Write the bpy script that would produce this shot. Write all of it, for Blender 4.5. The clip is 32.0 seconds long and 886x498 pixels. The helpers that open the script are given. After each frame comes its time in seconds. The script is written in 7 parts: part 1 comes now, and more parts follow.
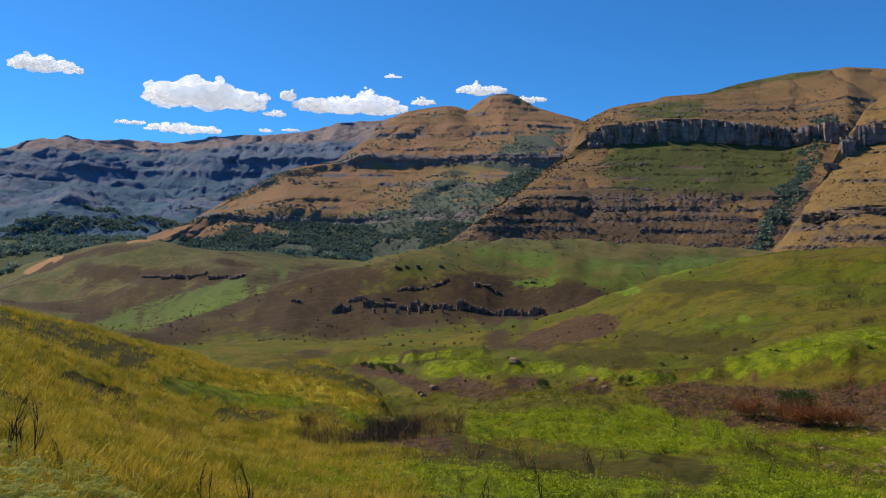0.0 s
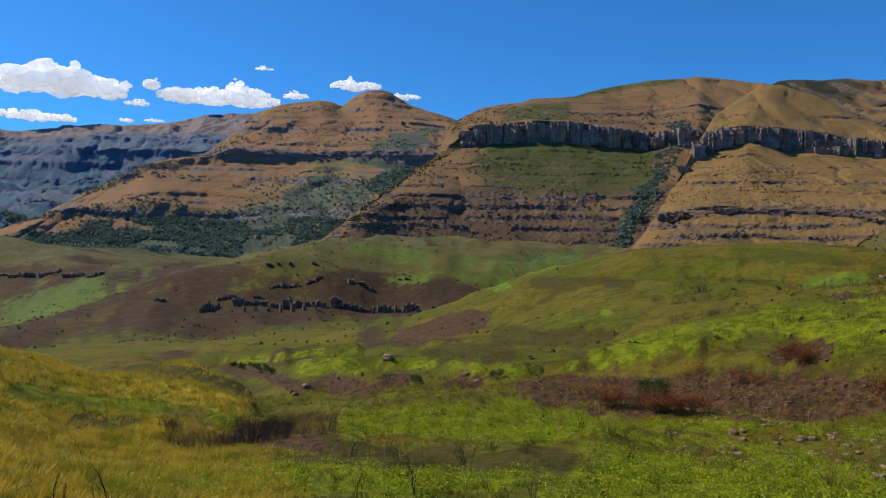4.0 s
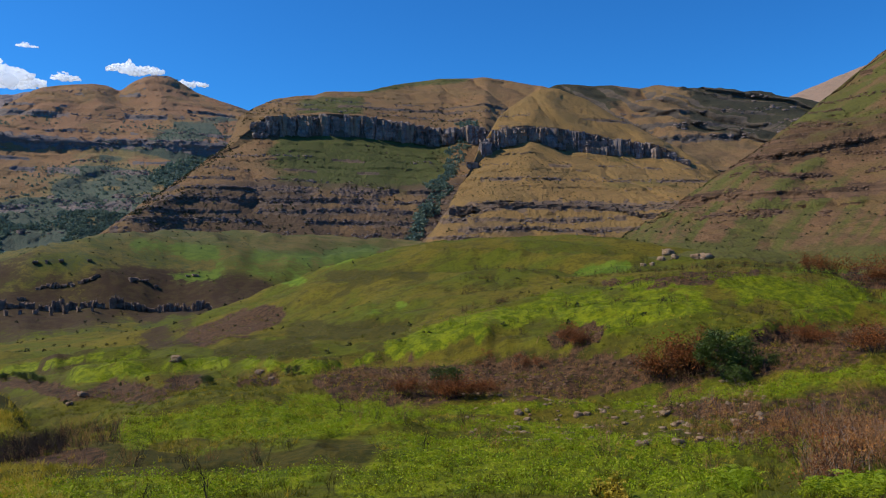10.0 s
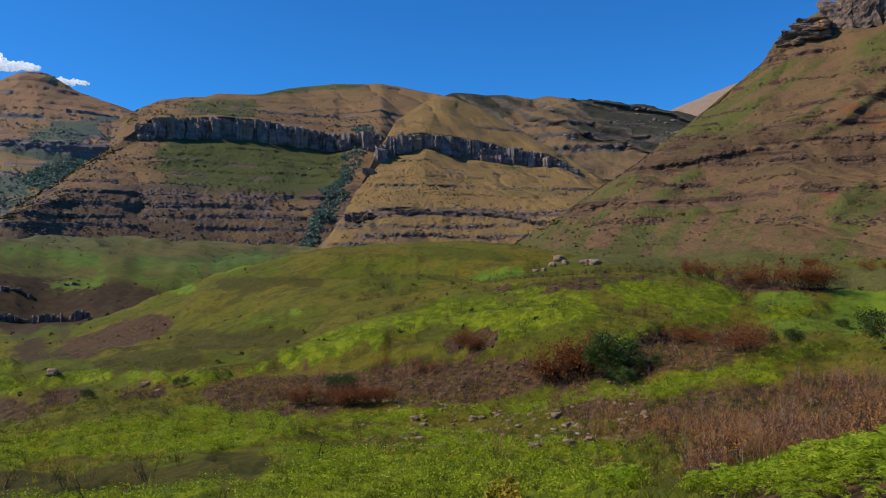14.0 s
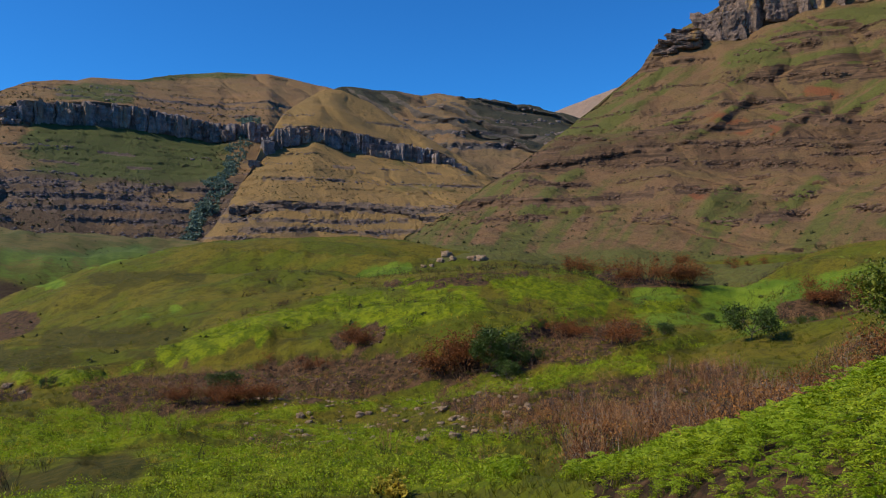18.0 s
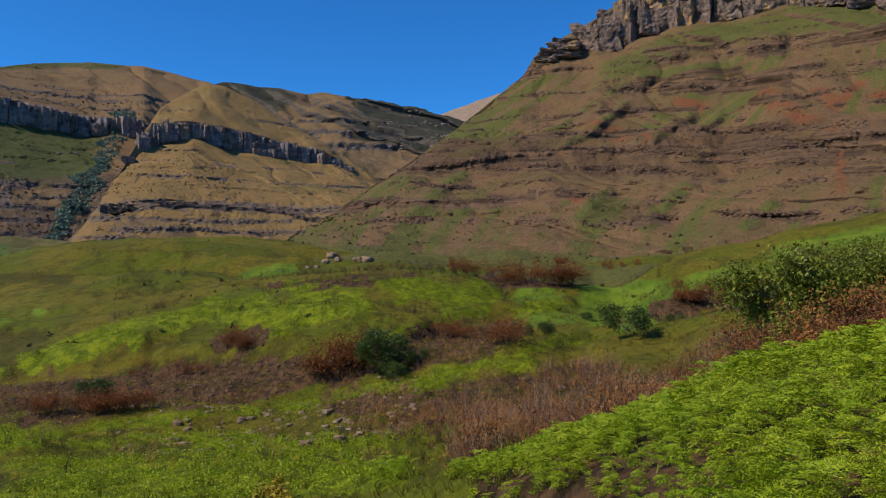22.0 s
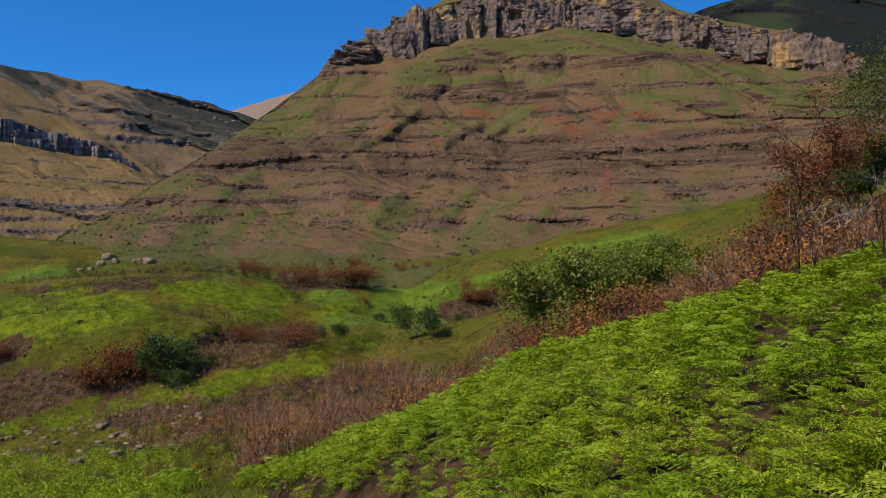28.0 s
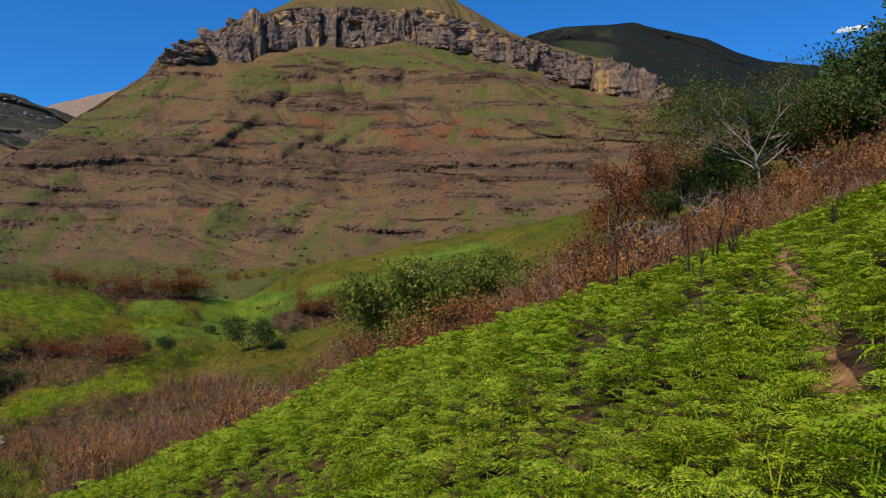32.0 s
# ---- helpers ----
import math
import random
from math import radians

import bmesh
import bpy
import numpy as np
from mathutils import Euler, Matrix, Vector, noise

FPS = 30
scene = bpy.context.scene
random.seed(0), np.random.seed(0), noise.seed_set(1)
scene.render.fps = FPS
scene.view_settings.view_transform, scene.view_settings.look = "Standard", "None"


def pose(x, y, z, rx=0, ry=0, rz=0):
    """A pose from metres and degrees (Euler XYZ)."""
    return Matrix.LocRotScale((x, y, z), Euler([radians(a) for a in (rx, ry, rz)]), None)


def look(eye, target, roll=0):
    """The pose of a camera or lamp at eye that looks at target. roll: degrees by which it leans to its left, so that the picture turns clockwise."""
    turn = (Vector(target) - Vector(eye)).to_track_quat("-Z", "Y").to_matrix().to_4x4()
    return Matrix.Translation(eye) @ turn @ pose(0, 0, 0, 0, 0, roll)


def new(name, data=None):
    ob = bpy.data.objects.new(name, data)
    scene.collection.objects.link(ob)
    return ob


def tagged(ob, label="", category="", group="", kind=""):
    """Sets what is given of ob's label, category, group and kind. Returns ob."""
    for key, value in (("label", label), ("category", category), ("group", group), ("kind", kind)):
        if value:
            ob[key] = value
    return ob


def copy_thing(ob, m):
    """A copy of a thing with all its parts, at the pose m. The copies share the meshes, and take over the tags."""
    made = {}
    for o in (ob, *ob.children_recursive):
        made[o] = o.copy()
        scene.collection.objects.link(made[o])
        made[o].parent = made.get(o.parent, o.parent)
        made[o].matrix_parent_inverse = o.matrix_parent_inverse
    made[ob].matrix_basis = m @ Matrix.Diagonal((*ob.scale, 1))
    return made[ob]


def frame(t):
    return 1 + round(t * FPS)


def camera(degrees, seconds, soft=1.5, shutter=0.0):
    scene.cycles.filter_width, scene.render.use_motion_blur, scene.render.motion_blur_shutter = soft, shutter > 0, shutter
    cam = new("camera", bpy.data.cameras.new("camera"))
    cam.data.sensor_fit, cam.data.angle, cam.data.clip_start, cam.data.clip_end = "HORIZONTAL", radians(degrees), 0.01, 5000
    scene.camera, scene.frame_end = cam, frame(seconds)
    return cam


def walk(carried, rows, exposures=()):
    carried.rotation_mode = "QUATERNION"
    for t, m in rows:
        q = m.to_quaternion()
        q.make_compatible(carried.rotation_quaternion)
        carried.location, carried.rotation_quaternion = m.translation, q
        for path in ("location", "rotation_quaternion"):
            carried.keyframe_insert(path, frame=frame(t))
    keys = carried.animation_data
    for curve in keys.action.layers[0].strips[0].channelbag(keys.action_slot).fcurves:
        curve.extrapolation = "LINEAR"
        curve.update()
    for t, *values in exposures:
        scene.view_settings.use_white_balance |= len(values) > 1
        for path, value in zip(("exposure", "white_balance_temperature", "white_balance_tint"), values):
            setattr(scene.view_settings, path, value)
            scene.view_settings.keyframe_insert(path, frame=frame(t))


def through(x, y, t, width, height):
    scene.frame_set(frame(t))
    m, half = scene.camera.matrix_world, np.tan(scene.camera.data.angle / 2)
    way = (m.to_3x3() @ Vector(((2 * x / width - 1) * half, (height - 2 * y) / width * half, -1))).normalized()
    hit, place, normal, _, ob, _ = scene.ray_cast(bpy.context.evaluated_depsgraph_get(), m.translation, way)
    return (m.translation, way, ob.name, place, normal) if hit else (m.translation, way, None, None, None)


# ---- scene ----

def turn(yaw, pitch, lean):
    """The camera's pose: it stands at eye height and turns clockwise from north."""
    return pose(0, 0, 0, 90 + pitch, 0, -yaw) @ pose(0, 0, 0, 0, 0, lean)


cam = camera(60.24, 32.0, soft=1.1)
PATH = [
    (0, turn(-0.00, 1.16, 0.57)),
    (1, turn(2.29, 1.08, 0.57)),
    (2, turn(4.64, 0.98, 0.52)),
    (3, turn(7.09, 0.97, 0.48)),
    (3.5, turn(8.22, 0.99, 0.50)),
    (5.5, turn(13.59, 0.97, 0.30)),
    (6, turn(15.04, 0.91, 0.19)),
    (7, turn(17.68, 0.83, -0.01)),
    (8, turn(20.07, 0.74, -0.22)),
    (9, turn(22.43, 0.63, -0.33)),
    (10, turn(24.69, 0.56, -0.34)),
    (11, turn(26.78, 0.62, -0.37)),
    (12, turn(28.72, 0.77, -0.43)),
    (13, turn(30.60, 0.93, -0.47)),
    (14, turn(32.49, 0.98, -0.48)),
    (14.5, turn(33.35, 1.00, -0.53)),
    (16.5, turn(37.36, 0.79, -0.33)),
    (17, turn(38.58, 0.69, -0.27)),
    (18, turn(40.83, 0.60, -0.09)),
    (19, turn(42.95, 0.53, -0.05)),
    (20, turn(45.14, 0.53, -0.01)),
    (21, turn(47.27, 0.59, 0.00)),
    (22, turn(49.37, 0.68, 0.01)),
    (23, turn(51.58, 0.71, -0.03)),
    (24, turn(53.92, 0.65, 0.02)),
    (25, turn(56.50, 0.61, 0.10)),
    (25.5, turn(57.82, 0.63, 0.12)),
    (27.5, turn(63.33, 0.80, 0.14)),
    (28, turn(64.76, 0.84, 0.12)),
    (29, turn(67.69, 0.97, 0.12)),
    (30, turn(70.77, 1.22, 0.22)),
    (31, turn(73.91, 1.46, 0.43)),
    (32, turn(76.92, 1.71, 0.53)),
]

walk(cam, PATH, ((0, 0.12, 7150, 10), (5, 0.07, 6850, 10), (11, 0.02, 6420, 10), (32, 0.0, 6400, 10)))

# ---- sky, sun, exposure ----
SUN_AZ, SUN_EL = -62.0, 46.0
world = bpy.data.worlds.new("sky")
scene.world = world
world.use_nodes = True
wt = world.node_tree
sky = wt.nodes.new("ShaderNodeTexSky")
sky.sky_type, sky.sun_disc = "NISHITA", False
sky.sun_elevation, sky.sun_rotation = radians(SUN_EL), radians(SUN_AZ)
sky.altitude, sky.air_density, sky.dust_density, sky.ozone_density = 1800, 1.0, 1.0, 2.5
wt.nodes["Background"].inputs["Strength"].default_value = 0.14
deep = wt.nodes.new("ShaderNodeMix")
deep.data_type, deep.blend_type = "RGBA", "MULTIPLY"
deep.inputs[0].default_value, deep.inputs[7].default_value = 1.0, (0.15, 0.60, 1.06, 1)
wt.links.new(sky.outputs[0], deep.inputs[6])
wt.links.new(deep.outputs[2], wt.nodes["Background"].inputs["Color"])
sun = new("sun", bpy.data.lights.new("sun", "SUN"))
sun.data.energy, sun.data.angle, sun.data.color = 4.2, radians(0.5), (1.0, 0.87, 0.67)
_a, _e = radians(SUN_AZ), radians(SUN_EL)
sun.matrix_basis = look((math.sin(_a) * math.cos(_e) * 50, math.cos(_a) * math.cos(_e) * 50, math.sin(_e) * 50), (0, 0, 0))

# ---- noise and shape helpers ----
_rng = np.random.RandomState(7)
_perm = np.concatenate([_rng.permutation(256)] * 3)
_val = _rng.rand(256) * 2 - 1


def vnoise(x, y, z=0.0):
    """Smooth value noise in -1..1 on numpy arrays."""
    x, y, z = np.broadcast_arrays(np.asarray(x, float), np.asarray(y, float), np.asarray(z, float))
    xi, yi, zi = np.floor(x).astype(int), np.floor(y).astype(int), np.floor(z).astype(int)
    xf, yf, zf = x - xi, y - yi, z - zi
    u, v, w = (q * q * q * (q * (q * 6 - 15) + 10) for q in (xf, yf, zf))
    out = 0.0
    for i in (0, 1):
        for j in (0, 1):
            for k in (0, 1):
                h = _val[_perm[_perm[_perm[(xi + i) & 255] + ((yi + j) & 255)] + ((zi + k) & 255)]]
                out = out + h * (u if i else 1 - u) * (v if j else 1 - v) * (w if k else 1 - w)
    return out


def fbm(x, y, z=0.0, octaves=4, gain=0.5):
    out, amp, f = 0.0, 1.0, 1.0
    for _ in range(octaves):
        out = out + amp * vnoise(np.asarray(x) * f + 17 * f, np.asarray(y) * f + 5 * f, np.asarray(z) * f)
        amp, f = amp * gain, f * 2.03
    return out


def smoothstep(a, b, x):
    t = np.clip((np.asarray(x) - a) / (b - a), 0, 1)
    return t * t * (3 - 2 * t)


def along(knots, az, soft):
    """Elevation and log distance of a contour curve at the azimuths az, softened over that many degrees."""
    k = np.array(knots)
    fine = np.arange(k[0, 0] - 6, k[-1, 0] + 6, 0.05)
    taps = np.arange(-3 * soft, 3 * soft + 1e-6, 0.05)
    g = np.exp(-0.5 * (taps / soft) ** 2)
    g /= g.sum()
    pad = len(taps) // 2
    res = []
    for c in (k[:, 1], np.log(k[:, 2])):
        v = np.pad(np.interp(fine, k[:, 0], c), pad, mode="edge")
        res.append(np.interp(az, fine, np.convolve(v, g, mode="same")[pad:pad + len(fine)]))
    return res


def grid_mesh(name, X, Y, Z, material, closed=False, smooth=True):
    rows, cols = X.shape
    co = np.stack([X, Y, Z], -1).reshape(-1, 3)
    i = np.arange(rows * cols).reshape(rows, cols)
    if closed:
        i = np.concatenate([i, i[:, :1]], 1)
    q = np.stack([i[:-1, :-1], i[:-1, 1:], i[1:, 1:], i[1:, :-1]], -1).reshape(-1, 4)
    me = bpy.data.meshes.new(name)
    me.vertices.add(len(co))
    me.vertices.foreach_set("co", co.astype(np.float32).ravel())
    me.loops.add(q.size)
    me.loops.foreach_set("vertex_index", q.astype(np.int32).ravel())
    me.polygons.add(len(q))
    me.polygons.foreach_set("loop_start", np.arange(0, q.size, 4, dtype=np.int32))
    me.update(calc_edges=True)
    if smooth:
        me.polygons.foreach_set("use_smooth", np.ones(len(q), bool))
    me.materials.append(material)
    return me


def soup_mesh(name, co, faces, material, smooth=False, mats=None):
    """A mesh from vertex and triangle or quad arrays."""
    me = bpy.data.meshes.new(name)
    co, faces = np.asarray(co, np.float32), np.asarray(faces, np.int32)
    n = faces.shape[1]
    me.vertices.add(len(co))
    me.vertices.foreach_set("co", co.ravel())
    me.loops.add(faces.size)
    me.loops.foreach_set("vertex_index", faces.ravel())
    me.polygons.add(len(faces))
    me.polygons.foreach_set("loop_start", np.arange(0, faces.size, n, dtype=np.int32))
    if smooth:
        me.polygons.foreach_set("use_smooth", np.ones(len(faces), bool))
    me.update(calc_edges=True)
    me.materials.append(material)
    return me

# ---- materials ----
class Mat:
    """A small builder for node materials."""

    def __init__(self, name, roughness=0.9, specular=0.15):
        self.m = bpy.data.materials.new(name)
        self.m.use_nodes = True
        self.t = self.m.node_tree
        self.b = self.t.nodes["Principled BSDF"]
        self.b.inputs["Roughness"].default_value = roughness
        self.b.inputs["Specular IOR Level"].default_value = specular
        self.geo = self.node("ShaderNodeNewGeometry")

    def node(self, kind, **values):
        n = self.t.nodes.new(kind)
        for k, v in values.items():
            n.inputs[k].default_value = v
        return n

    def link(self, a, b):
        self.t.links.new(a, b)

    def noise(self, scale, detail=4.0, rough=0.6, stretch=(1, 1, 1), distort=0.0):
        mp = self.node("ShaderNodeMapping")
        mp.inputs["Scale"].default_value = stretch
        self.link(self.geo.outputs["Position"], mp.inputs["Vector"])
        n = self.node("ShaderNodeTexNoise", Scale=scale, Detail=detail, Roughness=rough, Distortion=distort)
        self.link(mp.outputs[0], n.inputs["Vector"])
        return n.outputs["Fac"]

    def math(self, op, a, b=0.0, c=0.0):
        n = self.node("ShaderNodeMath")
        n.operation = op
        for i, v in enumerate((a, b, c)):
            if isinstance(v, (int, float)):
                n.inputs[i].default_value = v
            else:
                self.link(v, n.inputs[i])
        return n.outputs[0]

    def band(self, src, lo, hi):
        n = self.node("ShaderNodeMapRange")
        n.interpolation_type = "SMOOTHSTEP"
        self.link(src, n.inputs["Value"])
        n.inputs["From Min"].default_value, n.inputs["From Max"].default_value = lo, hi
        return n.outputs[0]

    def mix(self, fac, a, b):
        n = self.t.nodes.new("ShaderNodeMix")
        n.data_type = "RGBA"
        if isinstance(fac, (int, float)):
            n.inputs[0].default_value = fac
        else:
            self.link(fac, n.inputs[0])
        for i, v in ((6, a), (7, b)):
            if isinstance(v, tuple):
                n.inputs[i].default_value = (*v, 1)
            else:
                self.link(v, n.inputs[i])
        return n.outputs[2]

    def steep(self, lo, hi):
        """1 where the surface is steep, 0 where it lies flat."""
        s = self.node("ShaderNodeSeparateXYZ")
        self.link(self.geo.outputs["Normal"], s.inputs[0])
        return self.band(self.math("SUBTRACT", 1.0, s.outputs[2]), lo, hi)

    def attr(self, name):
        n = self.t.nodes.new("ShaderNodeAttribute")
        n.attribute_name = name
        s = self.t.nodes.new("ShaderNodeSeparateColor")
        self.link(n.outputs["Color"], s.inputs[0])
        return [*s.outputs[:3], n.outputs["Alpha"]]

    def colour(self, c):
        if isinstance(c, tuple):
            self.b.inputs["Base Color"].default_value = (*c, 1)
        else:
            self.link(c, self.b.inputs["Base Color"])
        return self

    def bump(self, height, distance, strength=0.6):
        n = self.node("ShaderNodeBump", Strength=strength, Distance=distance)
        self.link(height, n.inputs["Height"])
        self.link(n.outputs[0], self.b.inputs["Normal"])
        return self


def land_material(name, grass, grass2, rock, rock2, scrub, size, green=(0.11, 0.14, 0.03), dark=(0.05, 0.045, 0.03), scar=(0.30, 0.12, 0.06), lo=0.3, hi=0.52, scrub_amount=0.5, soft=(0.3, 0.75), grain=1.0):
    """Hillside: two grasses, greener, darker and bare ground by the cover layers, scrub in patches, layered rock where it is steep.
    size: metres of the coarse grain."""
    m = Mat(name)
    big, mid, fine = m.noise(0.25 / size, 3), m.noise(1.0 / size, 4), m.noise(6.0 / size, 5, 0.7)
    strata = m.noise(1.6 / size, 4, 0.65, (0.12, 0.12, 2.2))
    cov = m.attr("cover")
    wob = m.math("MULTIPLY", m.math("SUBTRACT", m.math("ADD", m.math("MULTIPLY", mid, 0.6), m.math("MULTIPLY", fine, 0.4)), 0.5), 1.5)
    base = m.mix(m.band(big, 0.4, 0.62), grass, grass2)
    for layer, col in ((cov[0], green), (cov[1], dark), (cov[2], scar)):
        base = m.mix(m.band(m.math("ADD", layer, wob), *soft), base, col)
    base = m.mix(m.math("MULTIPLY", m.band(m.math("ADD", m.math("MULTIPLY", mid, 0.6), m.math("MULTIPLY", fine, 0.4)), 0.55, 0.66), scrub_amount), base, scrub)
    stone = m.mix(m.band(strata, 0.38, 0.62), rock, rock2)
    edge = m.math("ADD", m.math("MAXIMUM", m.math("MULTIPLY", m.steep(lo, hi), 0.7), cov[3]), m.math("MULTIPLY", m.math("SUBTRACT", fine, 0.5), 1.3))
    base = m.mix(m.band(edge, 0.4, 0.62), base, stone)
    base = m.mix(m.math("MULTIPLY", m.band(fine, 0.45, 0.68), 0.45 * grain), base, scrub)
    speck = m.noise(14.0 / size, 3, 0.6)
    base = m.mix(m.math("MULTIPLY", m.band(speck, 0.55, 0.63), 0.6 * grain), base, scrub)
    base = m.mix(m.math("MULTIPLY", m.band(speck, 0.42, 0.35), 0.3 * grain), base, rock2)
    grit = m.noise(24.0 / size, 4, 0.7)
    base = m.mix(m.math("MULTIPLY", m.band(grit, 0.5, 0.66), 0.5 * grain), base, scrub)
    base = m.mix(m.math("MULTIPLY", m.band(grit, 0.48, 0.34), 0.3), base, grass)
    m.colour(base)
    m.bump(m.math("ADD", fine, m.math("MULTIPLY", strata, 0.6)), size * 0.3, 0.7)
    return m.m


# blue haze of distance is mixed into all these tones, with weak grain
M_FAR_HAZED = land_material("hazed_far_slope", (0.118, 0.178, 0.265), (0.17, 0.198, 0.245), (0.095, 0.148, 0.235), (0.135, 0.172, 0.245), (0.085, 0.145, 0.20), 60, green=(0.30, 0.235, 0.215), dark=(0.07, 0.15, 0.215), grain=0.25)
# slight haze in the colour: bluish lifted rock tones, weaker grain
M_PEAK = land_material("peak_slope", (0.33, 0.18, 0.095), (0.29, 0.175, 0.08), (0.15, 0.145, 0.155), (0.25, 0.20, 0.18), (0.12, 0.12, 0.085), 34, green=(0.245, 0.20, 0.085), dark=(0.085, 0.125, 0.095), grain=0.6)
M_MAIN = land_material("main_slope", (0.268, 0.155, 0.070), (0.243, 0.153, 0.068), (0.115, 0.088, 0.075), (0.20, 0.142, 0.11), (0.095, 0.075, 0.04), 22, green=(0.072, 0.100, 0.022), dark=(0.118, 0.078, 0.05))
M_SPUR = land_material("spur_slope", (0.318, 0.195, 0.070), (0.272, 0.174, 0.064), (0.13, 0.10, 0.088), (0.25, 0.17, 0.12), (0.13, 0.095, 0.036), 18, green=(0.16, 0.13, 0.04), dark=(0.17, 0.115, 0.062), scrub_amount=0.85)
# the dark tone stands in for cloud shade on the ridge
M_BACK = land_material("back_slope", (0.26, 0.155, 0.075), (0.23, 0.15, 0.07), (0.09, 0.08, 0.08), (0.15, 0.12, 0.10), (0.055, 0.055, 0.03), 34, dark=(0.035, 0.04, 0.028))
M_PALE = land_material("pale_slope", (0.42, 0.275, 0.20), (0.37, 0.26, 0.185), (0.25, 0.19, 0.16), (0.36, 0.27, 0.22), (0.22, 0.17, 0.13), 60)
M_BUTTE = land_material("butte_slope", (0.232, 0.132, 0.064), (0.188, 0.124, 0.050), (0.062, 0.038, 0.024), (0.20, 0.118, 0.068), (0.062, 0.042, 0.018), 9, green=(0.122, 0.132, 0.028), dark=(0.135, 0.078, 0.042), scar=(0.25, 0.088, 0.036), soft=(0.15, 0.85))
# near-black tones put a cloud's shade into the hill's colour
M_CLOUD_SHADE = land_material("cloud_shade_slope", (0.012, 0.018, 0.015), (0.016, 0.022, 0.016), (0.02, 0.02, 0.02), (0.03, 0.028, 0.025), (0.007, 0.01, 0.009), 30, green=(0.05, 0.06, 0.022))


def ground_material():
    """Ground cover: bracken green, golden grass, burnt soil and plain grass, by the cover layers."""
    m = Mat("ground_cover")
    big, mid, fine, tiny = m.noise(0.03, 3), m.noise(0.16, 4), m.noise(1.1, 5, 0.7), m.noise(9.0, 4, 0.7)
    cov = m.attr("cover")
    far = m.attr("cover2")
    grass = m.mix(m.band(big, 0.42, 0.58), (0.098, 0.112, 0.005), (0.150, 0.122, 0.010))
    grass = m.mix(m.math("MULTIPLY", m.band(mid, 0.5, 0.62), 0.6), grass, (0.066, 0.056, 0.008))
    gold = m.mix(m.band(fine, 0.35, 0.65), (0.46, 0.355, 0.028), (0.26, 0.225, 0.017))
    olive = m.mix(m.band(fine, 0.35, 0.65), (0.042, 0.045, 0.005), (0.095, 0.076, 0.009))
    soil = m.mix(m.band(fine, 0.38, 0.62), (0.032, 0.019, 0.011), (0.130, 0.070, 0.034))
    fern = m.mix(m.band(m.noise(0.6, 5, 0.75), 0.38, 0.62), (0.085, 0.118, 0.003), (0.215, 0.25, 0.005))
    teal = m.mix(m.band(mid, 0.38, 0.62), (0.088, 0.150, 0.010), (0.150, 0.215, 0.014))
    wood = m.mix(m.band(mid, 0.4, 0.6), (0.022, 0.04, 0.016), (0.06, 0.08, 0.03))
    dark = m.mix(m.band(mid, 0.4, 0.62), (0.046, 0.026, 0.015), (0.066, 0.044, 0.018))
    wob = m.math("MULTIPLY", m.math("SUBTRACT", m.math("ADD", m.math("MULTIPLY", mid, 0.6), m.math("MULTIPLY", fine, 0.4)), 0.5), 1.6)
    tuft, tussock = m.noise(3.2, 4, 0.75), m.noise(0.75, 5, 0.75)
    grass = m.mix(m.math("MULTIPLY", m.band(tussock, 0.50, 0.62), 0.55), grass, (0.036, 0.036, 0.006))
    grass = m.mix(m.math("MULTIPLY", m.band(tussock, 0.46, 0.36), 0.3), grass, (0.20, 0.19, 0.012))
    # haze painted by distance: far grass and meadow fade to muted tones
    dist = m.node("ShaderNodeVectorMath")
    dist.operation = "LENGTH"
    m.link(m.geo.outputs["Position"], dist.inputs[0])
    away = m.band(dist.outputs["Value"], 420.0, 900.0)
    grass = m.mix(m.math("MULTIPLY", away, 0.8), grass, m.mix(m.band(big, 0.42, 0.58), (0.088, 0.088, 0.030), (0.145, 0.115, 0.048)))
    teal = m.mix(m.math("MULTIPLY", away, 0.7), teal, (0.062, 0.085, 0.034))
    c = grass
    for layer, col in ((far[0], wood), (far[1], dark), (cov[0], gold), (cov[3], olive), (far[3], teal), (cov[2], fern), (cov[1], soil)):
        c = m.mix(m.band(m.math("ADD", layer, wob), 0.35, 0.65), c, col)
    c = m.mix(m.math("MULTIPLY", m.steep(0.42, 0.6), 0.8), c, soil)
    path = m.mix(m.band(fine, 0.3, 0.7), (0.24, 0.115, 0.05), (0.42, 0.24, 0.11))
    c = m.mix(m.band(m.math("ADD", far[2], m.math("MULTIPLY", wob, 0.4)), 0.4, 0.6), c, path)
    c = m.mix(m.math("MULTIPLY", m.band(tuft, 0.5, 0.64), 0.5), c, (0.030, 0.034, 0.006))
    m.colour(c)
    m.bump(m.math("ADD", fine, m.math("MULTIPLY", tiny, 0.4)), 0.5, 0.7)
    return m.m


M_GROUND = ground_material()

# ---- contour curves of the land: azimuth, elevation in degrees from the eye, distance in metres ----
GROUND_0 = [(-60.0, -12.00, 10), (-36.0, -16.00, 14), (-28.0, -17.00, 16), (-20.0, -19.00, 24), (-10.0, -18.50, 32), (0.0, -18.50, 32), (20.0, -18.50, 32), (40.0, -19.00, 30), (55.0, -20.00, 20), (65.0, -20.00, 12), (75.0, -19.00, 8.5), (90.0, -18.00, 7.5), (105.0, -16.00, 7), (120.0, -12.00, 6)]
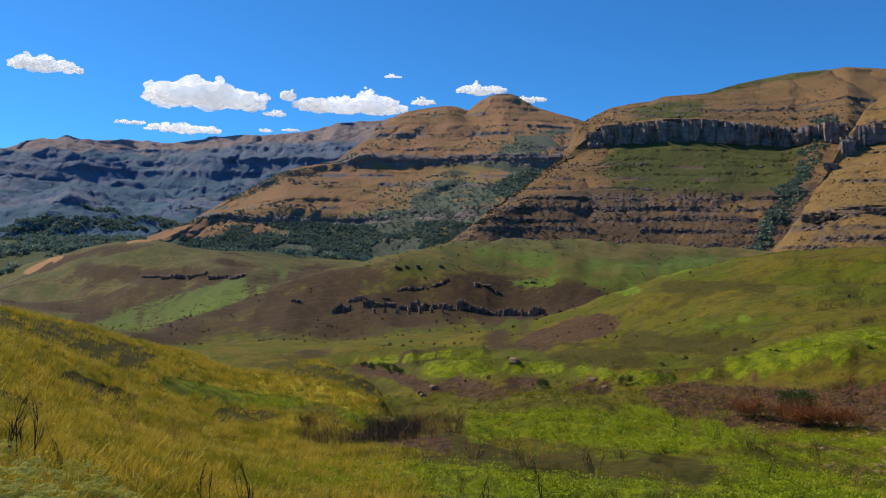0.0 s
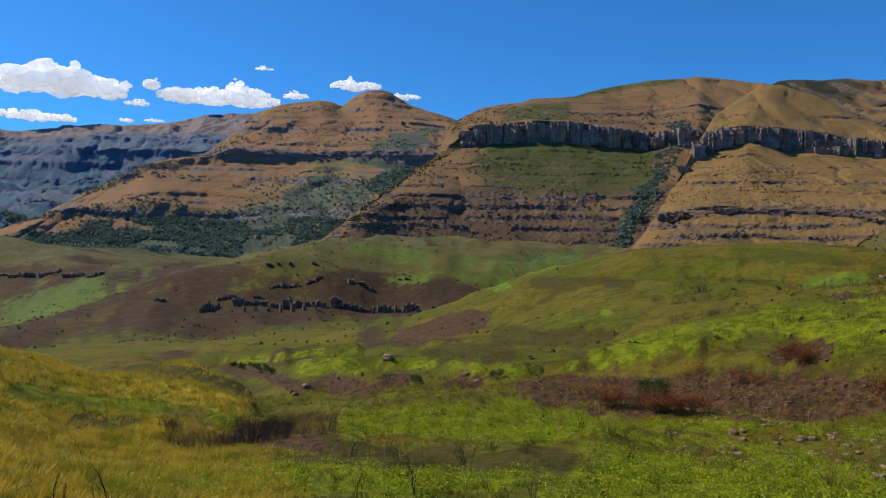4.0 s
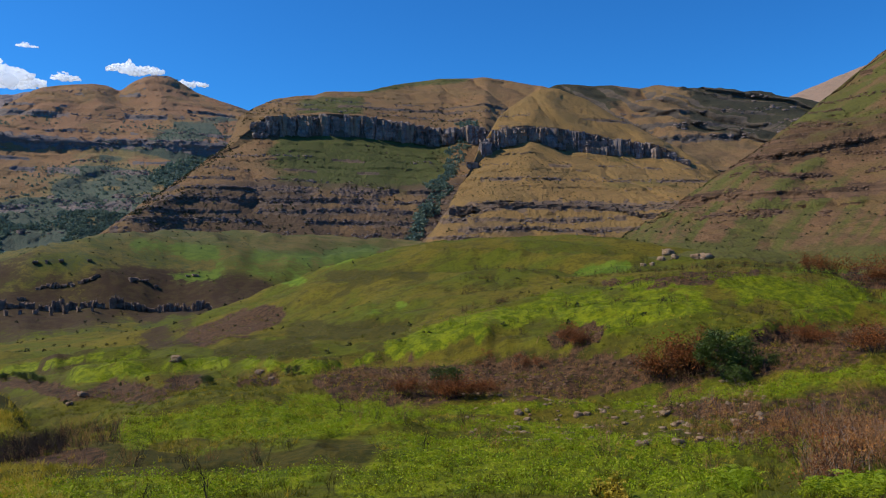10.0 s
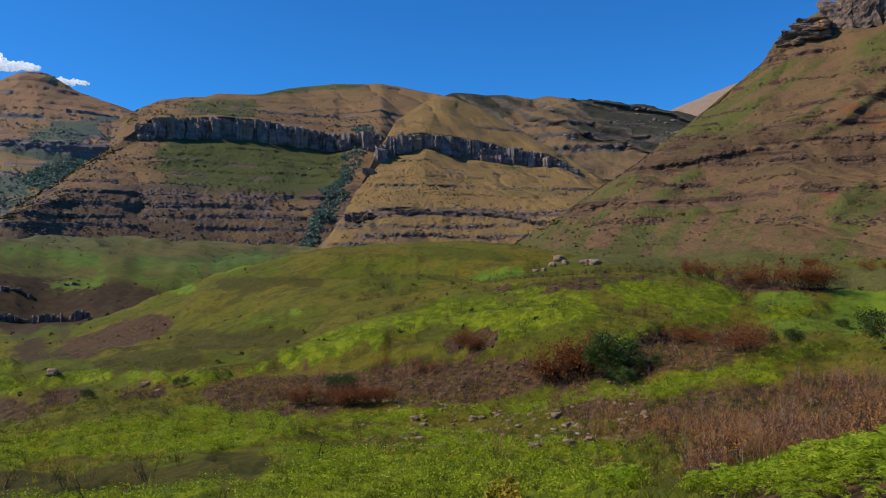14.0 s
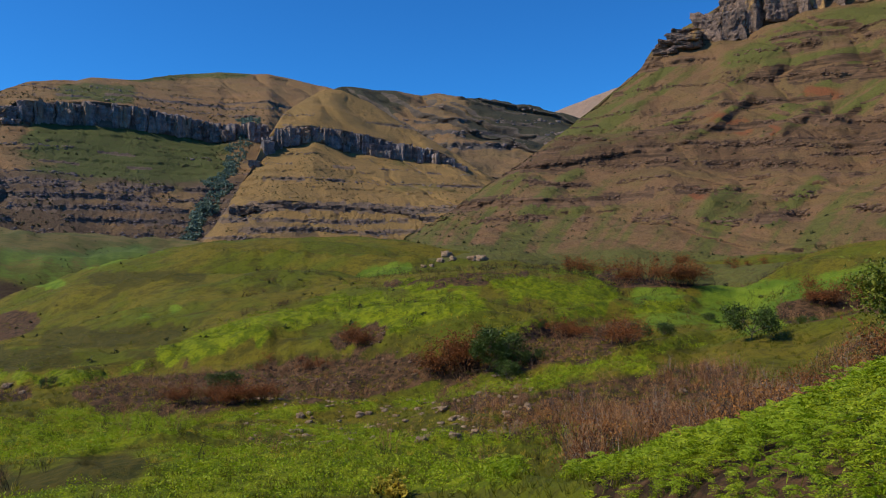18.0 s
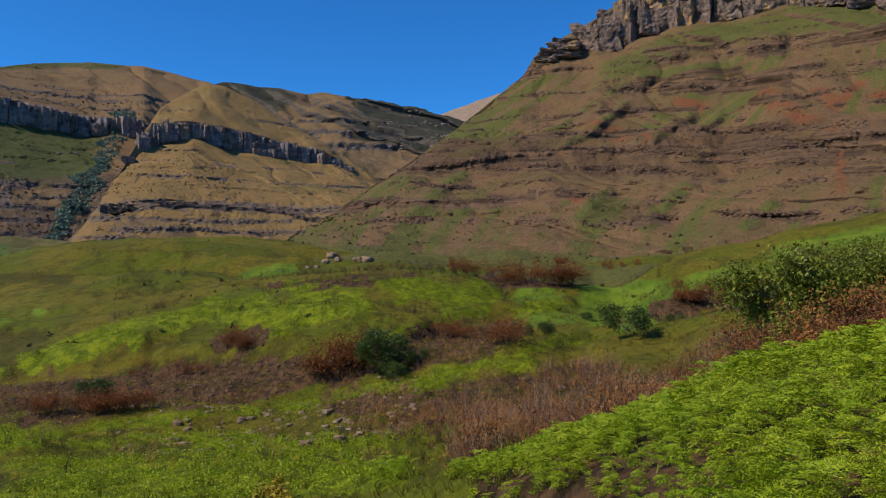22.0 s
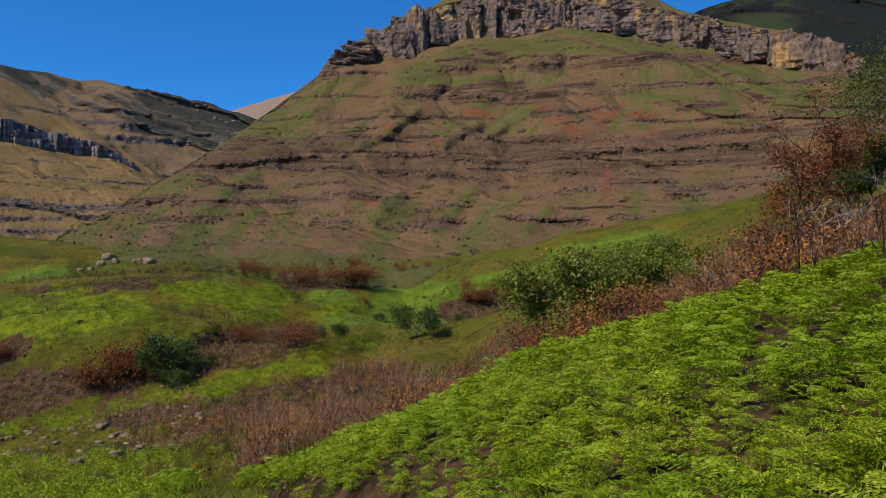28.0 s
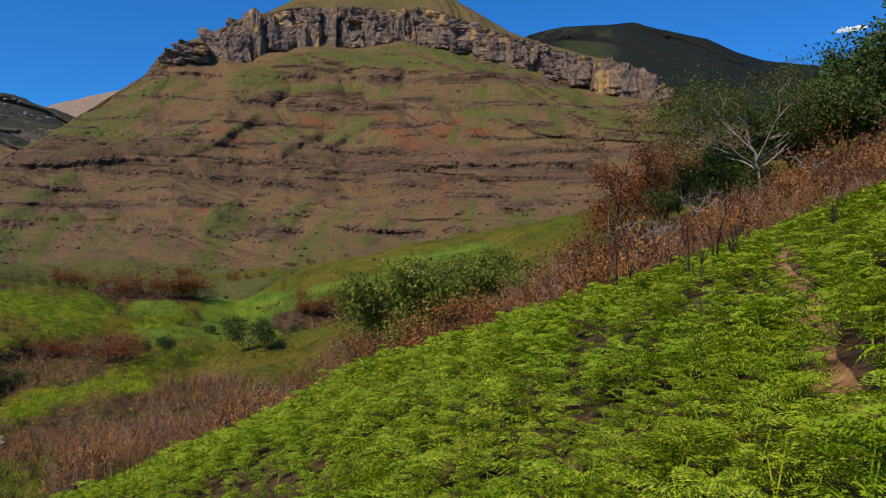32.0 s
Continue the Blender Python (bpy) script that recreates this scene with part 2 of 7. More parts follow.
GROUND_1 = [(-60.0, -8.00, 20), (-29.9, -11.17, 28), (-23.1, -12.86, 34), (-15.6, -14.14, 44), (-7.6, -14.65, 48), (0.8, -14.69, 48), (9.2, -15.40, 45), (20.9, -14.94, 42), (37.2, -15.85, 40), (41.6, -17.24, 32), (62.7, -15.36, 16), (74.9, -12.07, 14), (85.9, -8.38, 13.5), (97.8, -7.21, 13), (106.4, -3.73, 12.5), (115.0, 2.00, 12), (130.0, 6.00, 12)]
GROUND_2 = [(-60.0, -4.00, 40), (-30.0, -7.26, 45), (-23.2, -9.89, 55), (-15.7, -12.22, 60), (-7.6, -12.88, 62), (0.8, -12.71, 62), (5.0, -13.62, 60), (13.2, -13.44, 58), (20.9, -12.65, 56), (24.6, -13.91, 56), (37.2, -14.29, 53), (47.4, -15.77, 45), (50.0, -16.95, 34), (54.3, -15.09, 30), (61.8, -12.18, 28), (66.9, -10.56, 28), (69.3, -8.73, 27), (75.2, -6.78, 27), (81.9, -4.65, 27), (85.7, -3.42, 27), (90.1, -1.81, 27), (97.8, 0.95, 28), (107.1, 4.64, 30), (115.0, 8.00, 32), (130.0, 12.00, 34)]
GROUND_3 = [(-60.0, -1.00, 70), (-30.1, -2.98, 75), (-23.3, -4.98, 82), (-15.7, -6.98, 90), (-9.3, -7.70, 92), (-6.0, -9.29, 85), (-3.4, -11.13, 80), (0.8, -11.19, 85), (5.0, -10.34, 85), (9.2, -10.13, 85), (13.2, -10.34, 85), (17.2, -10.55, 86), (20.9, -10.47, 88), (27.3, -10.60, 89), (37.3, -10.97, 88), (38.5, -10.72, 90), (41.5, -9.95, 88), (45.5, -9.61, 85), (53.2, -10.17, 74), (60.2, -11.14, 62), (62.2, -12.28, 46), (65.2, -10.85, 42), (66.9, -11.68, 42), (73.5, -8.13, 40), (74.9, -8.36, 39), (81.9, -5.98, 38), (85.7, -4.58, 37), (90.1, -2.50, 37), (97.8, 0.95, 37), (107.1, 5.00, 38), (115.0, 8.00, 40), (130.0, 12.00, 40)]
GROUND_4 = [(-60.0, -3.00, 110), (-30.0, -5.45, 120), (-19.6, -8.16, 120), (-9.3, -9.86, 115), (-3.4, -10.60, 108), (5.0, -9.60, 112), (11.2, -8.72, 112), (17.2, -8.79, 112), (22.6, -7.94, 110), (24.5, -7.85, 110), (30.8, -7.36, 110), (38.5, -5.98, 110), (45.6, -5.40, 110), (49.5, -6.10, 108), (57.1, -6.63, 94), (58.3, -7.64, 95), (62.3, -5.58, 100), (66.5, -7.30, 77.5), (69.3, -6.06, 66), (77.6, -3.95, 60), (86.0, -0.70, 58), (94.0, 2.84, 56), (98.9, 5.35, 56), (107.1, 7.81, 56), (115.0, 11.00, 58), (130.0, 15.00, 60)]
GROUND_5 = [(-60.0, -5.00, 240), (-30.0, -6.90, 220), (-19.6, -8.16, 220), (-7.6, -7.84, 200), (0.8, -7.29, 190), (9.1, -6.42, 185), (17.1, -5.34, 180), (27.9, -3.90, 170), (34.8, -3.42, 170), (41.5, -1.70, 180), (45.6, -1.95, 167.5), (50.1, -2.36, 165), (51.5, -2.91, 160), (54.2, -3.32, 160), (57.1, -3.21, 152.5), (62.2, -3.70, 150), (65.1, -2.33, 145), (69.6, -2.95, 145), (73.4, -1.25, 120), (81.8, 0.52, 105), (90.1, 3.06, 100), (97.8, 6.56, 98), (107.1, 9.25, 96), (115.0, 12.00, 100), (130.0, 16.00, 100)]
GROUND_6 = [(-60.0, -5.00, 380), (-30.0, -5.53, 360), (-19.6, -6.29, 360), (-7.7, -6.28, 350), (0.7, -5.71, 345), (5.0, -5.15, 340), (9.1, -3.57, 335), (14.6, -1.36, 330), (16.6, -0.76, 330), (18.4, -0.23, 330), (20.9, 0.30, 330), (22.8, 0.64, 330), (26.8, 0.90, 335), (29.5, 0.98, 330), (34.8, 1.03, 330), (37.4, 1.06, 310), (41.6, 0.01, 280), (45.6, -0.52, 270), (50.1, -1.40, 220), (53.4, -1.28, 250), (57.3, -1.72, 210), (62.6, -1.92, 230), (65.1, -0.55, 190), (73.4, 0.87, 165), (81.8, 2.21, 155), (94.0, 5.07, 145), (107.1, 9.61, 140), (115.0, 13.00, 140), (130.0, 16.00, 140)]
GROUND_7 = [(-60.0, -4.00, 520), (-30.0, -4.37, 500), (-19.6, -5.62, 480), (-7.7, -5.66, 470), (0.7, -5.29, 460), (9.1, -4.89, 450), (17.1, -2.93, 450), (18.4, -1.67, 470), (24.5, -0.98, 460), (26.8, -0.48, 470), (28.9, -0.64, 470), (30.1, -0.14, 470), (38.6, -0.07, 470), (41.6, 0.18, 420), (50.1, -0.94, 340), (53.4, -0.72, 380), (65.1, -0.06, 300), (81.8, 2.42, 260), (94.0, 4.66, 240), (107.1, 8.35, 220), (115.0, 12.00, 220), (130.0, 15.00, 220)]
GROUND_8 = [(-60.0, -3.00, 800), (-30.0, -3.71, 800), (-25.0, -4.21, 700), (-19.6, -4.43, 600), (-11.8, -3.74, 560), (-3.5, -3.90, 560), (5.0, -4.06, 560), (9.1, -3.57, 560), (17.1, -2.32, 570), (24.5, -0.98, 580), (26.8, -0.40, 600), (28.9, -0.22, 600), (49.6, -2.40, 600), (65.1, -2.54, 600), (86.0, -0.70, 500), (110.0, 2.00, 500), (130.0, 6.00, 500)]
GROUND_9 = [(-60.0, -1.00, 1100), (-30.1, -2.36, 1000), (-25.1, -3.75, 850), (-20.7, -4.53, 690), (-14.6, -2.26, 690), (-7.7, -0.14, 700), (0.7, 1.55, 720), (4.9, 1.33, 750), (9.1, 1.15, 760), (17.1, 0.18, 760), (24.5, 0.18, 760), (26.8, -0.07, 760), (28.9, -0.01, 760), (49.6, -2.00, 760), (65.1, -2.54, 800), (86.0, -0.70, 800), (110.0, 3.00, 800), (130.0, 5.00, 800)]
GROUND_10 = [(-60.0, 0.50, 1500), (-30.1, -1.63, 1400), (-27.8, 0.05, 1350), (-25.1, 0.92, 1330), (-21.6, 1.42, 1320), (-14.7, 0.41, 1250), (-7.7, -1.07, 1100), (-3.5, -0.10, 1000), (0.7, 1.21, 980), (4.9, 1.67, 1050), (9.1, 1.61, 1050), (17.1, 1.32, 1050), (24.5, 0.75, 1050), (26.8, 0.44, 1050), (28.9, 0.41, 1050), (49.6, -1.19, 1100), (65.1, -1.71, 1200), (86.0, -0.28, 1200), (110.0, 3.00, 1200), (130.0, 3.00, 1200)]
GROUND_11 = [(-60.0, 1.00, 2100), (-30.1, 0.39, 1800), (-21.6, 0.91, 1800), (-11.9, 0.44, 1750), (-3.5, -0.10, 1500), (4.9, 0.40, 1500), (17.1, 0.51, 1500), (26.8, 0.23, 1500), (28.9, 0.41, 1600), (50.0, 0.00, 1700), (90.0, 0.00, 1700), (130.0, 2.00, 1700)]
GROUND_12 = [(-60.0, 1.40, 2900), (-30.1, 1.31, 2700), (-21.6, 1.50, 2600), (-11.9, 1.06, 2600), (4.9, 1.25, 2600), (20.0, 0.80, 2600), (60.0, 0.50, 2600), (130.0, 1.00, 2600)]
GROUND = [GROUND_0, GROUND_1, GROUND_2, GROUND_3, GROUND_4, GROUND_5, GROUND_6, GROUND_7, GROUND_8, GROUND_9, GROUND_10, GROUND_11, GROUND_12]
FAR_0 = [(-32.6, 0.35, 2500), (-30.1, 0.57, 2500), (-19.7, 1.34, 2500), (-3.6, 0.74, 2600), (2.8, 0.81, 2700)]
FAR_1 = [(-32.6, 2.67, 2800), (-30.2, 2.77, 2800), (-28.2, 3.33, 2800), (-26.2, 4.17, 2800), (-24.1, 3.65, 2850), (-22.3, 3.05, 2850), (-19.8, 3.73, 2900), (-15.9, 3.45, 3000), (-3.6, 2.01, 3000), (2.8, 1.65, 3000)]
FAR_2 = [(-32.7, 4.81, 3500), (-30.2, 5.33, 3500), (-26.9, 5.42, 3500), (-23.5, 5.35, 3600), (-22.4, 5.59, 3700), (-19.8, 4.73, 3500), (-15.9, 5.80, 3500), (-11.9, 6.44, 3500), (-3.6, 5.39, 3300), (2.8, 2.92, 3200)]
FAR_3 = [(-32.7, 5.69, 3560), (-30.2, 6.06, 3560), (-27.0, 6.47, 3560), (-23.8, 6.29, 3700), (-22.4, 6.37, 3750), (-16.0, 7.30, 3600), (-12.0, 7.87, 3600), (-3.6, 7.07, 3400), (2.8, 3.35, 3300)]
FAR_4 = [(-32.7, 6.51, 4200), (-30.2, 7.15, 4200), (-28.6, 7.83, 4200), (-26.8, 8.17, 4250), (-26.4, 8.43, 4260), (-26.0, 8.16, 4250), (-24.6, 8.15, 4300), (-23.0, 8.35, 4400), (-19.8, 8.24, 4400), (-16.0, 8.98, 4400), (-12.0, 9.38, 4300), (-7.9, 10.20, 4200), (-4.5, 10.70, 4200), (-1.6, 11.46, 4200), (2.7, 10.88, 4200)]
FAR = [FAR_0, FAR_1, FAR_2, FAR_3, FAR_4]
PEAK_0 = [(-23.4, 0.49, 1900), (-15.9, 0.39, 1850), (-3.5, 0.32, 1750), (4.9, 0.83, 1750), (13.2, 1.30, 1750)]
PEAK_1 = [(-21.2, 1.31, 1950), (-18.6, 2.37, 2000), (-15.1, 2.86, 2000), (-11.9, 3.22, 2000), (-7.8, 3.01, 2000), (-1.5, 3.22, 1950), (4.9, 3.15, 1900), (13.2, 3.78, 1900)]
PEAK_2 = [(-21.2, 1.39, 2000), (-18.6, 2.49, 2020), (-16.7, 3.43, 2030), (-11.9, 4.05, 2030), (-7.8, 3.72, 2030), (-0.2, 3.41, 1990), (4.9, 3.44, 1950), (13.2, 4.19, 1950)]
PEAK_3 = [(-21.2, 1.47, 2050), (-18.6, 2.57, 2080), (-15.9, 4.18, 2250), (-11.9, 6.11, 2350), (-7.8, 6.89, 2450), (-3.6, 7.07, 2450), (0.6, 7.12, 2450), (4.9, 6.81, 2400), (13.1, 7.06, 2400)]
PEAK_4 = [(-21.2, 1.55, 2060), (-18.6, 2.65, 2100), (-15.9, 4.34, 2260), (-11.9, 6.44, 2370), (-7.8, 7.48, 2470), (-6.2, 8.02, 2480), (-3.6, 7.82, 2480), (0.6, 7.96, 2480), (4.9, 7.89, 2430), (13.1, 8.08, 2430)]
PEAK_5 = [(-21.2, 1.63, 2080), (-18.6, 2.73, 2150), (-15.9, 4.42, 2300), (-11.9, 6.52, 2420), (-7.8, 7.56, 2550), (-6.2, 8.76, 2700), (-3.7, 9.65, 2750), (0.6, 9.63, 2750), (4.8, 9.39, 2700), (9.0, 9.68, 2700), (13.1, 9.50, 2700)]
PEAK_6 = [(-21.2, 1.71, 2100), (-18.6, 2.77, 2200), (-15.9, 4.46, 2350), (-11.9, 6.56, 2500), (-7.8, 7.60, 2650), (-6.6, 8.59, 2800), (-4.9, 10.16, 2900), (-2.8, 11.03, 2950), (0.2, 11.28, 2950), (1.9, 10.88, 2950), (4.5, 11.28, 2950), (7.4, 10.85, 2950), (10.3, 10.18, 2950), (13.1, 9.91, 2950)]
PEAK_7 = [(-21.2, 1.75, 2120), (-18.6, 2.81, 2220), (-15.9, 4.51, 2380), (-11.9, 6.60, 2540), (-7.8, 7.64, 2700), (-6.6, 8.67, 2850), (-5.3, 9.74, 2950), (-4.1, 10.71, 3050), (-2.8, 11.36, 3100), (0.1, 11.77, 3100), (1.1, 11.69, 3100), (1.7, 11.41, 3100), (2.5, 12.03, 3100), (3.3, 12.47, 3100), (4.0, 12.63, 3100), (5.0, 12.63, 3100), (5.9, 12.17, 3100), (6.7, 11.67, 3100), (8.2, 11.20, 3100), (10.3, 10.63, 3100), (13.1, 10.11, 3100)]
PEAK = [PEAK_0, PEAK_1, PEAK_2, PEAK_3, PEAK_4, PEAK_5, PEAK_6, PEAK_7]
MAIN_0 = [(-1.9, -0.09, 950), (1.5, 0.80, 980), (9.1, 0.65, 1050), (20.9, -0.06, 1050), (23.1, -0.17, 1050), (37.4, -0.29, 1050), (41.6, -0.32, 1050)]
MAIN_1 = [(-1.0, 0.69, 980), (1.9, 1.86, 1020), (5.7, 1.59, 1100), (13.2, 1.10, 1100), (20.9, 0.73, 1100), (24.5, 1.33, 1150), (24.7, 1.08, 1150), (37.4, 0.98, 1150), (41.6, 1.35, 1200)]
MAIN_2 = [(-0.8, 0.77, 990), (2.8, 3.14, 1100), (5.7, 4.42, 1180), (9.1, 4.96, 1220), (13.1, 4.93, 1230), (17.1, 4.88, 1250), (20.9, 4.49, 1300), (24.5, 4.99, 1350), (24.8, 5.27, 1350), (33.2, 5.67, 1400), (41.6, 3.44, 1400)]
MAIN_3 = [(-0.6, 0.86, 1000), (2.8, 3.26, 1120), (5.7, 5.26, 1260), (7.4, 6.51, 1350), (9.0, 7.12, 1400), (13.1, 7.06, 1400), (17.1, 6.97, 1450), (24.5, 6.72, 1500), (29.0, 6.95, 1550), (41.6, 4.69, 1500)]
MAIN_4 = [(-0.4, 0.95, 1010), (2.8, 3.35, 1140), (5.7, 5.38, 1300), (7.4, 6.72, 1400), (9.0, 7.78, 1490), (11.7, 8.81, 1550), (13.9, 8.79, 1560), (19.0, 8.74, 1600), (23.8, 8.20, 1650), (24.8, 8.27, 1650), (26.2, 8.52, 1650), (29.0, 7.79, 1650), (41.6, 5.53, 1600)]
MAIN_5 = [(-0.2, 0.99, 1015), (2.8, 3.39, 1150), (5.7, 5.42, 1310), (7.4, 6.80, 1410), (9.0, 7.99, 1500), (10.7, 9.36, 1560), (11.5, 10.11, 1570), (13.9, 10.28, 1580), (19.0, 10.27, 1620), (23.8, 9.50, 1670), (24.8, 9.42, 1680), (27.9, 9.59, 1680), (29.0, 8.70, 1680), (41.6, 5.94, 1620)]
MAIN_6 = [(0.0, 1.04, 1030), (2.8, 3.43, 1170), (5.7, 5.47, 1330), (7.4, 6.84, 1430), (9.0, 8.07, 1530), (10.1, 10.19, 1650), (12.3, 10.90, 1780), (15.5, 11.18, 1820), (20.5, 11.08, 1850), (24.5, 10.96, 1900), (24.8, 10.73, 1900), (27.9, 11.27, 1900), (29.0, 10.48, 1900), (41.6, 6.36, 1800)]
MAIN_7 = [(0.3, 1.08, 1040), (2.8, 3.47, 1190), (5.7, 5.51, 1350), (7.4, 6.88, 1450), (9.0, 8.11, 1550), (9.6, 10.07, 1680), (10.5, 10.67, 1800), (12.3, 11.50, 1950), (15.1, 11.79, 2000), (15.9, 12.11, 2000), (19.0, 12.21, 2050), (20.9, 12.66, 2150), (22.6, 12.89, 2300), (24.5, 13.09, 2250), (26.8, 13.10, 2300), (27.9, 13.15, 2300), (28.6, 13.01, 2300), (28.9, 13.06, 2300), (31.7, 12.48, 2250), (32.0, 12.49, 2200), (33.3, 12.11, 2150), (35.4, 11.26, 2050), (37.5, 9.57, 1950), (41.6, 6.77, 1850)]
MAIN = [MAIN_0, MAIN_1, MAIN_2, MAIN_3, MAIN_4, MAIN_5, MAIN_6, MAIN_7]
SPUR_0 = [(21.4, -0.15, 900), (23.1, 0.17, 920), (28.9, 0.20, 930), (37.4, 0.13, 930), (44.0, 0.07, 930), (49.6, 0.02, 930)]
SPUR_1 = [(21.8, 0.18, 930), (23.3, 1.09, 990), (24.7, 1.92, 1010), (26.8, 1.70, 1010), (31.0, 1.25, 1010), (37.4, 1.06, 1020), (41.6, 1.35, 1020), (49.6, 0.83, 1000)]
SPUR_2 = [(22.0, 0.26, 940), (23.5, 1.42, 1020), (25.2, 2.84, 1060), (28.1, 3.67, 1070), (31.5, 3.36, 1070), (36.6, 3.01, 1080), (39.5, 2.43, 1060), (43.6, 2.57, 1060), (49.6, 1.64, 1050)]
SPUR_3 = [(22.2, 0.34, 950), (23.9, 1.67, 1040), (25.2, 3.60, 1090), (29.0, 4.18, 1100), (33.2, 3.77, 1100), (36.6, 3.52, 1110), (39.5, 2.97, 1090), (43.7, 3.20, 1080), (49.6, 2.45, 1080)]
SPUR_4 = [(22.5, 0.42, 960), (24.3, 2.34, 1080), (25.6, 4.65, 1180), (26.4, 5.90, 1250), (27.7, 7.37, 1330), (29.0, 8.04, 1380), (31.1, 8.53, 1390), (33.7, 7.68, 1420), (37.5, 7.20, 1440), (41.6, 6.69, 1460), (44.9, 5.23, 1440), (49.6, 3.26, 1400)]
SPUR_5 = [(22.7, 0.46, 970), (24.4, 2.42, 1090), (25.8, 4.86, 1190), (26.6, 6.20, 1260), (27.5, 8.20, 1350), (28.4, 9.33, 1390), (31.1, 9.57, 1400), (34.1, 9.17, 1440), (37.5, 8.33, 1460), (40.0, 7.98, 1470), (41.6, 7.10, 1480), (44.9, 5.44, 1460), (49.6, 3.34, 1420)]
SPUR_6 = [(22.9, 0.50, 980), (24.5, 2.51, 1100), (25.9, 4.94, 1210), (26.9, 6.45, 1280), (27.8, 8.54, 1380), (29.0, 10.48, 1480), (30.7, 11.59, 1560), (32.0, 12.32, 1600), (33.3, 12.23, 1600), (35.4, 11.34, 1600), (37.5, 10.02, 1580), (39.6, 8.90, 1560), (41.6, 7.77, 1540), (44.9, 5.65, 1500), (49.6, 3.43, 1450)]
SPUR = [SPUR_0, SPUR_1, SPUR_2, SPUR_3, SPUR_4, SPUR_5, SPUR_6]
BACK_0 = [(29.0, 4.85, 1700), (37.4, 5.61, 1700), (43.7, 5.48, 1700), (53.5, 5.13, 1700)]
BACK_1 = [(29.0, 6.95, 2000), (37.5, 8.12, 2000), (41.7, 8.63, 2000), (44.9, 7.90, 2000), (53.5, 7.09, 1950)]
BACK_2 = [(29.0, 8.62, 2150), (37.5, 9.16, 2150), (41.7, 9.74, 2150), (44.9, 8.92, 2150), (53.5, 8.07, 2100)]
BACK_3 = [(29.0, 11.10, 2500), (32.4, 12.24, 2500), (33.3, 12.60, 2500), (35.4, 12.36, 2500), (37.5, 12.15, 2500), (39.2, 11.94, 2500), (40.4, 12.06, 2500), (42.9, 11.64, 2480), (45.8, 11.29, 2450), (47.8, 10.86, 2420), (49.3, 10.53, 2400), (50.9, 10.19, 2350), (53.5, 9.23, 2300)]
BACK = [BACK_0, BACK_1, BACK_2, BACK_3]
PALE_0 = [(43.7, 8.35, 3000), (51.6, 8.77, 3000), (60.5, 8.13, 3000)]
PALE_1 = [(43.7, 9.37, 3500), (47.8, 10.27, 3500), (49.3, 10.73, 3500), (50.9, 11.25, 3500), (52.0, 11.70, 3500), (53.6, 12.19, 3500), (55.0, 12.47, 3500), (57.2, 12.15, 3500), (60.6, 11.05, 3500)]
PALE = [PALE_0, PALE_1]
BUTTE_0 = [(35.3, 0.07, 290), (41.6, -0.99, 262), (46.8, -1.32, 225), (49.6, -1.60, 250), (57.3, -1.72, 210), (60.4, -2.32, 235), (69.2, -1.19, 200), (77.6, -0.36, 195), (86.0, 0.55, 200), (97.8, 2.22, 200), (104.9, 3.29, 200)]
BUTTE_1 = [(35.7, 0.23, 300), (37.4, 0.72, 330), (41.6, 0.60, 320), (49.6, 0.35, 320), (54.2, 0.57, 320), (62.3, 0.22, 320), (69.2, 0.15, 300), (73.2, 0.19, 305), (77.6, 2.60, 310), (86.0, 3.69, 320), (97.8, 5.78, 340), (104.9, 5.91, 340)]
BUTTE_2 = [(36.1, 0.35, 310), (38.7, 1.60, 390), (41.6, 2.82, 410), (45.7, 2.95, 410), (49.6, 3.06, 410), (54.2, 3.08, 410), (57.2, 3.54, 400), (66.0, 2.71, 405), (69.1, 3.97, 400), (77.6, 4.72, 400), (86.0, 5.16, 400), (97.8, 6.96, 420), (104.9, 6.65, 420)]
BUTTE_3 = [(36.5, 0.48, 320), (39.1, 1.80, 400), (43.3, 4.24, 480), (46.5, 6.41, 510), (49.7, 6.57, 520), (53.8, 6.14, 515), (57.1, 6.69, 520), (62.3, 5.72, 520), (65.0, 6.16, 505), (69.7, 5.45, 520), (73.3, 6.69, 505), (86.0, 6.41, 500), (94.0, 7.48, 500), (97.8, 8.13, 510), (104.9, 7.76, 510)]
BUTTE_4 = [(36.8, 0.56, 325), (39.3, 1.97, 410), (43.5, 4.57, 495), (46.1, 6.43, 530), (48.1, 7.56, 545), (51.6, 7.79, 550), (53.8, 7.72, 547.5), (62.3, 7.20, 550), (64.9, 8.01, 540), (69.7, 6.97, 550), (73.3, 8.24, 540), (86.0, 8.07, 535), (94.0, 8.68, 530), (97.8, 8.84, 540), (104.9, 8.43, 540)]
BUTTE_5 = [(37.0, 0.64, 330), (39.5, 2.09, 420), (43.7, 4.81, 510), (46.5, 6.74, 560), (49.7, 8.88, 610), (53.5, 9.23, 620), (55.2, 10.23, 630), (56.7, 9.88, 630), (60.9, 11.43, 640), (62.3, 10.57, 640), (69.7, 10.45, 650), (73.2, 11.97, 650), (81.8, 11.62, 640), (86.0, 11.15, 630), (94.0, 10.47, 600), (97.8, 9.89, 600), (104.9, 9.24, 600)]
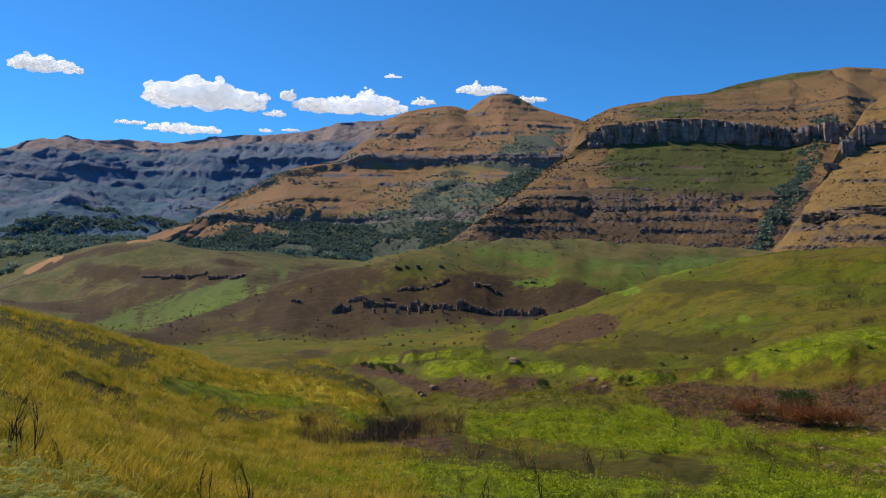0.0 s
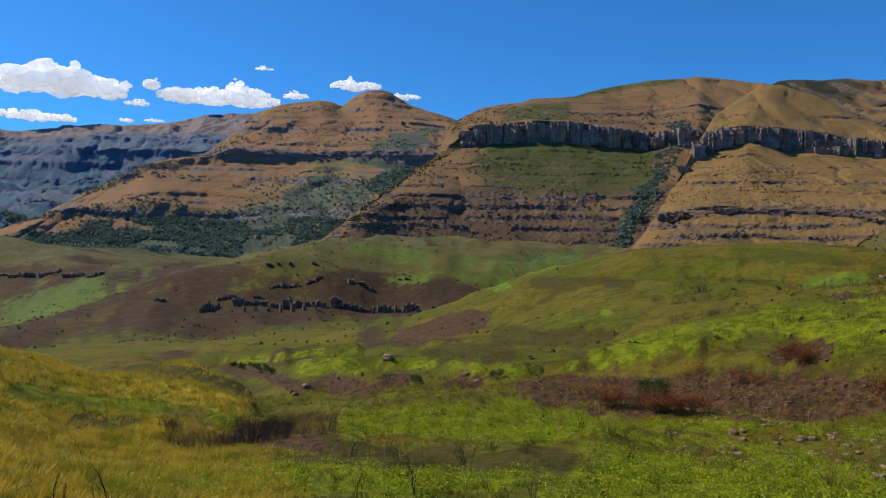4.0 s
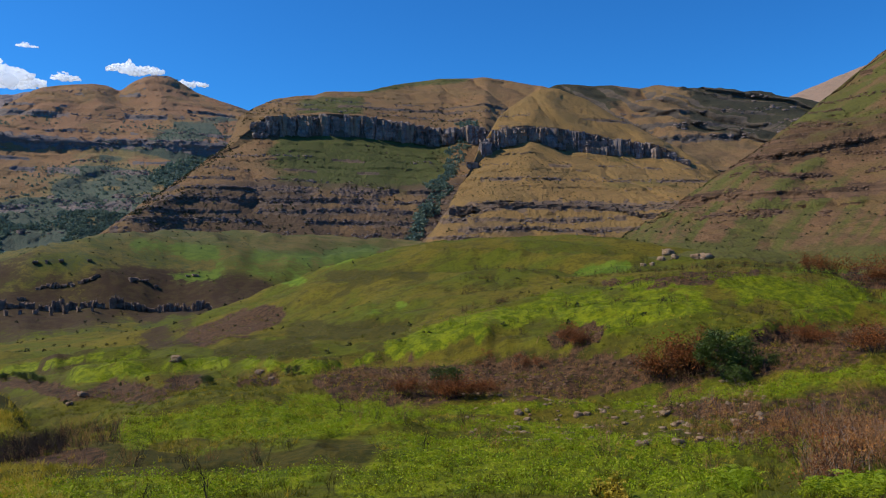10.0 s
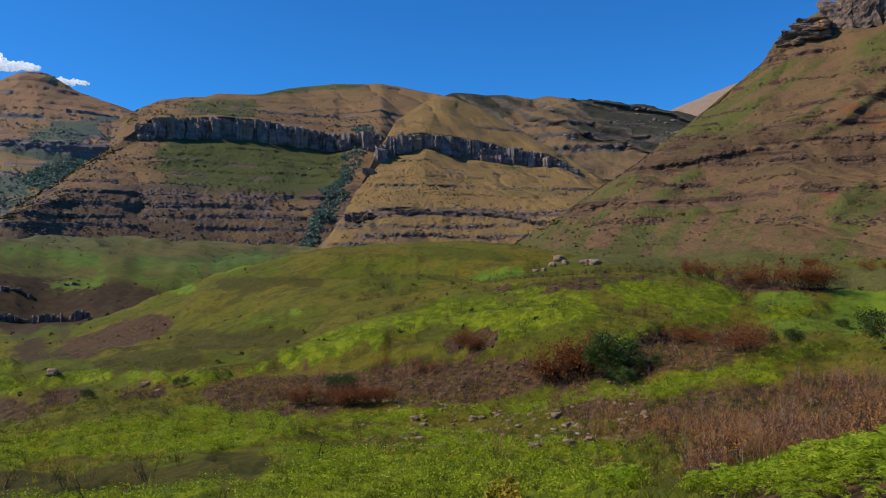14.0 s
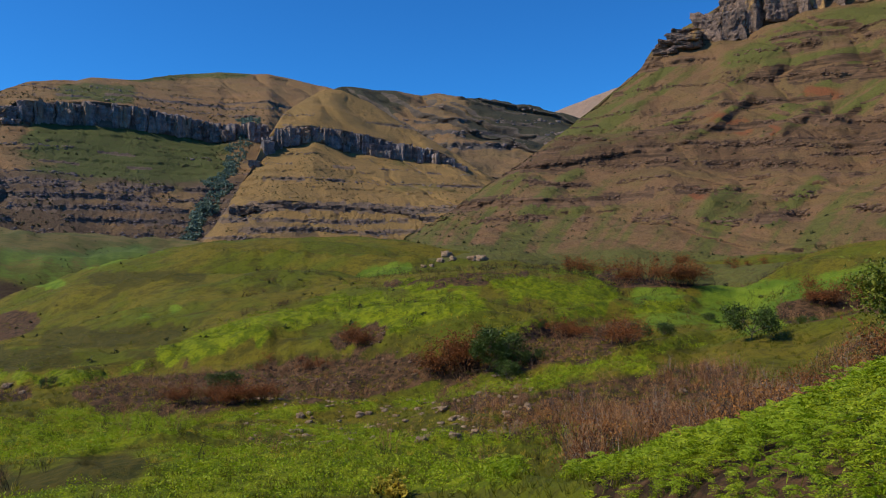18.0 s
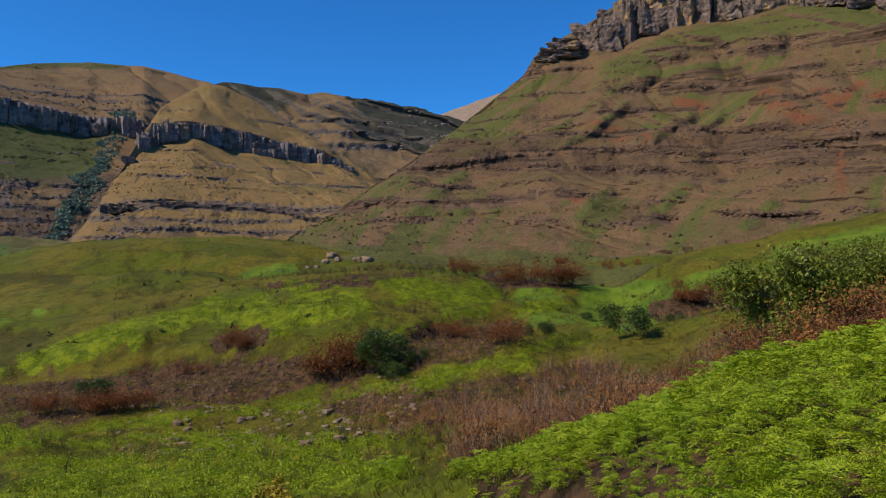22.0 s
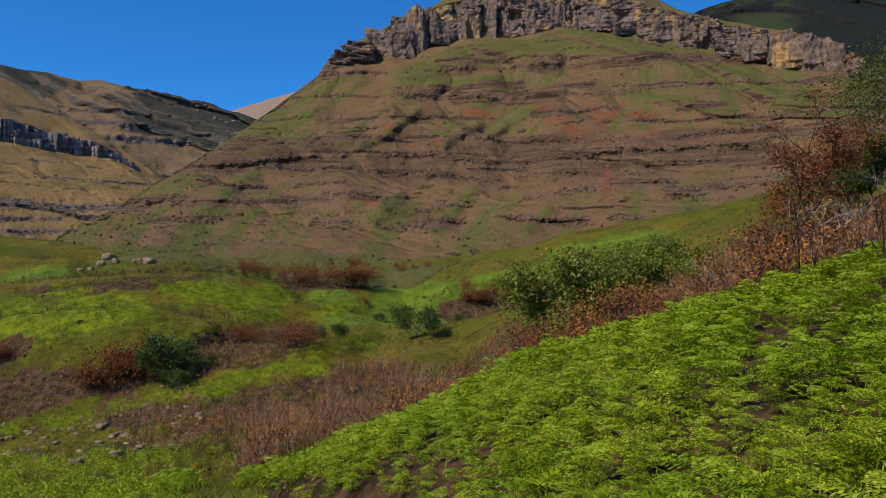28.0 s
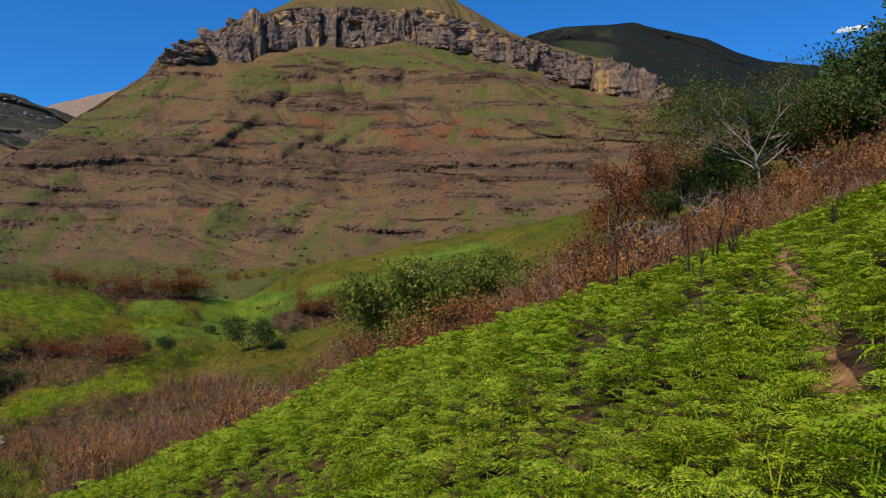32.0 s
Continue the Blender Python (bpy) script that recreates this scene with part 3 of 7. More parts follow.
BUTTE_6 = [(37.2, 0.68, 335), (39.7, 2.17, 430), (43.7, 4.90, 520), (46.7, 6.85, 575), (49.7, 9.04, 630), (52.0, 10.70, 670), (54.3, 11.67, 690), (55.9, 12.21, 690), (57.5, 12.40, 700), (62.2, 13.10, 705), (69.3, 14.07, 717.5), (73.2, 14.81, 720), (79.6, 14.07, 700), (83.9, 12.81, 680), (88.0, 11.70, 660), (94.0, 10.87, 640), (97.8, 10.28, 640), (104.9, 9.43, 640)]
BUTTE_7 = [(37.4, 0.72, 340), (39.9, 2.25, 440), (43.7, 4.94, 525), (46.7, 6.89, 580), (49.7, 9.08, 640), (53.6, 12.04, 710), (55.4, 13.25, 732.5), (56.7, 14.10, 745), (59.1, 14.74, 755), (62.3, 14.91, 765), (64.8, 15.75, 775), (66.1, 15.92, 775), (69.0, 16.25, 785), (73.2, 16.40, 785), (77.5, 16.07, 780), (81.7, 14.86, 760), (85.9, 13.77, 740), (90.1, 12.63, 720), (94.0, 11.46, 690), (97.8, 10.47, 680), (104.9, 9.54, 680)]
BUTTE_8 = [(37.6, 0.76, 343), (40.0, 2.29, 445), (43.7, 4.98, 530), (46.7, 6.93, 585), (49.7, 9.12, 645), (53.6, 12.08, 715), (55.4, 13.39, 740), (56.2, 14.75, 755), (57.7, 15.21, 762), (59.1, 16.20, 772), (61.5, 17.45, 782), (64.7, 18.39, 790), (68.9, 18.85, 798), (73.2, 18.79, 800), (75.7, 19.08, 795), (79.6, 17.77, 780), (83.0, 16.79, 765), (85.9, 15.92, 755), (90.1, 14.96, 735), (92.7, 13.81, 720), (93.6, 12.46, 705), (95.0, 11.10, 695), (97.8, 10.39, 690), (104.9, 9.54, 690)]
BUTTE_9 = [(37.8, 0.80, 346), (40.1, 2.34, 450), (43.7, 5.02, 535), (46.7, 6.97, 590), (49.7, 9.16, 650), (53.6, 12.12, 720), (55.4, 13.45, 747.5), (56.2, 14.78, 765), (57.7, 15.29, 790), (58.1, 15.85, 820), (59.1, 16.31, 830), (62.4, 17.72, 850), (66.0, 19.51, 880), (69.7, 20.90, 900), (73.1, 21.23, 900), (76.6, 20.31, 880), (79.6, 18.78, 850), (81.7, 17.59, 820), (83.8, 16.85, 800), (88.4, 15.51, 770), (92.9, 13.72, 740), (94.0, 12.25, 720), (95.2, 11.01, 705), (97.8, 10.31, 700), (104.9, 9.50, 700)]
BUTTE = [BUTTE_0, BUTTE_1, BUTTE_2, BUTTE_3, BUTTE_4, BUTTE_5, BUTTE_6, BUTTE_7, BUTTE_8, BUTTE_9]
DARKHILL_0 = [(73.3, 7.62, 1000), (86.0, 9.30, 1000), (97.8, 8.92, 1000), (111.1, 8.03, 1000), (116.6, 7.55, 1000)]
DARKHILL_1 = [(73.2, 11.76, 1200), (81.7, 13.05, 1250), (85.9, 13.77, 1250), (94.0, 13.42, 1250), (97.9, 13.16, 1250), (104.9, 11.80, 1200), (116.6, 11.08, 1200)]
DARKHILL_2 = [(73.2, 13.80, 1450), (79.6, 16.08, 1500), (83.4, 17.21, 1550), (85.9, 17.68, 1550), (88.4, 17.80, 1550), (90.9, 17.77, 1550), (93.3, 17.12, 1550), (96.0, 16.34, 1550), (97.9, 15.35, 1550), (99.7, 14.58, 1550), (103.6, 13.72, 1550), (105.3, 14.29, 1500), (107.1, 14.58, 1500), (111.2, 14.84, 1500), (116.6, 13.92, 1500)]
DARKHILL = [DARKHILL_0, DARKHILL_1, DARKHILL_2]



# ---- ground: one sheet from under the eye to the horizon ----
def hermite(xk, yk, x):
    """Monotone cubic through per-column knots xk, yk (knots, columns) at x (rows)."""
    h = np.diff(xk, axis=0)
    d = np.diff(yk, axis=0) / h
    m = np.zeros_like(yk)
    m[1:-1] = np.where(d[1:] * d[:-1] > 0, 2 * d[1:] * d[:-1] / (d[1:] + d[:-1] + 1e-12), 0)
    out = np.zeros((len(x), xk.shape[1]))
    for k in range(len(h)):
        t = np.clip((x[:, None] - xk[k]) / h[k], 0, 1)
        seg = ((2 * t**3 - 3 * t**2 + 1) * yk[k] + (t**3 - 2 * t**2 + t) * h[k] * m[k]
               + (-2 * t**3 + 3 * t**2) * yk[k + 1] + (t**3 - t**2) * h[k] * m[k + 1])
        inside = (x[:, None] >= xk[k]) if k else np.ones_like(seg, bool)
        out = np.where(inside, seg, out)
    return out


FINE_AZ = np.arange(-42, 114, 0.18)
WIDE_AZ = np.concatenate([FINE_AZ, np.arange(116, 317, 3.0)])
LOGR = np.concatenate([np.linspace(math.log(0.02), math.log(1.1), 8), np.linspace(math.log(1.2), math.log(500), 260), np.linspace(math.log(500), math.log(4950), 64)[1:]])


def ground_height():
    az = np.where(WIDE_AZ > 216, WIDE_AZ - 360, WIDE_AZ)
    xk, ek = [np.full(len(az), math.log(0.02)), np.full(len(az), math.log(1.3))], [np.full(len(az), -1.7), np.full(len(az), -1.72)]
    for ring in GROUND:
        e, lr = along(ring, np.clip(az, -60, 130), 5.0 if ring is GROUND_0 else 3.0 if ring is GROUND_1 else 1.0)
        # behind the camera the two flanks meet in a gentle hillside
        blend = smoothstep(130, 175, az) + smoothstep(-60, -120, az)
        e = e * (1 - blend) + 4.0 * blend * smoothstep(math.log(8), math.log(60), lr)
        lr = np.maximum(lr, xk[-1] + 0.08)
        xk.append(lr)
        ek.append(np.exp(lr) * np.tan(np.radians(e)))
    xk.append(np.full(len(az), math.log(4960)))
    ek.append(np.full(len(az), 40.0))
    return hermite(np.array(xk), np.array(ek), LOGR)


G_AZ, G_R = np.meshgrid(np.radians(WIDE_AZ), np.exp(LOGR))
G_X, G_Y = G_R * np.sin(G_AZ), G_R * np.cos(G_AZ)
G_X[0], G_Y[0] = 0.0, 0.013
G_Z = ground_height()
_az = np.degrees(G_AZ)
G_Z = G_Z - 2.4 * smoothstep(-4.8, -3.4, _az) * smoothstep(2.0, -1.0, _az) * smoothstep(70, 78, G_R) * smoothstep(112, 95, G_R)
G_Z = G_Z + 1.5 * np.exp(-((_az - 9) / 7.5) ** 2 - (np.log(G_R / 74) / 0.1) ** 2)
G_Z = (G_Z + fbm(G_X / 6, G_Y / 6, 3, 3) * 0.10 * smoothstep(3, 12, G_R)
       + fbm(G_X / 9, G_Y / 9, 7, 3) * 0.30 * smoothstep(25, 70, G_R)
       + (0.35 - np.abs(fbm((G_X + 0.5 * G_Y) / 52, (G_Y - 0.5 * G_X) / 120, 7, 3))) * 6.5 * smoothstep(45, 140, G_R) * smoothstep(420, 300, G_R)
       + (smoothstep(0.0, 0.25, (_u := fbm(G_X / 34, G_Y / 15, 21, 3) * 2.4) - np.floor(_u)) - (_u - np.floor(_u))) * 0.9 * smoothstep(36, 48, G_R) * smoothstep(130, 105, G_R) * smoothstep(64, 54, _az) * smoothstep(-12, -4, _az)
       + (0.3 - np.abs(fbm((G_X + 0.4 * G_Y) / 15, (G_Y - 0.4 * G_X) / 34, 27, 3))) * 1.5 * smoothstep(70, 120, G_R) * smoothstep(330, 230, G_R)
       + fbm(G_X / 90, G_Y / 90, 11, 4) * 2.2 * smoothstep(180, 420, G_R)
       + (0.3 - np.abs(fbm(G_X / 75, G_Y / 75, 4, 4))) * 9 * smoothstep(430, 520, G_R) * smoothstep(1500, 1100, G_R)
       + fbm(G_X / 300, G_Y / 300, 2, 4) * 9 * smoothstep(700, 1500, G_R))

# ---- ground cover: strips of bracken, burnt soil and grasses; half width, then azimuth and elevation from the eye, in degrees ----
FERN_HILL = [(0.38, [(-0.8, -7.9), (4.4, -7.68), (7.9, -7.47), (12.0, -7.82), (16.3, -8.07), (19.5, -7.55), (22.8, -7.03), (26.1, -6.06), (28.7, -5.26), (32.5, -4.24)]),
             (0.55, [(21.1, -6.66), (26.2, -5.1), (31.2, -3.9), (36.3, -3.5), (40.5, -2.67)]),
             (1.25, [(33.8, -3.49), (38.0, -4.13), (42.1, -3.49), (46.1, -2.45), (50.7, -2.83)]),
             (0.6, [(37.6, -2.25), (43.7, -1.84), (49.2, -2.12), (52.6, -2.81)]),
             (0.42, [(45.7, -5.78), (47.6, -5.06), (49.9, -4.42), (52.5, -3.9), (55.7, -3.61), (58.5, -3.44)]),
             (0.45, [(54.0, -7.33), (56.7, -6.6), (59.3, -5.96)]), (0.55, [(49.2, -8.54), (52.1, -8.18), (55.4, -8.32)]),
             (0.3, [(-6.0, -7.24), (-0.9, -6.89), (2.9, -6.68)])]
FERN_FLAT = [(0.5, [(37.9, -10.79), (40.8, -10.33), (43.6, -9.77), (48.7, -9.19)]), (0.5, [(42.8, -13.54), (47.5, -13.11), (52.8, -12.82)]),
             (1.0, [(21.1, -15.44), (26.9, -15.07), (33.7, -14.54), (42.0, -13.97)]), (0.8, [(17.8, -16.57), (26.9, -16.43), (35.3, -16.28), (45.5, -15.88)]),
             (0.3, [(21.1, -11.52), (27.0, -11.29), (35.4, -11.06)]), (0.35, [(23.6, -12.61), (29.5, -12.54), (35.4, -12.83)]), (0.4, [(32.0, -13.56), (37.9, -13.3)]),
             (0.5, [(-19.6, -8.55), (-14.9, -9.71), (-9.3, -10.54), (-5.9, -11.51)]), (1.1, [(-13.4, -15.6), (-5.9, -15.46), (0.8, -15.67), (7.1, -16.19)]),
             (0.7, [(9.2, -16.09), (17.2, -15.6), (24.5, -14.11)]), (1.35, [(3.4, -11.9), (7.2, -11.63), (12.0, -11.81), (16.7, -11.77), (20.3, -11.6)])]
MEADOW = [(0.9, [(48.0, -1.5), (58.0, -2.7), (66.0, -2.2), (72.0, -1.2)]), (0.5, [(47.6, -1.99), (52.3, -2.42), (56.5, -3.05), (62.7, -2.38), (67.9, -1.52), (72.1, -1.21)]), (0.8, [(55.6, -4.31), (60.7, -4.0), (66.7, -3.1)]), (0.6, [(60.5, -5.4), (64.0, -4.6)]),
          (0.6, [(73.6, 0.49), (76.8, 1.24), (81.5, 1.92)]), (0.35, [(34.6, -1.18), (38.0, -0.86)]), (0.45, [(18.5, -3.95), (21.2, -3.64)]),
          (0.8, [(-23.6, -4.35), (-18.5, -3.05), (-13.8, -1.52), (-12.7, -0.69)]),
          (0.7, [(3.2, 0.94), (9.1, 0.11), (15.2, -0.25), (20.5, 0.73)]), (0.4, [(4.9, -1.5), (10.3, -1.22), (14.0, -1.78)])]
BURNT_BANK = [(1.35, [(18.7, -9.21), (23.6, -9.18), (29.5, -9.09), (35.4, -8.9), (42.0, -8.41)]), (1.0, [(42.0, -8.2), (46.8, -7.28), (51.4, -6.55)]),
              (0.7, [(47.2, -5.67), (49.9, -6.01), (54.0, -5.49)]), (0.6, [(33.3, -6.21), (35.4, -5.8)]), (0.75, [(7.2, -5.51), (9.8, -4.85), (11.6, -4.21)]),
              (0.5, [(15.9, -9.09), (21.1, -8.9)]), (1.0, [(42.0, -10.62), (47.6, -10.99), (55.0, -9.99), (60.6, -8.49)]), (0.8, [(45.6, -12.45), (51.3, -11.92)])]
BURNT_SPOTS = [(0.7, [(1.4, -9.18), (4.1, -9.61), (6.2, -8.86)]), (0.35, [(10.1, -8.95), (12.0, -8.88)]), (0.3, [(22.4, -7.72), (24.9, -6.95)]),
               (0.8, [(65.5, -3.71), (68.7, -2.93), (72.1, -2.48)]), (0.55, [(53.5, -1.45), (56.5, -1.79), (58.6, -1.44)]), (0.25, [(39.6, -2.25), (44.1, -1.64)]),
               (0.22, [(36.7, -2.03), (42.1, -1.51), (46.9, -1.31)]), (0.6, [(-9.2, -12.45), (-5.1, -12.72), (-0.4, -13.13)]), (0.4, [(-6.0, -7.85), (-3.5, -8.27), (-0.9, -9.29), (5.0, -9.2)])]
OLIVE_GRASS = [(0.9, [(0.5, -12.94), (5.5, -14.28), (10.9, -14.5), (17.9, -14.1)]), (0.8, [(-9.2, -13.24), (-3.4, -13.73), (5.0, -14.21), (11.2, -14.33)]),
               (0.6, [(13.9, -5.41), (17.5, -5.53), (21.2, -5.21)]), (0.5, [(16.7, -1.41), (22.8, -1.28)]), (0.6, [(19.5, -7.22), (22.8, -6.08)]), (0.7, [(9.0, -6.76), (13.9, -6.69)]),
               (0.5, [(34.6, -7.25), (37.9, -7.45)]), (0.5, [(27.0, -8.02), (32.5, -7.46)])]
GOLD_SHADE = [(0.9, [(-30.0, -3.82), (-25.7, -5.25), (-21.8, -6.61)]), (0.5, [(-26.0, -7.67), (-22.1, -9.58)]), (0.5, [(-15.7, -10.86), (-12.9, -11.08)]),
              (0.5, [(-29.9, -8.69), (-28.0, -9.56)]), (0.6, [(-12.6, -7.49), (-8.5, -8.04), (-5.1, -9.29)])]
VALLEY_BROWN = [(1.5, [(-20.7, -5.08), (-15.0, -3.89), (-9.4, -3.29), (-1.0, -3.04), (9.9, -2.89)]), (0.7, [(-9.4, -1.41), (-1.0, -1.14), (7.4, -1.46)]),
                (0.6, [(-25.1, -0.69), (-20.4, -1.06), (-15.0, -0.95)]), (0.4, [(-24.0, -3.77), (-25.7, -4.11)])]
RED_TRACKS = [(0.13, [(-28.5, -0.78), (-27.2, 0.06), (-25.5, 0.46)]), (0.15, [(-22.3, 1.33), (-21.1, 1.51)])]


def strips(lines, az, el, wob=0.0, soft=0.3):
    """Share of cover laid by strips along polylines, with uneven edges."""
    out = np.zeros(np.shape(az))
    for half, pts in lines:
        near = np.full(np.shape(az), 9.0)
        for (a0, e0), (a1, e1) in zip(pts[:-1], pts[1:]):
            u = np.clip(((az - a0) * (a1 - a0) + (el - e0) * (e1 - e0)) / ((a1 - a0) ** 2 + (e1 - e0) ** 2), 0, 1)
            near = np.minimum(near, np.hypot((az - a0 - u * (a1 - a0)) * 0.6, el - e0 - u * (e1 - e0)))
        q = near / half + 0.45 * wob
        out = np.maximum(out, 1 - smoothstep(1 - soft, 1 + soft, q))
    return out


# low brows along the bracken strips on the hill
_el = np.degrees(np.arctan2(G_Z, G_R))
G_Z = G_Z + strips(FERN_HILL, _az, _el, 0, 0.75) * 0.0105 * G_R * smoothstep(60, 90, G_R) * smoothstep(330, 250, G_R)
G_Z = G_Z - strips(BURNT_BANK[2:4] + BURNT_SPOTS[:2], _az, _el, 0, 0.9) * 0.006 * G_R * smoothstep(60, 90, G_R)


def ground_at(x, y):
    """Height of the ground at x, y (arrays)."""
    x, y = np.asarray(x, float), np.asarray(y, float)
    a = np.degrees(np.arctan2(x, y))
    ci = np.clip((a - FINE_AZ[0]) / 0.18, 0, len(FINE_AZ) - 1.001)
    ri = np.interp(np.log(np.maximum(np.hypot(x, y), 0.03)), LOGR, np.arange(len(LOGR)))
    ri = np.clip(ri, 0, len(LOGR) - 1.001)
    c0, r0 = ci.astype(int), ri.astype(int)
    u, v = ci - c0, ri - r0
    return ((G_Z[r0, c0] * (1 - u) + G_Z[r0, c0 + 1] * u) * (1 - v) + (G_Z[r0 + 1, c0] * (1 - u) + G_Z[r0 + 1, c0 + 1] * u) * v)


def rise(a, b, c, d, v):
    return smoothstep(a, b, v) * smoothstep(d, c, v)


def blob(az, r, a0, r0, da, dr, soft=0.35):
    """A soft oval of cover round azimuth a0 and distance r0, da degrees and dr (share of distance) wide."""
    q = np.sqrt(((az - a0) / da) ** 2 + (np.log(r / r0) / dr) ** 2)
    return 1 - smoothstep(1 - soft, 1 + soft, q)


def cover_layers(az, r):
    """Shares of golden grass, burnt soil, bracken; woods, dark burnt hill, footpath."""
    x, y = r * np.sin(np.radians(az)), r * np.cos(np.radians(az))
    wob = fbm(x / (4 + r * 0.08), y / (4 + r * 0.08), 5, 3)
    el = np.degrees(np.arctan2(ground_at(x, y), r))
    fine = fbm(x / (1.2 + r * 0.03), y / (1.2 + r * 0.03), 15, 3)
    edge = wob * 0.7 + fine * 0.6
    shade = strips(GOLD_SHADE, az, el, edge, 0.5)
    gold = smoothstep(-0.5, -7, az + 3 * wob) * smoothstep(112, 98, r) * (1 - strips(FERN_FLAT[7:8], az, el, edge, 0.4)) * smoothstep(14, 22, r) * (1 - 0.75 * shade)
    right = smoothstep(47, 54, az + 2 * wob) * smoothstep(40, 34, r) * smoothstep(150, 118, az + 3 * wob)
    # olive grass in the relief's hollows, doubling as painted fold shading
    fold_shade = smoothstep(0.30, 0.55, np.abs(fbm((x + 0.4 * y) / 15, (y - 0.4 * x) / 34, 27, 3))) * rise(80, 120, 260, 330, r)
    olive = np.maximum.reduce([strips(OLIVE_GRASS, az, el, edge, 0.4), shade, fold_shade * 0.5])
    flat = smoothstep(-18, -6, az + 4 * wob) * smoothstep(60, 52, r) * smoothstep(62, 52, az)
    burnt = np.maximum(strips(BURNT_BANK, az, el, edge), strips(BURNT_SPOTS, az, el, edge)) * smoothstep(34, 40, r)
    fern = np.maximum.reduce([strips(FERN_HILL, az, el, edge, 0.7) * (1.0 + 0.8 * fine), strips(FERN_FLAT, az, el, 0.7 * edge, 0.2) * (0.95 + 0.6 * fine), flat * (0.12 + 0.9 * wob) * (1 - 0.8 * olive)])
    fern = np.maximum(fern * smoothstep(420, 330, r), right)
    meadow = strips(MEADOW, az, el, edge, 0.6) * (0.7 + 0.5 * fine)
    under = right * smoothstep(6, 8, r)
    soil = np.maximum.reduce([burnt, blob(az, r, 62, 60, 24, 0.24) * (0.5 + 0.9 * wob) * (1 - fern), blob(az, r, 88, 46, 34, 0.16) * 0.9, blob(az, r, 100, 52, 20, 0.25) * 0.95, under])
    wood = np.maximum(smoothstep(1400, 1600, r) * smoothstep(12, 4, az), (0.30 + 0.14 * smoothstep(14, 6, az)) * smoothstep(420, 480, r) * smoothstep(44, 36, az))
    dark = np.maximum.reduce([strips(VALLEY_BROWN, az, el, edge, 0.6) * (r > 380) * (1.0 + 0.5 * wob), rise(-14, -10, 5, 12, az) * rise(98, 112, 330, 420, r) * (0.3 + 0.6 * wob), smoothstep(440, 520, r) * smoothstep(1500, 1300, r) * smoothstep(8, -2, az) * (0.3 + 0.8 * fbm(x / 90, y / 60, 8, 4))])
    track = smoothstep(0.30, 0.12, np.abs(az - np.interp(r, (8, 10, 12, 16, 20, 27), (105.5, 104, 102.6, 101, 100.4, 101.6)) - 1.6 * wob) * r * 0.01745) * smoothstep(27, 25, r) * smoothstep(8, 9, r)
    track = np.maximum(track, strips(RED_TRACKS, az, el, edge) * (r > 600))
    return [np.clip(v, 0, 1) for v in (gold, soil, fern, wood, dark, track, meadow, olive * 0.85)]


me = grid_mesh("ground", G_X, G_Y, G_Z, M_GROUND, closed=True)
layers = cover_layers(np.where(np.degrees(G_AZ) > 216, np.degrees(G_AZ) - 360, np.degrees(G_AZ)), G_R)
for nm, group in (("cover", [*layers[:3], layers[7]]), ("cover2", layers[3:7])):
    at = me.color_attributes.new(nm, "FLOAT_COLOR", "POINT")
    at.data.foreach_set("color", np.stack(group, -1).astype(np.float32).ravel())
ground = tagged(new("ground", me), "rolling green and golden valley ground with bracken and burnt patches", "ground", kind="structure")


# ---- mountains: lofted from their contour curves, with ledges and gullies ----
def cover_none(az, s, x, y, z):
    return 0, 0, 0


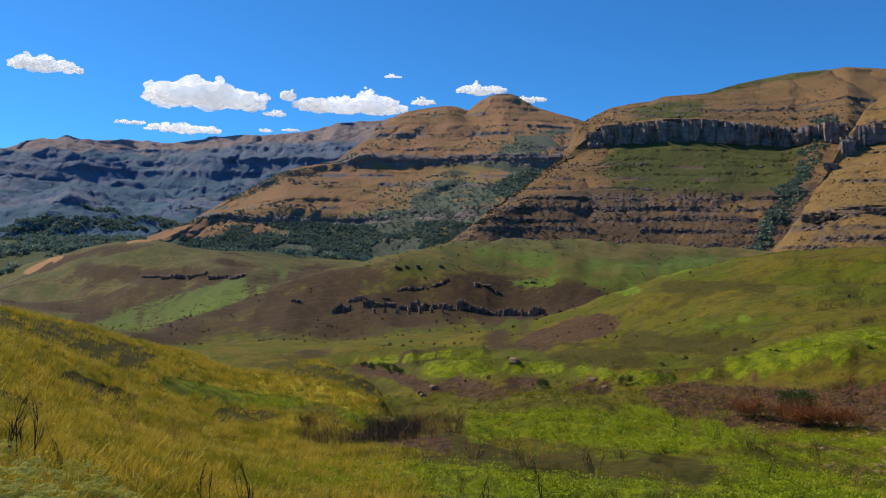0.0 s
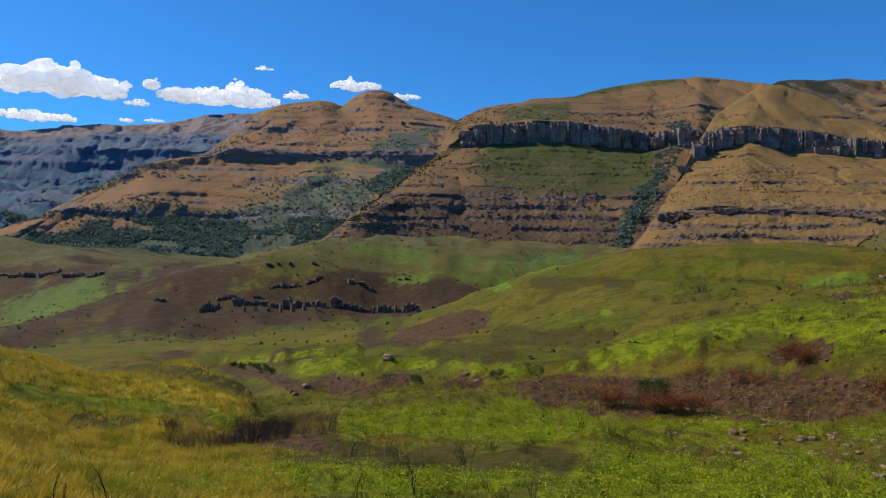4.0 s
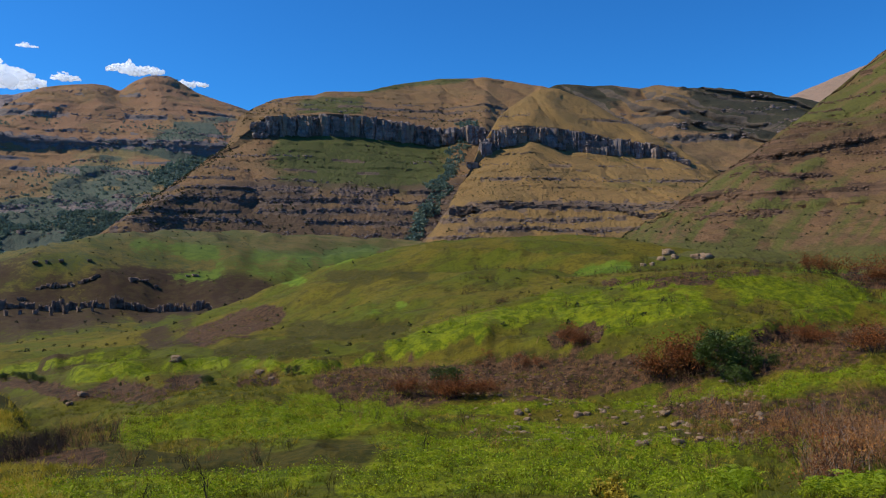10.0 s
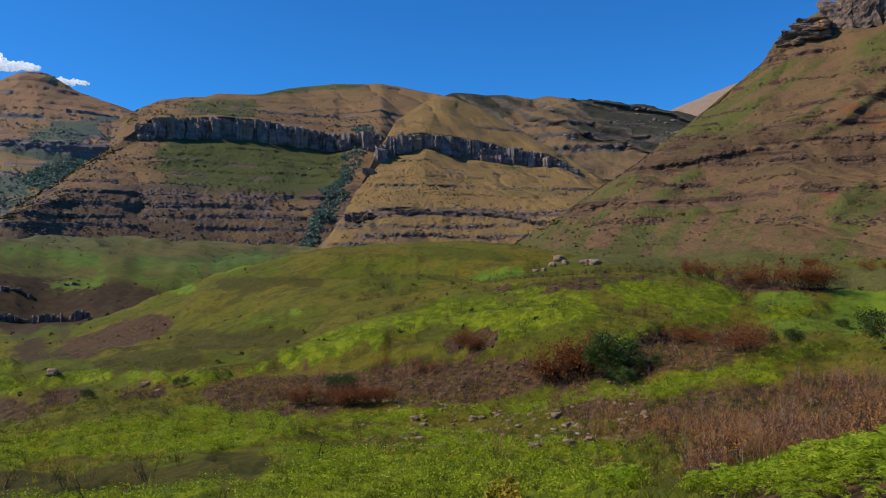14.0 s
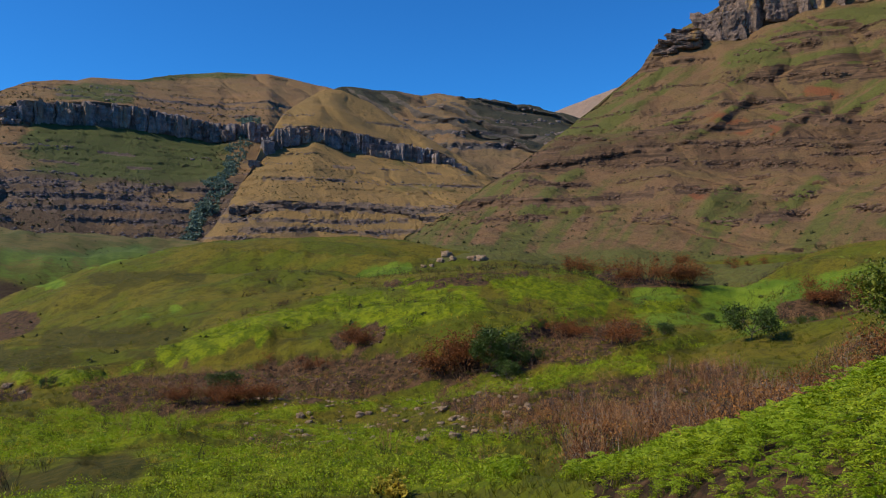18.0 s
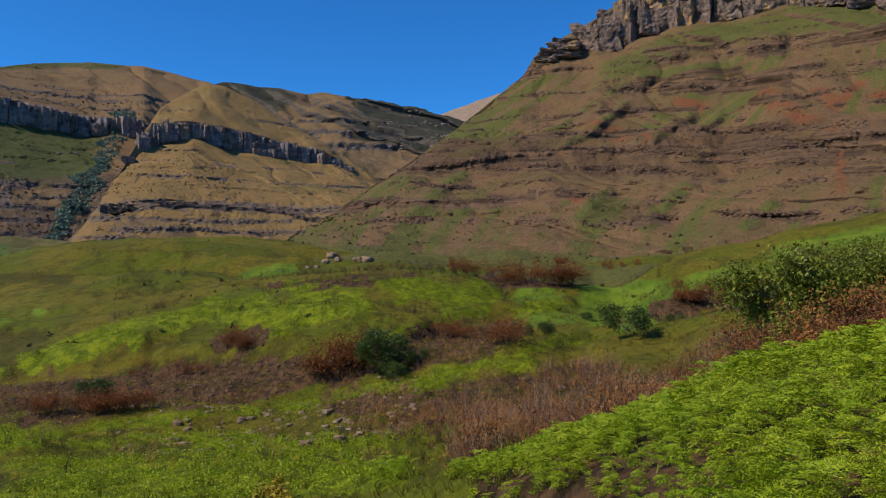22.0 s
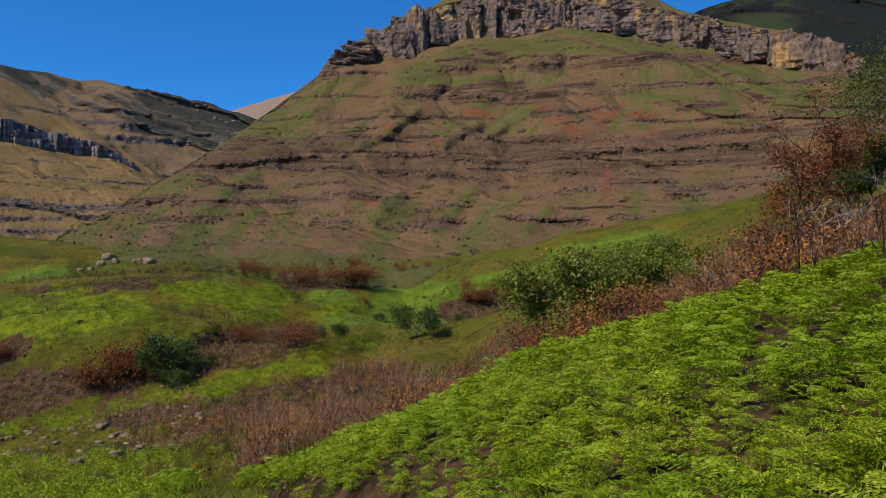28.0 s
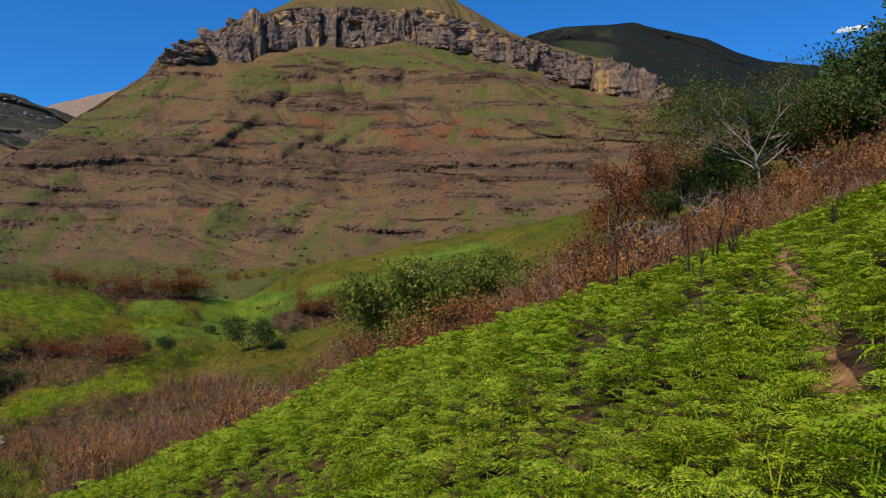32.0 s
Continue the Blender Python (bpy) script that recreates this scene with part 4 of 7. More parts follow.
def landform(name, curves, material, step, rows, ledge, ledge_size, rough, rough_size, soft=0.18, gully=0.0, gully_size=100.0, fixed=(), cover=cover_none, strata=(), slant=0.25, deep=0.6, drift=0.9, ribs=(), broad=1.0):
    """One landform. ledge: height of its rock ledges (ledge_size apart); rough: relief in metres;
    strata: level rock bands (height and thickness in metres, how much of the way round)."""
    a0 = max(c[0][0] for c in curves)
    a1 = min(c[-1][0] for c in curves)
    az = np.arange(a0, a1, step)
    E, L = zip(*(along(c, az, soft) for c in curves))
    R = np.exp(np.array(L))
    Zk = R * np.tan(np.radians(np.array(E)))
    n = len(curves)
    span = [np.median(np.hypot(R[k + 1] - R[k], Zk[k + 1] - Zk[k])) for k in range(n - 1)]
    pts_r, pts_z, wgt, lev = [], [], [], []
    for k in range(n - 1):
        m = max(5, int(rows * span[k] / sum(span)))
        t = np.linspace(0, 1, m, endpoint=(k == n - 2))[:, None]
        pts_r.append(R[k] * (1 - t) + R[k + 1] * t)
        pts_z.append(Zk[k] * (1 - t) + Zk[k + 1] * t)
        wgt.append(np.full((m, 1), 0.15 if k in fixed else 1.0) * np.ones(len(az)))
        lev.append((k + t) * np.ones(len(az)))
    r, z, wgt = np.concatenate(pts_r), np.concatenate(pts_z), np.concatenate(wgt)
    # a skirt below the foot, sunk into the ground
    r, z = np.vstack([R[0] * 0.985, r]), np.vstack([Zk[0] - 0.06 * (Zk[-1].max() - Zk[0].min()), z])
    wgt, lev = np.vstack([wgt[:1], wgt]), [np.zeros((1, len(az)))] + lev
    # the far side falls away behind the crest
    for back, drop in ((0.05, 0.10), (0.15, 0.45), (0.3, 1.1)):
        hgt = Zk[-1] - Zk[0]
        r = np.vstack([r, R[-1] * (1 + back * 0.6)])
        z = np.vstack([z, Zk[-1] - hgt * drop])
        wgt = np.vstack([wgt, np.ones(len(az))])
    lev = np.vstack([*lev, np.full((3, len(az)), n - 1.0)])
    A = np.radians(az)[None, :] * np.ones_like(r)
    x, y = r * np.sin(A), r * np.cos(A)
    crest = np.exp(-((np.arange(len(r)) - (len(r) - 4))[:, None] / 3.0) ** 2)
    calm = 1 - 0.7 * crest
    # gullies run down the slope, ledges lie level
    along_m = A * r
    lean = along_m + slant * z + fbm(x / (gully_size * 2), y / (gully_size * 2), z / (gully_size * 2), 2) * gully_size * 0.7
    g = np.abs(vnoise(lean / gully_size, z / (gully_size * 4), 1.0)) ** 0.8 + 0.5 * np.abs(vnoise(lean / gully_size * 2.3, z / (gully_size * 3), 4.0))
    push = -gully * (g - 0.5) * calm * wgt
    lift = rough * fbm(x / rough_size, y / rough_size, z / rough_size, 5, 0.55) * calm * wgt
    r2 = r + push
    if ribs:
        r2 = r2 - 0.012 * r * strips(ribs, np.degrees(A), elevation(x, y, z), 0, 0.95) * calm
    zz = z + lift
    warp = zz + fbm(x / (ledge_size * 14), y / (ledge_size * 14), 9, 3) * ledge_size * 0.8
    ph = warp / ledge_size
    saw = (ph - np.floor(ph))
    stepf = smoothstep(0.0, 0.16, saw) - saw
    on = smoothstep(-0.25, 0.35, fbm(x / (ledge_size * 9), y / (ledge_size * 9), np.floor(ph) * 3.7, 3))
    zz = zz + ledge * stepf * on * calm * wgt
    broken = fbm(x / (ledge_size * 0.35), y / (ledge_size * 0.35), zz / (ledge_size * 0.35), 3)
    face = smoothstep(0.5, 0.0, saw) * on
    r2 = r2 + broken * ledge_size * 0.16 * face * calm * wgt
    rock = np.zeros_like(r)
    way = A * np.median(R)
    for j, (zk, thick, amount) in enumerate(strata):
        zc = zk + thick * (drift * fbm(way / (thick * 40), j * 3.1, 2, 3) + 0.22 * fbm(way / (thick * 1.6), j * 5.0, 6, 2))
        size = thick * (1 + 0.35 * fbm(way / (thick * 9), j * 2.2, 8, 2))
        q = (zz - zc) / size
        here = smoothstep(0.42 - amount, 0.58 - amount, 0.5 * fbm(way / (thick * 13 + 20), j * 9.1, 3, 4, 0.6))
        notch = 1 + 0.5 * fbm(way / (thick * 1.1), zz / (thick * 2.0), j, 3)
        r2 = r2 - deep * thick * here * notch * np.where(q > 0, 1, -1) * smoothstep(0.0, 0.5, np.abs(q)) * smoothstep(4.0, 1.0, np.abs(q)) * calm
        rock = np.maximum(rock, here * smoothstep(1.5, 0.55, np.abs(q + 0.1) / broad + 0.5 * fbm(way / (thick * 1.2), zz / (thick * 0.8), j, 3)))
    me = grid_mesh(name, r2 * np.sin(A), r2 * np.cos(A), zz, material)
    lay = cover(az[None, :] * np.ones_like(r), lev, x, y, zz)
    at = me.color_attributes.new("cover", "FLOAT_COLOR", "POINT")
    at.data.foreach_set("color", np.stack([*(np.clip(v, 0, 1) * np.ones_like(r) for v in lay), rock], -1).astype(np.float32).ravel())
    return me, dict(az=az, r=r2, z=zz, R=R, Z=Zk, strata=strata, drift=drift)


def mountain(name, label, category, *args, **kw):
    me, info = landform(name, *args, **kw)
    ob = tagged(new(name, me), label, category)
    return ob, info


def cover_far(az, s, x, y, z):
    n = fbm(x / 300, y / 300, z / 200, 3)
    wood = np.maximum.reduce([smoothstep(1.15, 0.75, s + 0.4 * n), blob(az, np.exp(s * 0.5), -22.0, 2.6, 2.6, 0.5) * (0.8 + n), smoothstep(-0.15, 0.2, n) * rise(1.2, 1.8, 3.2, 3.8, s), rise(-12, -9, -4, -2, az) * rise(0.6, 1.2, 2.6, 3.4, s) * 0.8])
    return smoothstep(3.2, 3.7, s + 0.25 * n) * 0.9, wood, 0


def cover_peak(az, s, x, y, z):
    n = fbm(x / 160, y / 160, z / 120, 3)
    low = smoothstep(4.6, 3.2, s) * smoothstep(-13, -6, az + 3 * n)
    return low * (0.45 + 0.7 * n), np.maximum.reduce([rise(4.3, 5.4, 7.6, 8.8, az + 1.5 * n) * rise(2.3, 3.1, 4.6, 5.6, s + 0.8 * n), smoothstep(0.85, 0.5, s + 0.3 * n), low * smoothstep(0.25, 0.6, n) * 0.8]), 0


def cover_main(az, s, x, y, z):
    n = fbm(x / 120, y / 120, z / 90, 3)
    green = rise(10.5, 14.5, 23, 27, az + 2 * n) * rise(1.7, 2.3, 4.3, 4.7, s)
    top = rise(12, 15, 18.5, 19.5, az) * rise(5.0, 5.3, 6.4, 6.8, s)
    crest = rise(17.5, 19, 26, 28, az) * smoothstep(6.6, 6.9, s)
    return np.maximum.reduce([green * 0.95 + 0.3 * green * n, top * 0.7, crest * 0.7, smoothstep(10, 16, az) * rise(0.9, 1.1, 2.0, 2.3, s) * (0.25 + 0.8 * n)]), rise(0.5, 0.9, 2.0, 2.6, s + 0.2 * n) * smoothstep(0, 5, az) * (0.85 + 0.6 * n), 0


def cover_spur(az, s, x, y, z):
    n = fbm(x / 90, y / 90, z / 70, 3)
    return smoothstep(33, 38, az) * rise(2.6, 3.4, 3.9, 4.4, s) * (0.2 + 0.6 * n), rise(0.8, 1.2, 1.9, 2.2, s) * (0.45 + n), 0


# dark layer: cloud shade painted over parts of the ridge
def cover_back(az, s, x, y, z):
    n = fbm(x / 150, y / 150, z / 120, 3)
    return 0, np.maximum(smoothstep(42, 45, az + 2.5 * n), smoothstep(38.5, 36.5, az + n) * 0.8) * smoothstep(0.8, 1.6, s), 0


RED_SCARS = [(0.55, [(60.4, 9.75), (61.0, 9.2)]), (0.4, [(62.2, 9.3), (62.3, 8.8)]), (0.75, [(72.6, 11.0), (73.6, 10.0), (74.6, 9.4)]), (0.45, [(76.6, 10.2), (75.8, 10.9)]), (0.5, [(79.2, 10.7), (79.9, 10.4)]), (0.3, [(80.2, 9.5), (80.1, 8.9)]),
             (0.4, [(66.6, 10.9), (67.8, 10.6)]), (0.16, [(63.8, 9.1), (64.6, 8.6), (63.6, 7.9)]), (0.22, [(76.4, 8.6), (76.8, 7.4), (77.0, 5.6), (76.9, 4.4)]), (0.35, [(59.1, 4.55), (59.4, 4.3)]), (0.3, [(78.0, 11.4), (77.2, 10.6)])]
GREEN_RIBS = [(0.22, [(58.6, 9.75), (56.6, 9.0), (54.3, 8.2)]), (0.5, [(54.6, 10.6), (52.0, 9.0), (50.4, 8.3)]), (0.3, [(72.0, 11.4), (70.6, 10.5), (68.2, 9.2)]), (0.28, [(67.2, 9.9), (65.2, 8.8), (63.9, 8.2)]), (0.3, [(62.6, 10.9), (60.6, 9.4), (58.4, 8.2)]),
              (0.35, [(78.6, 11.9), (82.0, 11.2), (86.0, 9.6), (88.4, 8.6)]), (0.4, [(50.6, 6.2), (48.8, 4.8), (47.0, 3.2)]), (0.4, [(61.2, 4.6), (59.6, 3.0)]), (0.4, [(67.0, 5.0), (65.2, 3.4), (64.0, 2.2)]), (0.35, [(72.6, 3.6), (71.0, 2.2)]),
              (0.8, [(62.0, 13.4), (68.0, 15.2), (74.0, 15.8), (80.0, 14.9), (86.0, 13.0)]), (0.35, [(64.0, 12.9), (70.0, 13.1)]), (0.3, [(84.0, 12.2), (90.0, 10.9)]), (0.7, [(50.0, 7.7), (54.0, 8.6), (57.0, 8.5)])]


def cover_butte(az, s, x, y, z):
    n = fbm(x / 40, y / 40, z / 30, 3)
    fine = fbm(x / 12, y / 12, z / 10, 3)
    el = elevation(x, y, z)
    lean = smoothstep(88, 70, az)
    streak = fbm((np.radians(az) * 600 - (1.5 * lean - 0.5) * z) / 13, z / 110, 1, 3)
    green = np.maximum.reduce([strips(GREEN_RIBS, az, el, 0.5 * n + 0.5 * fine, 0.7) * 0.95, smoothstep(7.6, 8.0, s) * 0.5, smoothstep(130, 140, z) * smoothstep(180, 172, z) * (0.25 + 0.8 * streak), smoothstep(92, 98, z) * smoothstep(140, 130, z) * (0.12 + 0.9 * streak),
                               smoothstep(60, 20, z) * (0.05 + 0.9 * streak), smoothstep(54, 47, az) * (0.45 + 0.8 * streak), smoothstep(56, 50, az) * rise(86, 95, 200, 220, z) * 0.9, smoothstep(1.2, 0.8, s)])
    scar = strips(RED_SCARS, az, el, 0.8 * n + 0.9 * fine, 0.6) * (0.75 + 0.6 * fine)
    return green + 0.12 * fine, rise(46, 54, 92, 98, z) * (0.45 + 0.5 * n), scar


# the shoulder keeps a lighter, sunlit green beside the painted cloud shade
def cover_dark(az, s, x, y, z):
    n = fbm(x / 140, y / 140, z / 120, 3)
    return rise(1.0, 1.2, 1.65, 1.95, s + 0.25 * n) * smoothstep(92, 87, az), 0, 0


def elevation(x, y, z):
    return np.degrees(np.arctan2(z, np.hypot(x, y)))


far_range, I_FAR = mountain("escarpment", "distant escarpment with a flat rim, haze in its blue-green colour", "mountain", FAR, M_FAR_HAZED, 0.1, 170, 10, 85, 18, 110, gully=70, gully_size=230, cover=cover_far,
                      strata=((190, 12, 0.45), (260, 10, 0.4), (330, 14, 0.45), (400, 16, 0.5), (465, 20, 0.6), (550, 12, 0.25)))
peak, I_PEAK = mountain("mountain", "brown grassy mountain with a rounded cone summit and rock bands", "mountain", PEAK, M_PEAK, 0.09, 250, 5, 38, 5, 110, gully=40, gully_size=170, cover=cover_peak,
                      strata=((60, 4, 0.2), (118, 11, 0.85), (150, 5, 0.2), (235, 9, 0.4), (275, 6, 0.3), (345, 17, 0.75), (388, 6, 0.3), (470, 12, 0.55), (505, 6, 0.4), (585, 8, 0.2), (684, 5, 0.9)))
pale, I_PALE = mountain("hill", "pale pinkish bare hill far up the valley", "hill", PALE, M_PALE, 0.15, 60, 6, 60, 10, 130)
back, I_BACK = mountain("mountain", "dark ridge with scrub and cloud-shade colouring at the valley head", "mountain", BACK, M_BACK, 0.1, 130, 8, 40, 9, 110, gully=70, gully_size=150, cover=cover_back, strata=((300, 12, 0.7), (345, 9, 0.6), (390, 7, 0.4), (450, 6, 0.2)))
main, I_MAIN = mountain("mountain", "green and tawny mountain with a long dark sandstone cliff band", "mountain", MAIN, M_MAIN, 0.075, 330, 2.5, 22, 3, 70, gully=22, gully_size=95, fixed=(4,), cover=cover_main,
                      strata=((20, 3.5, 0.5), (34, 4, 0.55), (50, 4.5, 0.6), (68, 5, 0.65), (88, 6, 0.7), (108, 6.5, 0.65), (128, 3, 0.2), (150, 3, 0.3), (184, 3, 0.3), (318, 4, 0.25), (352, 5, 0.5), (374, 4, 0.4)))
spur, I_SPUR = mountain("mountain_spur", "golden grassed spur with dark rock cliffs across it", "mountain", SPUR, M_SPUR, 0.075, 280, 2, 17, 2.5, 50, gully=14, gully_size=70, fixed=(4,), cover=cover_spur,
                      strata=((22, 3, 0.55), (36, 3.5, 0.6), (50, 4, 0.6), (66, 7, 0.85), (122, 3.2, 0.5), (152, 2.5, 0.25), (268, 3, 0.3)))
dark_hill, I_DARK = mountain("hill", "hill with cloud shade in its colour and smooth green shoulder behind the butte", "hill", DARKHILL, M_CLOUD_SHADE, 0.12, 110, 4, 40, 4, 110, gully=30, gully_size=150, cover=cover_dark)
butte, I_BUTTE = mountain("butte", "flat-topped butte with sandstone cliffs over brown ledged slopes", "mountain", BUTTE, M_BUTTE, 0.075, 400, 1.2, 12, 1.6, 26, gully=12, gully_size=52, fixed=(7,), cover=cover_butte, slant=-0.9, deep=0.6, drift=2.4, broad=2.1, ribs=GREEN_RIBS,
                      strata=((20, 1.6, 0.4), (34, 2.0, 0.45), (46, 1.2, 0.3), (57, 2.2, 0.55), (62, 1.2, 0.4), (68, 2.8, 0.6), (77, 1.4, 0.45), (90, 2.2, 0.6), (104, 1.3, 0.25), (119, 1.8, 0.35), (140, 3.2, 0.5), (147, 1.4, 0.35), (181, 3.2, 0.6), (188, 1.5, 0.4)))


# ---- parts, rocks, cliffs ----
def part(name, me, parent, label=""):
    ob = new(name, me)
    ob.parent = parent
    return tagged(ob, label)


def rock_material(name, a, b, stain, scale, stain_amount=0.5, streak=True):
    m = Mat(name, 0.92)
    info = m.t.nodes.new("ShaderNodeObjectInfo")
    big, mid, fine = m.noise(0.5 * scale, 4, 0.6, (1, 1, 0.5)), m.noise(1.4 * scale, 5, 0.65), m.noise(7 * scale, 4, 0.7)
    drip = m.noise(2.2 * scale, 4, 0.6, (1, 1, 0.12))
    layer = m.noise(1.3 * scale, 3, 0.6, (0.15, 0.15, 2.5))
    c = m.mix(m.band(m.math("ADD", m.math("MULTIPLY", mid, 0.7), m.math("MULTIPLY", layer, 0.3)), 0.38, 0.62), a, b)
    c = m.mix(m.math("MULTIPLY", m.band(m.math("ADD", m.math("MULTIPLY", big, 0.75), m.math("MULTIPLY", info.outputs["Random"], 0.16)), 0.50, 0.57), stain_amount), c, stain)
    if streak:
        c = m.mix(m.math("MULTIPLY", m.band(drip, 0.54, 0.7), 0.6), c, (0.05, 0.045, 0.045))
    c = m.mix(m.math("MULTIPLY", m.band(fine, 0.5, 0.7), 0.4), c, (0.07, 0.06, 0.05))
    m.colour(c)
    m.bump(m.math("ADD", fine, mid), 0.4 / scale, 0.8)
    return m.m


M_SAND = rock_material("sandstone", (0.15, 0.108, 0.085), (0.36, 0.25, 0.185), (0.60, 0.36, 0.13), 0.16, 0.9)
M_DARKROCK = rock_material("dark_rock", (0.19, 0.165, 0.16), (0.40, 0.32, 0.285), (0.46, 0.31, 0.2), 0.06, 0.6)
M_LOWROCK = rock_material("low_cliff_rock", (0.11, 0.085, 0.068), (0.26, 0.185, 0.135), (0.30, 0.20, 0.11), 0.08, 0.5)
M_BANDROCK = rock_material("band_rock", (0.16, 0.115, 0.09), (0.36, 0.26, 0.20), (0.22, 0.15, 0.1), 0.2, 0.6)
M_BOULDER = rock_material("boulder_rock", (0.24, 0.165, 0.105), (0.44, 0.32, 0.21), (0.36, 0.2, 0.11), 1.2, 0.5, False)


def rock_mesh(name, seed, material, cuts=5, squareness=0.6, bump=0.16, groove=0.0, bedding=0.0):
    """A unit rock, about 1 m each way: a cube pulled towards a ball and broken up."""
    bm = bmesh.new()
    bmesh.ops.create_cube(bm, size=1.0)
    if cuts:
        bmesh.ops.subdivide_edges(bm, edges=bm.edges[:], cuts=cuts, use_grid_fill=True)
    co = np.array([v.co[:] for v in bm.verts])
    ball = co / np.linalg.norm(co, axis=1)[:, None] * 0.6
    p = co * squareness + ball * (1 - squareness)
    s = seed * 13.7
    p = p * (1 + bump * fbm(p[:, 0] * 2.2 + s, p[:, 1] * 2.2, p[:, 2] * 2.2, 4, 0.6)[:, None])
    p[:, 2] += 0.05 * np.floor(3 * vnoise(p[:, 0] * 3 + s, p[:, 1] * 3, 0)) / 3
    if groove:
        g = np.abs(vnoise(p[:, 0] * 5 + s, 0.3, p[:, 2] * 0.7))
        p[:, 1] += groove * (0.4 - g) + groove * 0.9 * (1 - smoothstep(0.0, 0.09, np.abs(vnoise(p[:, 0] * 3.3 + s, 4.3, p[:, 2] * 0.6))))
        q = p[:, 2] * 4 + s
        p[:, 1] += groove * 0.5 * (smoothstep(0, 0.2, q - np.floor(q)) - 0.5)
        u = p[:, 2] * 2.6 + s + 0.25 * vnoise(p[:, 0] * 2 + s, 0.0, 3.0)
        p[:, :2] *= (1 - bedding * np.exp(-((u - np.floor(u) - 0.5) / 0.10) ** 2))[:, None]
    for v, c in zip(bm.verts, p):
        v.co = c
    me = bpy.data.meshes.new(name)
    bm.to_mesh(me)
    bm.free()
    me.polygons.foreach_set("use_smooth", np.full(len(me.polygons), groove == 0))
    me.materials.append(material)
    return me


def cliff(parent, info, foot, top, a0, a1, width, depth, meshes, seed, out=0.3, tall=1.0, min_h=3.0, single=0.5, skew=8, step=0.0):
    """Blocks of a cliff between two contour curves of a landform, side by side."""
    rng = random.Random(seed)
    a = a0
    while a < a1:
        r0, z0 = (np.interp(a, info["az"], info[k][foot]) for k in "RZ")
        r1, z1 = (np.interp(a, info["az"], info[k][top]) for k in "RZ")
        w = width * rng.uniform(0.5, 1.45)
        h = z1 - z0
        if h > min_h:
            n = rng.random()
            cut, cut2 = rng.uniform(0.3, 0.5), rng.uniform(0.62, 0.78)
            if step:
                w = width * rng.uniform(0.55, 1.6)
            for lo, hi in (((0, 1),) if n < single else ((0, cut2), (cut2 - 0.05, 1)) if n < (1 + single) / 2 else ((0, cut), (cut - 0.05, cut2), (cut2 - 0.05, 1))):
                hh = h * (hi - lo) * tall * rng.uniform(0.86, 1.08)
                d = depth * rng.uniform(0.8, 1.3)
                mid = z0 + h * (lo + hi) / 2
                rr = r0 + (r1 - r0) * (lo + hi) / 2 - d * (out + rng.uniform(-0.12, 0.16) + step * rng.uniform(-0.5, 0.5)) + d * 0.5 - depth * 0.25
                ar = radians(a + rng.uniform(-0.05, 0.05))
                ob = new("cliff_block", rng.choice(meshes))
                ob.parent = parent
                ob.matrix_basis = (pose(rr * math.sin(ar), rr * math.cos(ar), mid, rng.uniform(-2, 2), rng.uniform(-2, 2), -a + rng.uniform(-skew, skew))
                                   @ Matrix.Diagonal((w * 1.18 * rng.choice((1, -1)), d, hh * 1.08, 1)))
        a += math.degrees(w / r0) * 0.92


SAND_BLOCKS = [rock_mesh("cliff_block", i, M_SAND, 11, 0.86, 0.2, 0.09, 0.055) for i in range(9)]
DARK_BLOCKS = [rock_mesh("cliff_block", 20 + i, M_DARKROCK, 7, 0.93, 0.16, 0.22) for i in range(8)]
SPUR_BLOCKS = [rock_mesh("cliff_block", 30 + i, M_LOWROCK, 5, 0.93, 0.2, 0.14) for i in range(6)]
BAND_BLOCKS = [rock_mesh("cliff_block", 40 + i, M_BANDROCK, 3, 0.96, 0.3, 0.12) for i in range(6)]
cliff(butte, I_BUTTE, 7, 8, 57.3, 99.0, 15, 17, SAND_BLOCKS, 1, out=0.2, tall=0.82, single=0.25, skew=24, step=0.45)
cliff(main, I_MAIN, 4, 5, 11.2, 31.5, 17, 22, DARK_BLOCKS, 2, out=0.22, tall=0.9, skew=26, single=0.65, step=0.5)
cliff(spur, I_SPUR, 4, 5, 27.0, 42.5, 13, 17, DARK_BLOCKS, 3, out=0.2, tall=0.9, skew=26, single=0.65, step=0.5)
cliff(spur, I_SPUR, 2, 3, 25.5, 40.5, 16, 9, SPUR_BLOCKS, 4, out=0.2, tall=0.85, min_h=2, skew=16)


def ray_ground(az, el):
    """Distance along azimuth az at which the ground first rises to elevation el, from 6 m on."""
    col = int(np.clip(round((az - FINE_AZ[0]) / 0.18), 0, len(FINE_AZ) - 1))
    e = np.degrees(np.arctan2(G_Z[:, col], np.exp(LOGR)))
    ok = np.where((e >= el) & (np.exp(LOGR) > 6))[0]
    return float(np.exp(LOGR[ok[0]])) if len(ok) else 300.0


def spot(az, r, sink=0.0):
    a = radians(az)
    x, y = r * math.sin(a), r * math.cos(a)
    return Vector((x, y, float(ground_at(x, y)) - sink))


